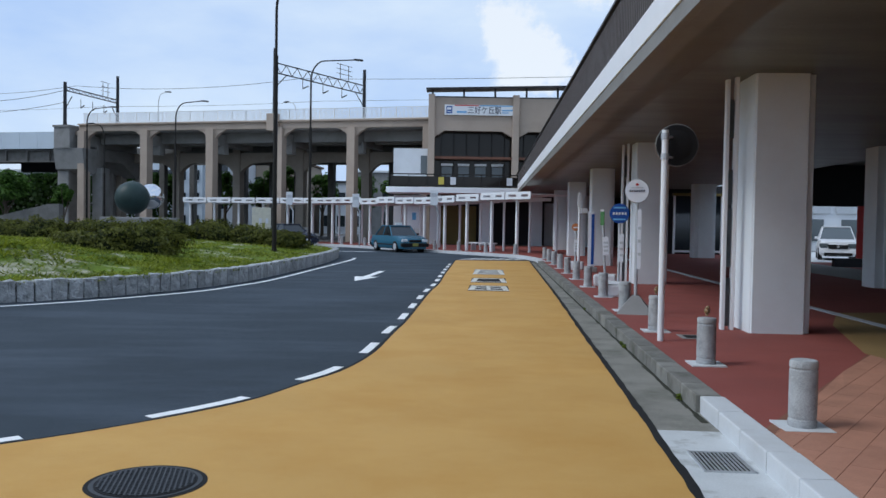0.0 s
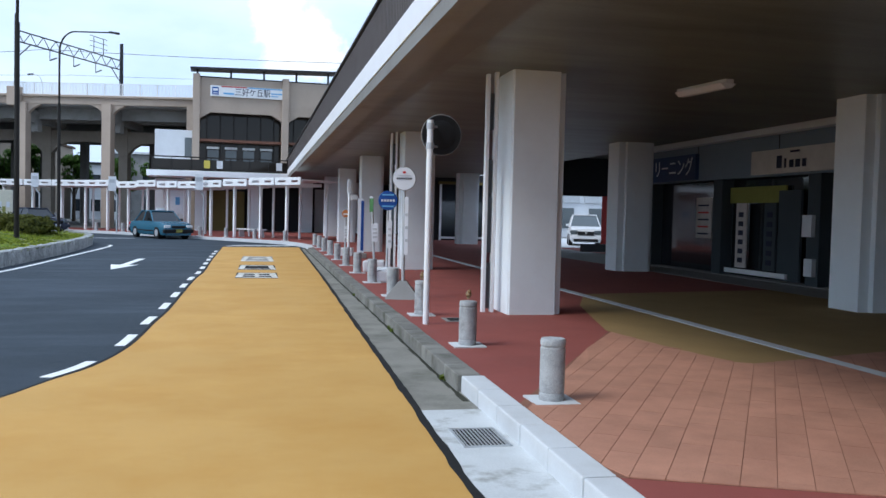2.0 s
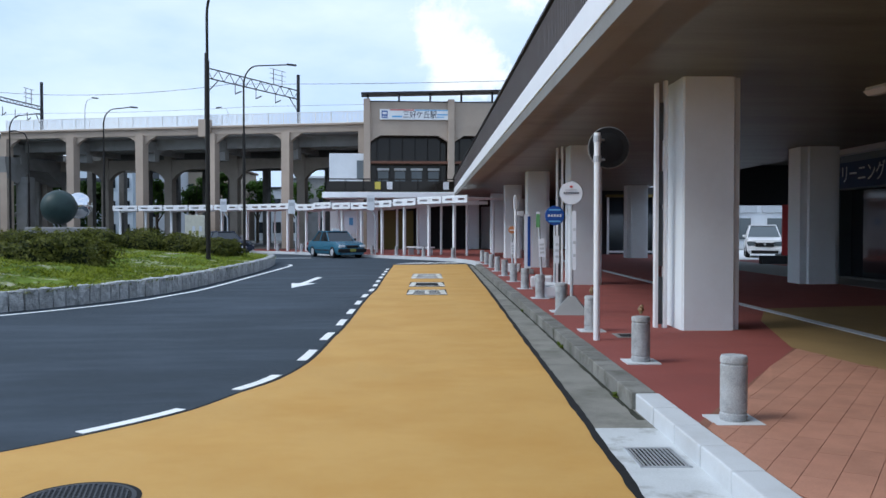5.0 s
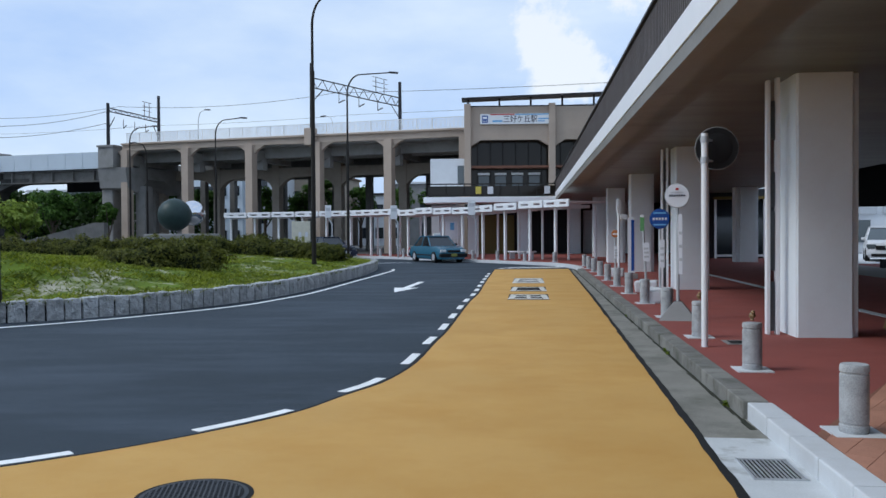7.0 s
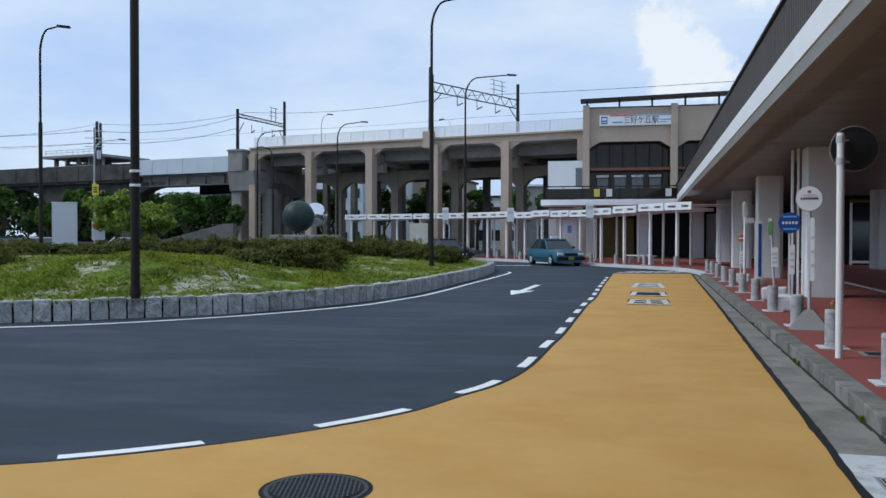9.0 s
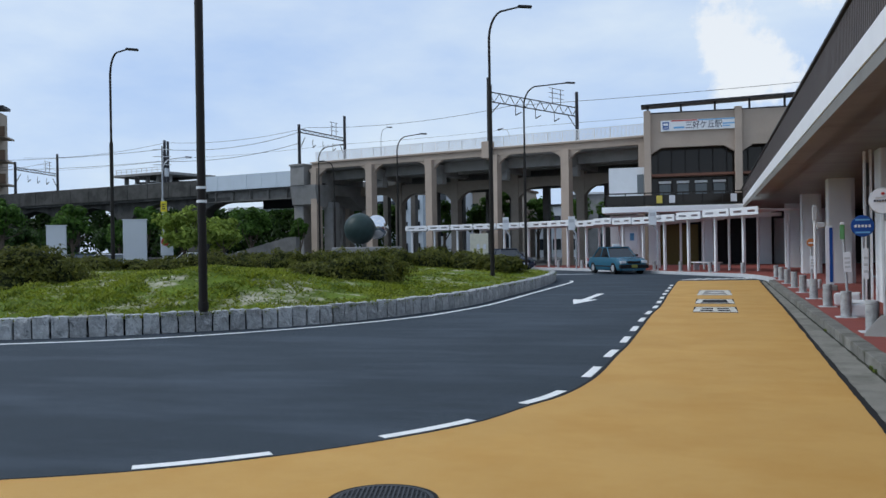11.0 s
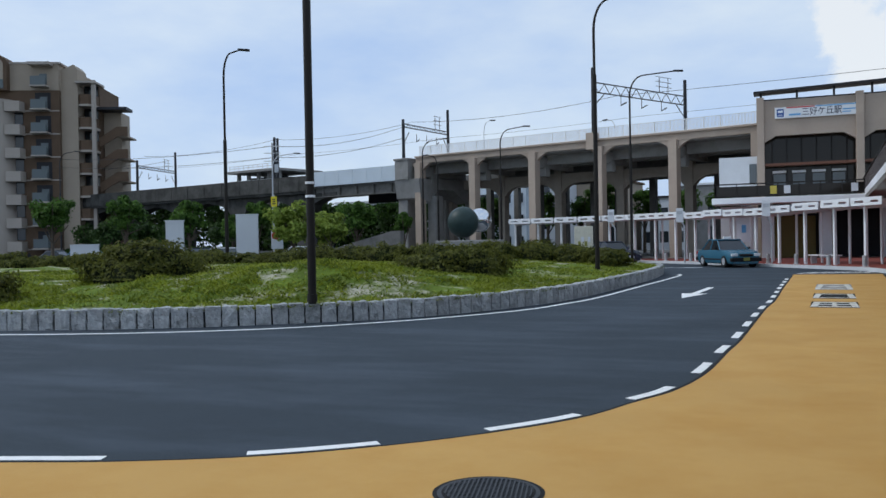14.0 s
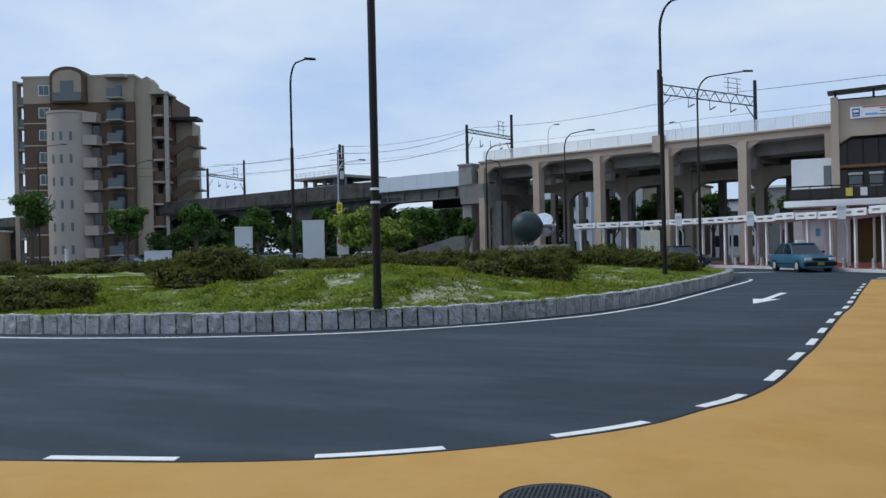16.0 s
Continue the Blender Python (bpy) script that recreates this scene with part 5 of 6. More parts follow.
for z in (2.36, 2.62):
    bm = B()
    rod(bm, (0, 0.02, z), (0.12, 0.13, z), 0.015, seg=6)
    rod(bm, (0, 0, z - 0.04), (0, 0, z + 0.04), 0.052, seg=12)
    part("bracket", bm, M_STEEL, cm)

# stop signs
M_SIGNWHITE = mat("sign_white", (0.72, 0.74, 0.78), 0.5, vary=0.05)
M_STOPBLUE = mat("stop_blue", (0.015, 0.07, 0.30), 0.45, vary=0.06)
M_ORANGE = mat("sign_orange", (0.42, 0.15, 0.05), 0.5, vary=0.08)
M_GREEN = mat("sign_green", (0.12, 0.30, 0.12), 0.5, vary=0.08)
def stop_sign(m, h, r, face, label, base, lean=0.0, plate=None):
    s = thing("stop_sign", label, "bus stop sign", m @ pose(0, 0, 0, 0, lean, 0), "bus stop signs")
    bm = B()
    if base == "cone":
        lo, hi = 0.30, 0.06
        a = [bm.verts.new((x * lo, y * lo, 0)) for x, y in ((-1, -1), (1, -1), (1, 1), (-1, 1))]
        b = [bm.verts.new((x * hi, y * hi, 0.30)) for x, y in ((-1, -1), (1, -1), (1, 1), (-1, 1))]
        bm.faces.new(b)
        bm.faces.new(a[::-1])
        for i in range(4):
            bm.faces.new((a[i], a[(i + 1) % 4], b[(i + 1) % 4], b[i]))
    else:
        box(bm, (0, 0, 0.14), (0.55, 0.42, 0.28), 0, 0.05)
    part("base_block", bm, M_CONC if base == "cone" else M_PANEL, s)
    part("pole", rod(B(), (0, 0, 0.2), (0, 0, h - r * 0.4), 0.03, seg=10), M_STEEL, s, "", True)
    if r:
        bm = B()
        rod(bm, (0, -0.05, h), (0, -0.02, h), r, seg=36)
        disc = part("disc", bm, face, s)
        bm = B()
        tube(bm, [(r * math.cos(2 * math.pi * k / 36), -0.035, h + r * math.sin(2 * math.pi * k / 36)) for k in range(37)], 0.012, 6)
        part("disc_rim", bm, M_STEEL if face != M_STOPBLUE else M_STOPBLUE, s)
        if face == M_STOPBLUE:
            for z, hh, w, mm in ((0.20 * r, 0.05, 1.0, None), (0.62 * r, 0.16 * r, 1.3, M_SKYBLUE), (-0.62 * r, 0.16 * r, 1.3, M_SKYBLUE)):
                if mm:
                    bm = B()
                    box(bm, (0, -0.056, h + z), (w * r, 0.008, hh))
                    part("stripe", bm, mm, disc)
            for k in range(5):
                bm = B()
                box(bm, (r * (-0.62 + 0.31 * k), -0.056, h), (r * 0.2, 0.008, r * 0.26))
                part("lettering_bar", bm, M_PANEL, disc)
        elif face == M_SIGNWHITE:
            bm = B()
            box(bm, (0, -0.056, h + 0.58 * r), (0.2 * r, 0.008, 0.2 * r))
            box(bm, (0, -0.057, h + 0.58 * r), (0.28 * r, 0.006, 0.09 * r))
            part("red_mark", bm, M_SIGNRED, disc)
            for k in range(7):
                bm = B()
                box(bm, (r * (-0.6 + 0.2 * k), -0.056, h + 0.02 * r), (r * 0.13, 0.008, r * 0.16))
                part("lettering_bar", bm, M_INK, disc)
            bm = B()
            box(bm, (0, -0.056, h + 0.3 * r), (1.1 * r, 0.008, 0.06 * r))
            part("lettering_bar", bm, M_STEEL, disc)
        else:
            bm = B()
            box(bm, (0, -0.056, h - 0.1 * r), (1.2 * r, 0.008, 0.35 * r))
            part("lettering_bar", bm, M_SIGNWHITE, disc)
    if plate:
        w, z0, z1, pm = plate
        bm = B()
        box(bm, (0.05, -0.045, (z0 + z1) / 2), (w, 0.03, z1 - z0), 0, 0.006)
        tt = part("timetable", bm, pm, s)
        for k in range(3):
            bm = B()
            box(bm, (0.05, -0.062, z0 + (z1 - z0) * (0.25 + 0.22 * k)), (w * 0.7, 0.006, 0.05))
            part("lettering_bar", bm, M_STEEL, tt)
    return s

def deck_at(x, y, z=0.146, rz=0.0):
    return pose(x, y, z, 0, 0, rz)

stop_sign(deck_at(3.27, 14.3, 0.146, -14), 2.06, 0.19, M_SIGNWHITE, "round white stop sign with a red mark on a concrete foot", "cone", -0.4, (0.07, 0.75, 1.75, M_SIGNWHITE))
stop_sign(deck_at(3.78, 18.2, 0.146, -14), 1.74, 0.20, M_STOPBLUE, "round blue stop sign on a grey pole", "block", 0, (0.1, 0.7, 1.3, M_SIGNWHITE))
stop_sign(deck_at(4.02, 20.9, 0.146, -14), 1.72, 0.0, M_GREEN, "slim green and white stop sign with timetable", "block", -3, (0.16, 0.75, 1.2, M_SIGNWHITE))
gs = thing("stop_sign", "small green stop board on a leaning pole", "bus stop sign", deck_at(4.0, 20.85, 0.146, -14), "bus stop signs")
part("board", box(B(), (-0.09, -0.03, 1.66), (0.10, 0.03, 0.34), 0, 0.01), M_GREEN, gs)
part("white_tip", box(B(), (-0.09, -0.032, 1.85), (0.09, 0.03, 0.06), 0, 0.01), M_SIGNWHITE, gs)
stop_sign(deck_at(4.42, 28.3, 0.146, -14), 1.42, 0.125, M_ORANGE, "small orange-topped stop sign", "block", 0, (0.18, 0.6, 1.0, M_SIGNWHITE))
bb = thing("banner_board", "tall narrow blue and white advertising board", "advertising board", deck_at(4.72, 27.0, 0.146, -10))
part("panel", box(B(), (0, 0, 1.05), (0.22, 0.08, 1.75), 0, 0.01), M_SIGNWHITE, bb)
part("blue_stripe", box(B(), (0.04, -0.043, 1.05), (0.09, 0.012, 1.6)), M_STOPBLUE, bb)
part("foot", box(B(), (0, 0, 0.08), (0.4, 0.4, 0.16), 0, 0.03), M_CONC, bb)
tp = thing("clock_pole", "tall grey pole with small brackets and boxes", "pole", deck_at(4.42, 27.6))
part("pole", rod(B(), (0, 0, 0), (0, 0, 2.55), 0.04, seg=10), M_WHITE, tp, "", True)
part("top_box", box(B(), (0, 0, 2.3), (0.13, 0.1, 0.42), 0, 0.02), M_PANEL, tp)
part("side_bracket", box(B(), (0.16, 0, 1.95), (0.24, 0.12, 0.16), 0, 0.02), M_PANEL, tp)
wb = thing("planter_box", "low white plastic tub beside the stop signs", "tub", deck_at(3.62, 17.6, 0.146, -6))
part("tub", box(B(), (0, 0, 0.13), (0.5, 0.35, 0.26), 0, 0.05), M_PANEL, wb)
# two signs in front of the stand
for x, y, h in ((-5.45, 52.6, 3.1), (-0.55, 47.4, 3.2), (-10.4, 57.2, 3.3)):
    sg = thing("stand_sign", "grey bracket sign on a pole by the stand", "sign", pose(x, y, 0.1), "signs by the stand")
    part("pole", tube(B(), [(0.25, 0, 0), (0.25, 0, 2.2), (0, 0, 2.6)], 0.045, 8), M_STEEL, sg, "", True)
    part("board", box(B(), (0, -0.06, h - 0.25), (0.42, 0.06, 0.85), 0, 0.01), M_PANEL, sg)
    part("lettering_bar", box(B(), (0, -0.095, h - 0.1), (0.3, 0.012, 0.2)), M_STEEL, sg)
ps = thing("poster_stand", "cream notice board between the shelter bays", "notice board", pose(-12.3, 57.3, 0.1, 0, 0, 12))
part("panel", box(B(), (0, 0, 1.25), (1.25, 0.16, 2.3), 0, 0.03), mat("cream_board", (0.66, 0.63, 0.50), 0.6), ps)
for k in range(4):
    part("notice", box(B(), (-0.3 + 0.22 * k, -0.09, 1.2 + 0.3 * (k % 2)), (0.18, 0.012, 0.35)), M_PANEL if k % 2 else M_LEMON, ps)
wb2 = thing("blue_notice", "white wall board with blue pictogram by the station", "notice board", pose(-2.0, 58.5, 0.15))
part("board", box(B(), (0, 0, 1.7), (0.9, 0.08, 1.2), 0, 0.01), M_SIGNWHITE, wb2)
part("pictogram", box(B(), (0.05, -0.05, 1.95), (0.45, 0.02, 0.5), 20), M_SKYBLUE, wb2)
part("leg", box(B(), (0, 0, 0.55), (0.08, 0.06, 1.1)), M_STEEL, wb2)
bt = thing("bench", "dark seat under the white shelter", "bench", pose(2.2, 47.0, 0.146, 0, 0, 128))
part("seat", box(B(), (0, 0, 0.43), (2.0, 0.4, 0.06), 0, 0.01), M_WHITE, bt)
for s in (-0.8, 0.8):
    part("leg", box(B(), (s, 0, 0.2), (0.06, 0.35, 0.4)), M_STEEL, bt)

# manhole cover in the lane
mh = thing("manhole_cover", "dark iron manhole cover with ribbed grid in the lane", "manhole cover", pose(-1.77, 5.08, 0.006, 0, 0, 12))
part("collar", rod(B(), (0, 0, -0.002), (0, 0, 0.003), 0.358, seg=48), M_JOINT, mh)
M_IRON = mat("worn_iron", (0.055, 0.058, 0.062), 0.55, metal=0.4, vary=0.25, scale=12)
part("frame", rod(B(), (0, 0, 0.0), (0, 0, 0.006), 0.328, seg=48), M_IRON, mh)
part("lid", rod(B(), (0, 0, 0.001), (0, 0, 0.009), 0.30, seg=48), M_BLACK, mh)
for k in range(-9, 10):
    for axis in (0, 1):
        w = 2 * math.sqrt(max(0, 0.285 ** 2 - (k * 0.03) ** 2))
        part("rib", box(B(), (k * 0.03, 0, 0.0110) if axis else (0, k * 0.03, 0.0113), (0.010, w, 0.007) if axis else (w, 0.010, 0.007)), M_IRON, mh)
# weeds in the kerb joint
for v, u in ((-0.005, 7.85), (-0.005, 11.2), (-0.005, 11.45), (-0.005, 16.2)):
    wd = thing("weed", "small green weed in the kerb joint", "weed", DECK @ pose(v, u, 0.006), "weeds along the kerb")
    rw = np.random.default_rng(int(u * 10))
    leaves("blades", [((rw.normal(0, 0.014), rw.normal(0, 0.04), abs(rw.normal(0.014, 0.012))), (0, 0, 1)) for _ in range(34)], 0.022, M_TUFT, wd)
# drain cover on the red paving
dc = thing("drain_cover", "small dark drain cover in the red paving", "drain cover", DECK @ pose(0.95, 11.35, 0.147))
part("frame", box(B(), (0, 0, 0.002), (0.42, 0.42, 0.006)), M_CONC, dc)
part("lid", box(B(), (0, 0, 0.004), (0.3, 0.3, 0.006)), M_BLACK, dc)

def round_ball(c, r):
    bm = B()
    bmesh.ops.create_icosphere(bm, subdivisions=4, radius=r, matrix=Matrix.Translation(c))
    return bm


# sculpture: dark sphere and polished sphere on a plinth
sp = thing("sphere_sculpture", "sculpture of a dark green sphere and a polished one on stone", "sculpture", pose(-20.2, 55.0, 0.0))
bm = B()
box(bm, (0.4, 0.4, 0.85), (4.4, 3.0, 1.7), 8, 0.1)
part("plinth", bm, M_CONC, sp)
part("dark_sphere", round_ball((0.0, 0.0, 2.95), 1.08), mat("dark_green_stone", (0.028, 0.048, 0.045), 0.45, vary=0.25, scale=3, bump=0.1), sp, "dark green stone sphere", True)
part("mirror_sphere", round_ball((0.7, 1.5, 3.1), 0.85), M_CHROME, sp, "polished steel sphere", True)


# cars
def car(name, label, m, paint, L=4.6, W=1.7, H=1.48, belt=0.92, hood=(0.95, 0.86), tall=False, taxi=False):
    c = thing(name, label, "car", m)
    f, b_ = L / 2, -L / 2
    stations = [(b_, 0.62, 0.80), (b_ + 0.08, 0.84, 0.92), (b_ + 0.5, 0.90, 1.0), (-0.6, belt, 1.0), (0.4, belt, 1.0), (f - 1.35, belt - 0.01, 1.0), (f - 0.7, hood[0] * 0.95, 0.98), (f - 0.16, hood[1] * 0.92, 0.92), (f, 0.58, 0.84)]
    bm = B()
    rings = []
    for x, z, w in stations:
        hw = W / 2 * w
        half = [(hw * 0.90, 0.20), (hw * 0.99, 0.34), (hw, 0.52), (hw * 0.985, min(0.72, z - 0.05)), (hw * 0.93, z - 0.015), (hw * 0.80, z)]
        ring = half + [(-y, zz) for y, zz in half[::-1]]
        rings.append([bm.verts.new((x, y, zz)) for y, zz in ring])
    for r0, r1 in zip(rings, rings[1:]):
        n = len(r0)
        for i in range(n):
            bm.faces.new((r0[i], r0[(i + 1) % n], r1[(i + 1) % n], r1[i]))
    bm.faces.new(rings[0])
    bm.faces.new(rings[-1][::-1])
    part("body", bm, paint, c, "", True)
    # cabin
    x0, x1, x2, x3 = (b_ + 0.12, b_ + 0.5, 0.30, f - 0.95) if tall else (b_ + 0.80, b_ + 1.40, 0.22, f - 1.40)
    lo, hi = W / 2 * 0.93, W / 2 * (0.70 if tall else 0.74)
    bm = B()
    a = [bm.verts.new(v) for v in ((x0, -lo, belt - 0.02), (x3, -lo, belt - 0.02), (x3, lo, belt - 0.02), (x0, lo, belt - 0.02))]
    t = [bm.verts.new(v) for v in ((x1, -hi, H - 0.05), (x2, -hi, H - 0.05), (x2, hi, H - 0.05), (x1, hi, H - 0.05))]
    bm.faces.new(t)
    bm.faces.new(a[::-1])
    for i in range(4):
        bm.faces.new((a[i], a[(i + 1) % 4], t[(i + 1) % 4], t[i]))
    # tall cabins get paler glass, putting the sky's reflection into its colour
    part("cabin_glass", bm, M_GLASS_GREY if tall else M_GLASS, c)
    bm = B()
    box(bm, ((x1 + x2) / 2, 0, H - 0.035), (x2 - x1 + 0.12, hi * 2 + 0.06, 0.07), 0, 0.03)
    part("roof", bm, paint, c)
    for s in (-1, 1):
        for (xa, xb) in ((x0, x1), (x3, x2), ((x0 + x3) / 2 - 0.05, (x1 + x2) / 2)):
            bm = B()
            rod(bm, (xa, s * lo * 1.0, belt - 0.03), (xb, s * hi * 1.01, H - 0.05), 0.024 if tall else 0.035, seg=6)
            part("pillar", bm, paint, c)
        bm = B()
        box(bm, (x3 - 0.25, s * (W / 2 + 0.07), belt + 0.08), (0.12, 0.16, 0.12), 0, 0.03)
        part("wing_mirror", bm, paint if not taxi else M_BLACK, c)
        bm = B()
        box(bm, (f - 0.06, s * W * 0.36, 0.66), (0.12, 0.32, 0.14), 0, 0.03)
        part("headlight", bm, M_GLASS_GREY if not taxi else M_PANEL, c, "clear headlight")
        bm = B()
        box(bm, (b_ + 0.05, s * W * 0.38, 0.74), (0.1, 0.3, 0.14), 0, 0.03)
        part("tail_light", bm, M_SIGNRED, c, "red tail light")
        bm = B()
        box(bm, (-0.1, s * W / 2 * 1.0, 0.42), (L * 0.5, 0.02, 0.06))
        part("door_trim", bm, M_BLACK, c)
        for x in (-L * 0.29, L * 0.31):
            bm = B()
            rod(bm, (x, s * (W / 2 - 0.2), 0.31), (x, s * (W / 2 + 0.005), 0.31), 0.31, seg=24)
            wh = part("wheel", bm, M_BLACK, c)
            bm = B()
            rod(bm, (x, s * (W / 2), 0.31), (x, s * (W / 2 + 0.016), 0.31), 0.19, 0.17, seg=18)
            part("rim", bm, M_STEEL, wh)
    bm = B()
    box(bm, (f - 0.02, 0, 0.64), (0.1, W * 0.42, 0.13), 0, 0.02)
    part("grille", bm, M_BLACK, c)
    for x in (f - 0.06, b_ + 0.06):
        bm = B()
        box(bm, (x, 0, 0.42), (0.22, W * 0.97, 0.2), 0, 0.05)
        part("bumper", bm, M_BLACK if taxi else paint, c)
    if tall:
        part("intake", box(B(), (f + 0.055, 0, 0.30), (0.02, W * 0.72, 0.15), 0, 0.008), M_BLACK, c)
        part("radiator_grille", box(B(), (f + 0.0, 0, 0.66), (0.12, W * 0.50, 0.20), 0, 0.03), M_BLACK, c)
        part("badge", rod(B(), (f + 0.05, 0, 0.68), (f + 0.075, 0, 0.68), 0.06, seg=16), M_STEEL, c)
        part("wiper_cowl", box(B(), (x3 + 0.05, 0, belt + 0.01), (0.16, W * 0.8, 0.03), 0, 0.01), M_BLACK, c)
        for s in (-1, 1):
            part("headlamp_lens", box(B(), (f - 0.07, s * W * 0.36, 0.74), (0.16, 0.40, 0.16), s * 14, 0.04), M_GLASS_GREY, c, "clear headlamp lens")
    bm = B()
    box(bm, (f + 0.055, 0, 0.44), (0.012, 0.34, 0.16))
    part("number_plate", bm, M_LEMON if taxi else M_SIGNWHITE, c)
    bm = B()
    box(bm, (0, 0, 0.24), (L * 0.86, W * 0.86, 0.12))
    part("underbody", bm, M_BLACK, c)
    if taxi:
        bm = B()
        box(bm, (0.0, 0, H + 0.07), (0.16, 0.42, 0.13), 0, 0.03)
        part("roof_lamp", bm, M_WHITE, c, "white taxi roof lamp")
    return c


M_TEALPAINT = mat("teal_car_paint", (0.028, 0.12, 0.185), 0.25, vary=0.05, bump=0, spec=0.6)
M_NAVYPAINT = mat("navy_car_paint", (0.02, 0.03, 0.055), 0.2, vary=0.05, bump=0, spec=0.6)
M_CARWHITE = mat("white_car_paint", (0.75, 0.76, 0.78), 0.25, vary=0.03, bump=0, spec=0.6)
M_CARGREY = mat("grey_car_paint", (0.22, 0.24, 0.26), 0.25, vary=0.03, bump=0, spec=0.6)
car("taxi", "teal taxi saloon with black bumpers on the road", pose(-2.55, 48.1, 0, 0, 0, -63), M_TEALPAINT, 4.55, 1.68, 1.48, taxi=True)
car("parked_car", "dark navy car waiting beyond the island", pose(-10.1, 55.6, 0, 0, 0, -45), M_NAVYPAINT, 4.2, 1.7, 1.45)
car("parked_car", "white compact car with tall cabin facing the arcade", pose(19.75, 42.6, 0.152, 0, 0, -112), M_CARWHITE, 4.1, 1.74, 1.66, 1.0, (1.08, 0.98), True)
for k, (x, y, rz, p) in enumerate(((-58.5, 60.5, 20, M_SKYBLUE), (-49.5, 62.0, 10, M_CARWHITE), (-37.6, 53.4, 20, M_CARWHITE), (-40.3, 55.2, 30, M_CARGREY), (-42.5, 56.8, 20, M_NAVYPAINT), (-35.0, 58.4, 15, M_CARWHITE), (-39.0, 76.5, 5, M_CARWHITE), (-43.5, 77.5, 5, M_CARGREY), (-35, 77, 8, M_NAVYPAINT), (-60.5, 58.5, 20, M_CARGREY))):
    car("parked_car", ("pale blue", "white", "white", "grey", "dark", "white", "white", "grey", "dark", "grey")[k] + " car standing in the open car park", pose(x, y, 0, 0, 0, rz), p, 4.3, 1.7, 1.5, tall=k % 2 == 0)

# apartment block, in its own frame: x along the front, y away
APT = pose(-97.9, 75.0, 0, 0, 0, 25.7)
M_APT = mat("apartment_beige", (0.38, 0.315, 0.245), 0.85, vary=0.08, scale=0.6, fine=20)
M_APTBROWN = mat("apartment_brown_tile", (0.125, 0.083, 0.054), 0.8, vary=0.15, scale=1.5, fine=30)
M_APTPALE = mat("apartment_pale", (0.41, 0.36, 0.31), 0.85, vary=0.07, scale=0.6, fine=20)
M_APTGLASS = glass("balcony_glass", (0.10, 0.125, 0.13), 0.35)
apt = thing("apartment_building", "eight-storey beige and brown apartment block with balconies", "apartment building", APT)
FL = 2.9


def abox(name, material, x0, x1, z0, z1, y0=0.0, y1=1.0, parent=None, bevel=0.0):
    bm = B()
    box(bm, ((x0 + x1) / 2, (y0 + y1) / 2, (z0 + z1) / 2), (x1 - x0, y1 - y0, z1 - z0), 0, bevel)
    return part(name, bm, material, parent or apt)


Z0 = 25.1 - 8 * FL + 0.0
abox("wall", M_APTBROWN, 1.3, 15.6, -0.2, 21.6, 0.0, 12)
abox("top_storey", M_APT, 1.3, 15.6, 21.6, 24.9, -0.05, 12)
abox("roof", M_APTPALE, 1.1, 15.8, 24.9, 25.15, -0.15, 12.2)
for k in range(7):
    z = 21.5 - FL * (k + 1) + 0.35
    abox("band", M_APTPALE, 1.25, 15.65, z, z + 0.16, -0.06, 0.1)
for k in range(6):
    z = 22.6 - FL * k
    win = abox("window", M_WHITE, 3.3, 4.75, z, z + 1.35, -0.10, 0.05)
    abox("pane", M_APTGLASS, 3.4, 4.0, z + 0.08, z + 1.27, -0.13, -0.09, win)
    abox("pane", M_APTGLASS, 4.06, 4.65, z + 0.08, z + 1.27, -0.13, -0.09, win)
# open gallery at the far side
abox("gallery_post", M_APT, -0.1, 0.45, 0, 24.6, 0, 1.2)
for k in range(8):
    z = 24.2 - FL * k
    abox("gallery_slab", M_APT, 0.3, 1.4, z, z + 0.22, 0.1, 2.2)
    abox("gallery_rail", M_APTGLASS, 0.4, 1.35, z - FL + 0.25, z - FL + 1.25, 0.2, 0.3)
# arched top bay
bm = B()
prof = [(5.2, 21.5), (9.7, 21.5), (9.7, 24.9)] + [(7.45 + 2.25 * math.cos(radians(a)), 24.9 + 1.25 * math.sin(radians(a))) for a in range(15, 180, 15)] + [(5.2, 24.9)]
extrude_y(bm, prof, -1.0, 2.0)
part("arched_bay", bm, M_APTBROWN, apt)
bm = B()
prof = [(5.6, 22.6), (9.3, 22.6), (9.3, 24.7)] + [(7.45 + 1.85 * math.cos(radians(a)), 24.7 + 1.0 * math.sin(radians(a))) for a in range(15, 180, 15)] + [(5.6, 24.7)]
extrude_y(bm, prof, -1.05, -0.9)
part("arch_infill", bm, M_APT, apt)
abox("bay_balcony", M_APTGLASS, 5.6, 9.3, 21.7, 22.8, -1.15, -1.02)
abox("bay_window", M_APTGLASS, 6.6, 8.3, 22.7, 24.3, -1.12, -1.03)
# round pale tower
bm = B()
poly = [(7.3 + 2.95 * math.cos(radians(a)), 0.4 + 2.9 * math.sin(radians(a))) for a in range(180, 361, 9)]
prism(bm, poly, -0.2, 20.0)
part("round_tower", bm, M_APTPALE, apt, "", True)
bm = B()
poly = [(7.3 + 3.05 * math.cos(radians(a)), 0.4 + 3.0 * math.sin(radians(a))) for a in range(180, 361, 9)]
prism(bm, poly, 20.0, 20.3)
part("tower_parapet", bm, M_APTPALE, apt)
for k in range(6):
    for a in (245, 268, 291):
        z = 17.0 - FL * k
        bm = B()
        box(bm, (7.3 + 2.93 * math.cos(radians(a)), 0.4 + 2.88 * math.sin(radians(a)), z), (0.34, 0.12, 1.1), a + 90)
        part("slot_window", bm, M_APTGLASS, apt)
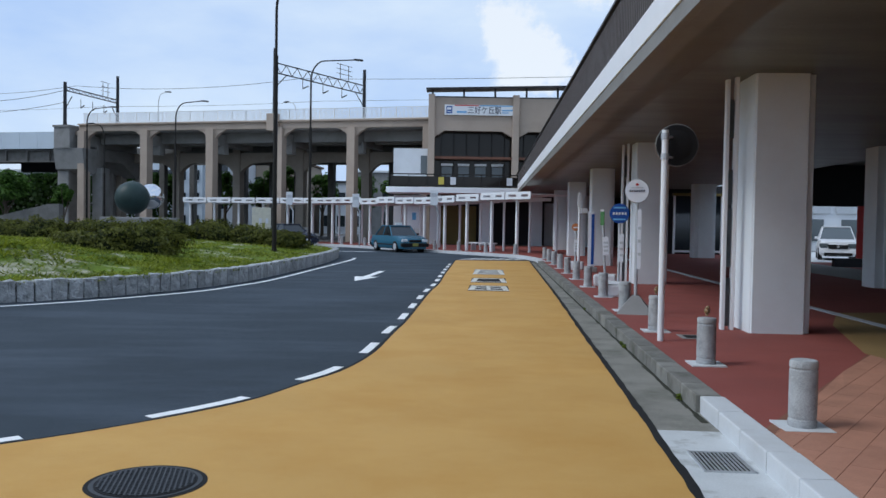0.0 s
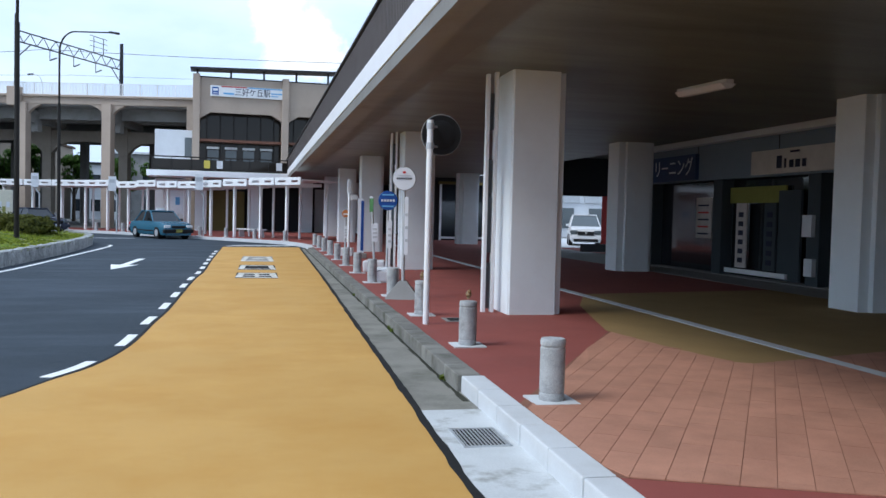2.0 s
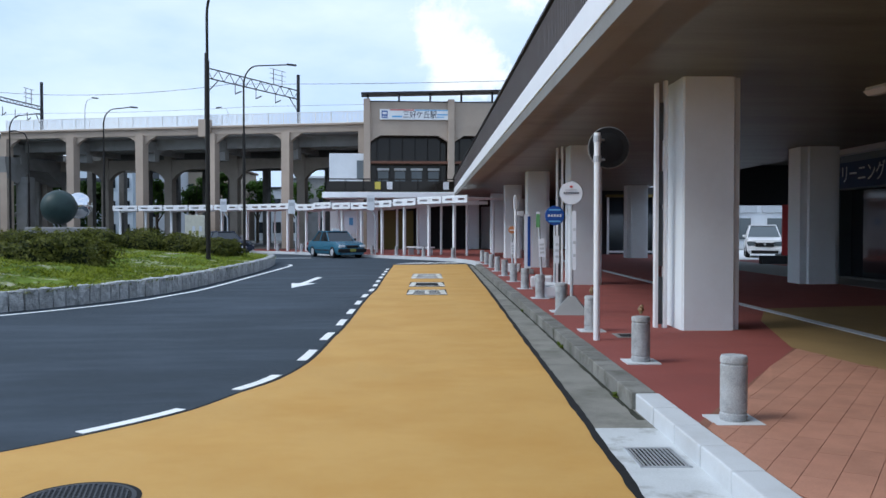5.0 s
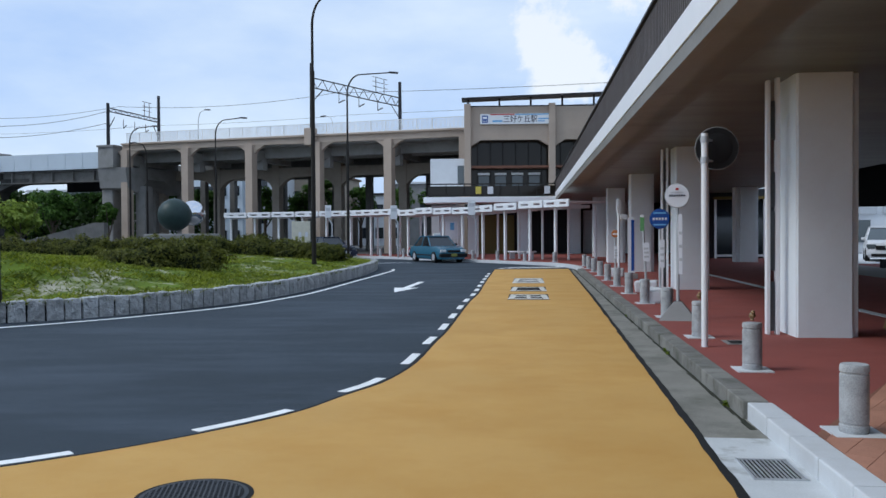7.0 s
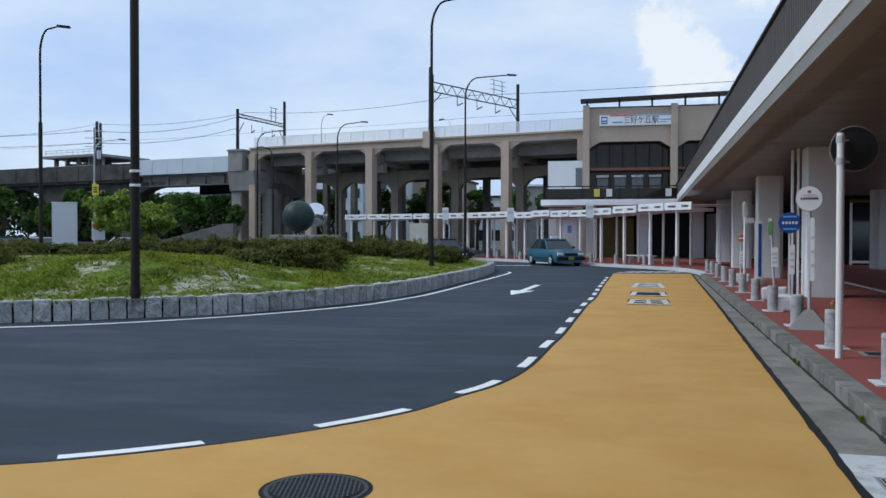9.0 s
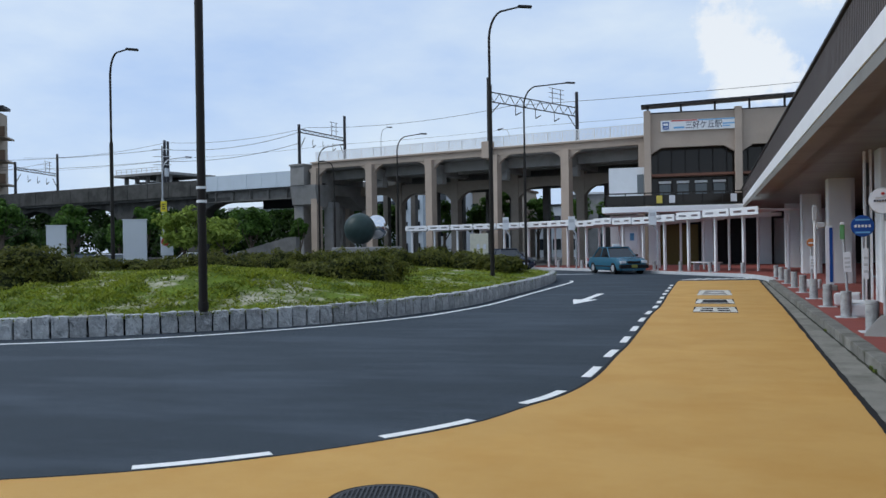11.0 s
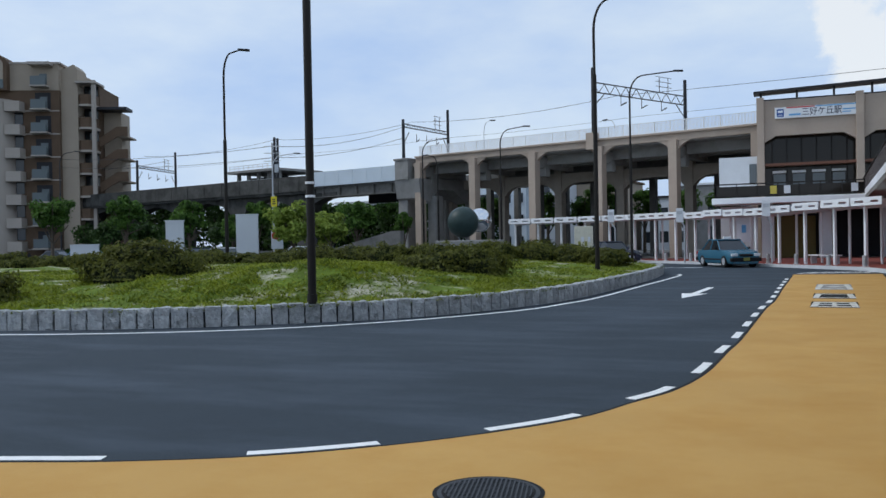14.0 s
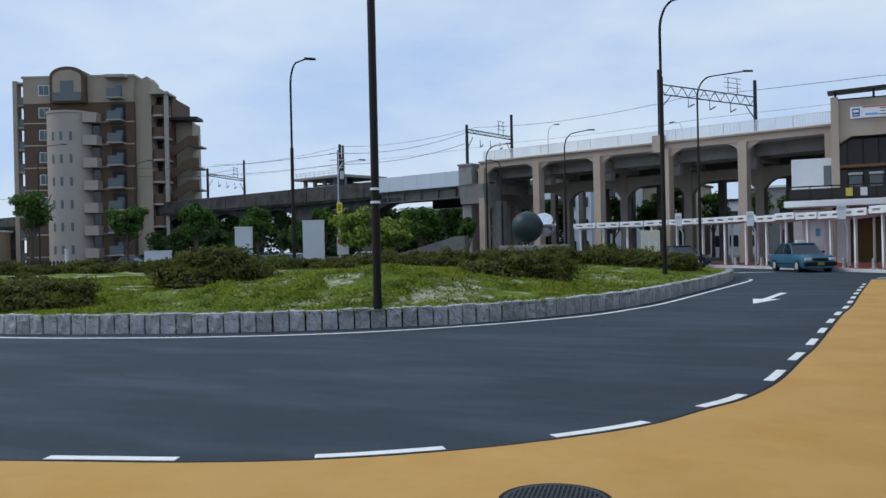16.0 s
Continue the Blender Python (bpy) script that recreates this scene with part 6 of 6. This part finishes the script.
for k in range(7):
    z = 20.3 - FL * k
    abox("balcony", M_APTPALE, 9.6, 11.4, z - 1.35, z - 0.25, -1.7, -1.5)
    abox("balcony_side", M_APTPALE, 11.25, 11.4, z - 1.35, z - 0.25, -1.5, 0.0)
    abox("balcony_floor", M_APTPALE, 9.6, 11.4, z - 1.5, z - 1.35, -1.7, 0.0)
    # dark pane put in as the shade behind the balcony
    abox("balcony_shade", M_GLASS, 9.8, 11.2, z - 3.0, z - 1.5, -0.1, 0.02)
# glazed balconies
for k in range(8):
    z = 24.2 - FL * k
    # flat dark panel on the wall, painting the shade of a recess
    abox("recess", M_DARK, 12.7, 14.6, z - 2.3, z, -0.03, 0.05)
    abox("recess_door", M_APTGLASS, 13.3, 14.2, z - 2.2, z - 0.5, -0.06, -0.02)
    abox("balcony_glass", M_APTGLASS, 12.6, 14.4, z - 2.1, z - 1.0, -1.3, -1.2)
    abox("balcony_floor", M_APTPALE, 12.5, 14.5, z - 2.3, z - 2.12, -1.35, 0.0)
abox("cap", M_APTPALE, 12.3, 15.0, 24.6, 24.95, -1.4, 0.1)
# stepped wing
abox("wing_wall", M_APTBROWN, 15.4, 17.4, -0.2, 20.3, 1.2, 12)
abox("wing_top", M_APT, 15.4, 17.4, 20.3, 24.2, 1.15, 12)
for k in range(6):
    abox("wing_window", M_GLASS, 15.9, 16.5, 21.3 - FL * k, 22.8 - FL * k, 1.08, 1.2)
bm = B()
extrude_y(bm, [(16.2, -0.2), (18.6, -0.2), (18.6, 24.4), (18.1, 25.0), (17.3, 24.6), (16.2, 24.2)], 0.7, 4)
part("pilaster", bm, M_APT, apt)
abox("rear_wing", M_APTBROWN, 18.4, 20.6, -0.2, 22.6, 3.0, 11)
for k in range(8):
    z = 21.2 - FL * k
    bm = B()
    poly = [(18.6, 3.0), (18.6, 1.0), (19.0, 0.55), (19.9, 0.5), (20.5, 0.95), (20.5, 3.0)]
    prism(bm, poly, z - 1.25, z)
    part("curved_balcony", bm, M_APTBROWN, apt)
    bm = B()
    prism(bm, [(18.5, 3.0), (18.5, 0.95), (18.95, 0.45), (19.95, 0.4), (20.6, 0.9), (20.6, 3.0)], z - 1.5, z - 1.25)
    part("balcony_floor", bm, M_APTPALE, apt)
    # dark pane for the shade above each parapet
    abox("balcony_shade", M_GLASS, 18.7, 20.4, z, z + 1.4, 2.9, 3.05)
abox("slim_post", M_APTPALE, 20.3, 20.75, -0.2, 23.0, 0.6, 1.1)
abox("wing_roof", M_APTPALE, 18.4, 20.9, 22.6, 22.85, 0.3, 4)
# stair tower
abox("stair_wall", M_APT, 20.7, 22.9, -0.2, 19.4, 4.2, 8)
abox("stair_roof", M_DARK, 20.6, 24.3, 19.4, 19.75, 1.6, 4.5)
for k in range(7):
    z = 16.4 - FL * k
    bm = B()
    extrude_y(bm, [(20.8, z - 1.8), (23.2, z - 0.35), (24.3, z - 0.35), (24.3, z + 0.85), (23.0, z + 0.85), (20.8, z - 0.6)], 1.9, 2.2)
    part("stair_flight", bm, M_APTBROWN, apt)
    abox("stair_landing", M_APT, 22.9, 24.3, z - 0.5, z - 0.3, 2.2, 6)

# the wings stand a little closer to the front block
for ob in list(apt.children):
    if ob.name.split(".")[0] in ("pilaster", "rear_wing", "curved_balcony", "slim_post", "wing_roof", "stair_wall", "stair_roof", "stair_flight", "stair_landing") or (ob.name.split(".")[0] in ("balcony_floor", "balcony_shade") and min(v.co.x for v in ob.data.vertices) > 18):
        ob.location.x = -0.95

# pale low blocks and houses
def block(name, label, x, y, w, d, h, rz, material, windows, roof=None, rows=2):
    b = thing(name, label, "building", pose(x, y, 0, 0, 0, rz))
    bm = B()
    box(bm, (0, d / 2, h / 2), (w, d, h))
    part("wall", bm, material, b)
    bm = B()
    box(bm, (0, d / 2, h + 0.12), (w + 0.5, d + 0.5, 0.25))
    part("roof", bm, roof or M_PANEL, b)
    for k in range(windows):
        for r in range(rows):
            bm = B()
            wx = -w / 2 + (k + 0.5) * w / windows
            z = h * (r + 0.6) / (rows + 0.25)
            box(bm, (wx, -0.03, z), (w / windows * 0.55, 0.1, h / rows * 0.42))
            win = part("window", bm, M_GLASS, b)
            bm = B()
            box(bm, (wx, -0.07, z - h / rows * 0.23), (w / windows * 0.62, 0.14, 0.08))
            part("sill", bm, M_PANEL, win)
    return b


M_PALEHOUSE = mat("pale_render", (0.62, 0.64, 0.66), 0.8, vary=0.06, scale=0.6)
block("house", "white two-storey building beyond the rail bridge", -43, 92, 15, 9, 6.5, -5, M_PALEHOUSE, 6)
block("house", "grey-white low building beyond the rail bridge", -58, 96, 14, 9, 5.2, 5, M_PALEHOUSE, 5)
block("apartment_house", "pale blue-white flats seen between the columns", -31.0, 98, 6.5, 9, 11, -8, M_BARRIER, 4, None, 4)
block("apartment_house", "white flats with balconies seen between the columns", -25.6, 99, 4.2, 9, 9, -8, M_PALEHOUSE, 3, None, 4)
block("house", "beige house seen between the viaduct columns", -20.5, 103, 7.5, 9, 8.5, -4, M_APT, 3, M_APTBROWN)
block("house", "pale house with a dark roof beyond the viaduct", -12.8, 106, 5.5, 9, 6.5, -4, M_PALEHOUSE, 3, M_DARK)
block("house", "grey house seen between the viaduct columns", -37, 103, 9, 9, 5.5, -6, M_CONC, 4)
block("house", "grey house seen between the viaduct columns", -5.5, 108, 12, 9, 8, -4, M_CONC, 4)
block("distant_flats", "distant pale slab block on the horizon", -175, 100, 30, 10, 17, 30, M_PALEHOUSE, 8, None, 6)
block("low_house", "low beige house beside the apartment block", -104, 68, 13, 6, 5.0, 25, M_APT, 3, None, 1)
# white entrance walls of the car park
for x, y, w, h in ((-38.9, 47.9, 1.2, 3.4), (-34.4, 50.0, 1.5, 3.75), (-51.5, 52.5, 2.2, 1.9), (-45.8, 55.8, 1.1, 1.9)):
    g = thing("gate_wall", "white rendered gate wall at the car park", "gate wall", pose(x, y, 0, 0, 0, 24), "white gate walls")
    part("panel", box(B(), (0, 0, h / 2), (w, 0.3, h), 0, 0.02), M_PALEHOUSE, g)
    part("coping", box(B(), (0, 0, h + 0.03), (w + 0.06, 0.36, 0.06)), M_PANEL, g)
# notice board with red mark, yellow sign, green pole banner
ns = thing("road_sign", "small white and red sign by the gate wall", "sign", pose(-31.6, 49.4, 0, 0, 0, 24))
part("board", box(B(), (0, 0, 2.0), (0.8, 0.06, 1.3), 0, 0.01), M_SIGNWHITE, ns)
part("red_disc", rod(B(), (-0.1, -0.06, 2.25), (-0.1, -0.03, 2.25), 0.26, seg=20), M_SIGNRED, ns)
part("leg", box(B(), (0, 0, 0.7), (0.08, 0.06, 1.4)), M_STEEL, ns)
ys = thing("yellow_sign", "yellow sign plate on a lamp pole", "sign", pose(-32.7, 50.8, 0, 0, 0, 24))
part("plate", box(B(), (0, 0, 4.65), (0.40, 0.05, 0.72), 0, 0.01), mat("sign_yellow", (0.75, 0.62, 0.04), 0.5), ys)
for z in (4.5, 4.65, 4.8):
    part("lettering_bar", box(B(), (0, -0.03, z), (0.22, 0.012, 0.08)), M_INK, ys)
part("pole", rod(B(), (0, 0.06, 0), (0, 0.06, 5.1), 0.05, seg=8), M_STEEL, ys, "", True)
# power pole
for x, y, h in ((-41.2, 63.9, 10.6),):
    pp = thing("power_pole", "grey concrete power pole with crossarms", "power pole", pose(x, y, 0, 0, 0, 20), "power poles")
    part("pole", rod(B(), (0, 0, 0), (0, 0, h), 0.10, 0.06, 12), M_CONC, pp, "", True)
    for z in (0.3, 0.9, 1.6):
        part("crossarm", box(B(), (0, 0, h - z), (1.5, 0.06, 0.06)), M_STEEL, pp)
    part("transformer", rod(B(), (0.35, 0, h - 2.6), (0.35, 0, h - 1.9), 0.18, seg=12), M_STEEL, pp)
for z, sag in ((10.3, 0.6), (9.3, 0.5)):
    wire((-41.2, 63.9, z), (-110, 92, z + 6), 1.2, 0.02)
    wire((-41.2, 63.9, z), (-32.0, 71.6, z + 2), sag, 0.02)
# low wall, slope and white rail beneath the rail bridge
bm = B()
box(bm, (-40, 66.5, 0.55), (26, 0.35, 1.1), -6)
fixed("retaining_wall", bm, M_CONC_OLD_SHADE, "low grey retaining wall under the rail bridge", "wall")
bm = B()
extrude_y(bm, [(-4.5, 0), (4.5, 0), (4.5, 2.6), (3.7, 2.6), (-4.5, 0.6)], -0.3, 0.3)
ramp_wall = fixed("ramp_wall", bm, M_CONC_OLD_SHADE, "sloping concrete ramp wall under the rail bridge", "wall")
ramp_wall.matrix_world = pose(-33.0, 63.5, 0, 0, 0, -4)
rl = thing("white_rail", "low white railing along the far pavement", "railing", pose(-31, 62.5, 0.1, 0, 0, -6))
for z in (0.45, 0.85):
    part("rail", box(B(), (0, 0, z), (11, 0.05, 0.06)), M_WHITE, rl)
for k in range(8):
    part("post", box(B(), (-5.4 + 1.55 * k, 0, 0.45), (0.06, 0.06, 0.9)), M_WHITE, rl)

fn = thing("park_fence", "dark slatted fence round the car park", "fence", pose(-61.5, 51.2, 0, 0, 0, 26))
for k in range(26):
    part("slat", box(B(), (-4 + 0.32 * k, 0, 0.65), (0.16, 0.05, 1.3)), M_DARK, fn)
for z in (0.35, 1.1):
    part("rail", box(B(), (0, 0.05, z), (8.4, 0.05, 0.08)), M_DARK, fn)
mp = thing("marker_post", "white marker post by the car park", "post", pose(-58.6, 49.5, 0))
part("shaft", box(B(), (0, 0, 1.1), (0.22, 0.22, 2.2), 0, 0.03), M_PALEHOUSE, mp)
part("cap", box(B(), (0, 0, 2.22), (0.28, 0.28, 0.06)), M_PANEL, mp)

# bicycles parked beneath the viaduct
def bicycle(m, seed):
    b = thing("bicycle", "dark parked bicycle beneath the viaduct", "bicycle", m, "parked bicycles")
    for x in (-0.52, 0.52):
        bm = B()
        tube(bm, [(x + 0.32 * math.cos(k * math.pi / 8), 0, 0.33 + 0.32 * math.sin(k * math.pi / 8)) for k in range(17)], 0.02, 5)
        part("wheel", bm, M_BLACK, b)
    bm = B()
    for p, q in (((-0.52, 0, 0.33), (-0.15, 0, 0.8)), ((-0.15, 0, 0.85), (0.02, 0, 0.32)), ((-0.12, 0, 0.72), (0.36, 0, 0.72)), ((0.02, 0, 0.32), (0.38, 0, 0.66)), ((0.36, 0, 0.95), (0.52, 0, 0.33)), ((-0.52, 0, 0.33), (0.02, 0, 0.32))):
        rod(bm, p, q, 0.018, seg=6)
    part("frame", bm, M_STEEL if seed % 3 else M_NAVYPAINT, b)
    part("saddle", box(B(), (-0.16, 0, 0.9), (0.25, 0.14, 0.06), 0, 0.02), M_BLACK, b)
    part("handlebar", rod(B(), (0.32, -0.26, 1.02), (0.32, 0.26, 1.02), 0.015, seg=6), M_STEEL, b)
    part("basket", box(B(), (0.56, 0, 0.85), (0.28, 0.32, 0.24), 0, 0.02), M_STEEL, b)
    return b


bike = bicycle(pose(-24.0, 66.0, 0.146, 0, 0, 70), 1)
for k in range(22):
    copy_thing(bike, pose(-23.4 + 0.62 * k + 0.1 * math.sin(k * 3), 65.9 - 0.16 * k, 0.146, 0, 3 * math.sin(k * 7), 68 + 7 * math.sin(k * 5)))

# terracotta tiles before the arcade, piece by piece, in the deck's frame
M_TILEBED = mat("tile_joint", (0.22, 0.105, 0.07), 0.9, vary=0.2)
tiles = thing("tiled_pavement", "terracotta tile paving in long rows", "pavement", DECK @ pose(0, 0, 0.1465))
tagged(tiles, kind="structure")
bed = B()
AREA = [(0.245, 4.3), (0.25, 6.17), (2.65, 10.1), (2.84, 8.73), (3.10, 7.65), (5.49, 8.39), (7.0, 8.8), (7.0, 1.8), (1.68, 3.74)]
prism(bed, AREA, 0, 0.003)
part("bed", bed, M_TILEBED, tiles)
TW, TL = 0.195, 0.60
def in_area(x, y):
    c = False
    n = len(AREA)
    for i in range(n):
        (x1, y1), (x2, y2) = AREA[i], AREA[(i + 1) % n]
        if (y1 > y) != (y2 > y) and x < (x2 - x1) * (y - y1) / (y2 - y1) + x1:
            c = not c
    return c

a = radians(-33)
ca, sa = math.cos(a), math.sin(a)


def spot(u, v):
    return 0.3 + u * ca - v * sa, 6.05 + u * sa + v * ca


def reach(u):
    """First and last v of the tiled area along the row at u."""
    hit = [0.02 * k for k in range(-280, 400) if in_area(*spot(u, 0.02 * k))]
    return (hit[0], hit[-1]) if hit else None


made, rest = 0, B()
for i in range(-24, 50):
    lo, hi = (reach(TW * (i + f)) for f in (0.02, 0.98))
    if not lo or not hi:
        continue
    cuts = [TL * (j + (0.0, 0.37, 0.71)[i % 3]) for j in range(-12, 16)]
    for p, q in zip(cuts, cuts[1:]):
        l0, l1 = max(p + 0.002, lo[0]), min(q - 0.002, lo[1])
        r0, r1 = max(p + 0.002, hi[0]), min(q - 0.002, hi[1])
        if l1 - l0 < 0.02 and r1 - r0 < 0.02:
            continue
        l1, r1 = max(l1, l0 + 0.005), max(r1, r0 + 0.005)
        u0, u1 = TW * i + 0.002, TW * (i + 1) - 0.002
        poly = [spot(u0, l0), spot(u1, r0), spot(u1, r1), spot(u0, l1)]
        x, y = spot(TW * (i + 0.5), p)
        if made < 298 and x < 5.0:
            bm = B()
            prism(bm, poly, 0.002, 0.0095)
            ob = part("tile", bm, M_TERRA, tiles)
            made += 1
        else:
            prism(rest, poly, 0.002, 0.0095)
tagged(part("tile_rest", rest, M_TERRA, tiles), kind="stuff")
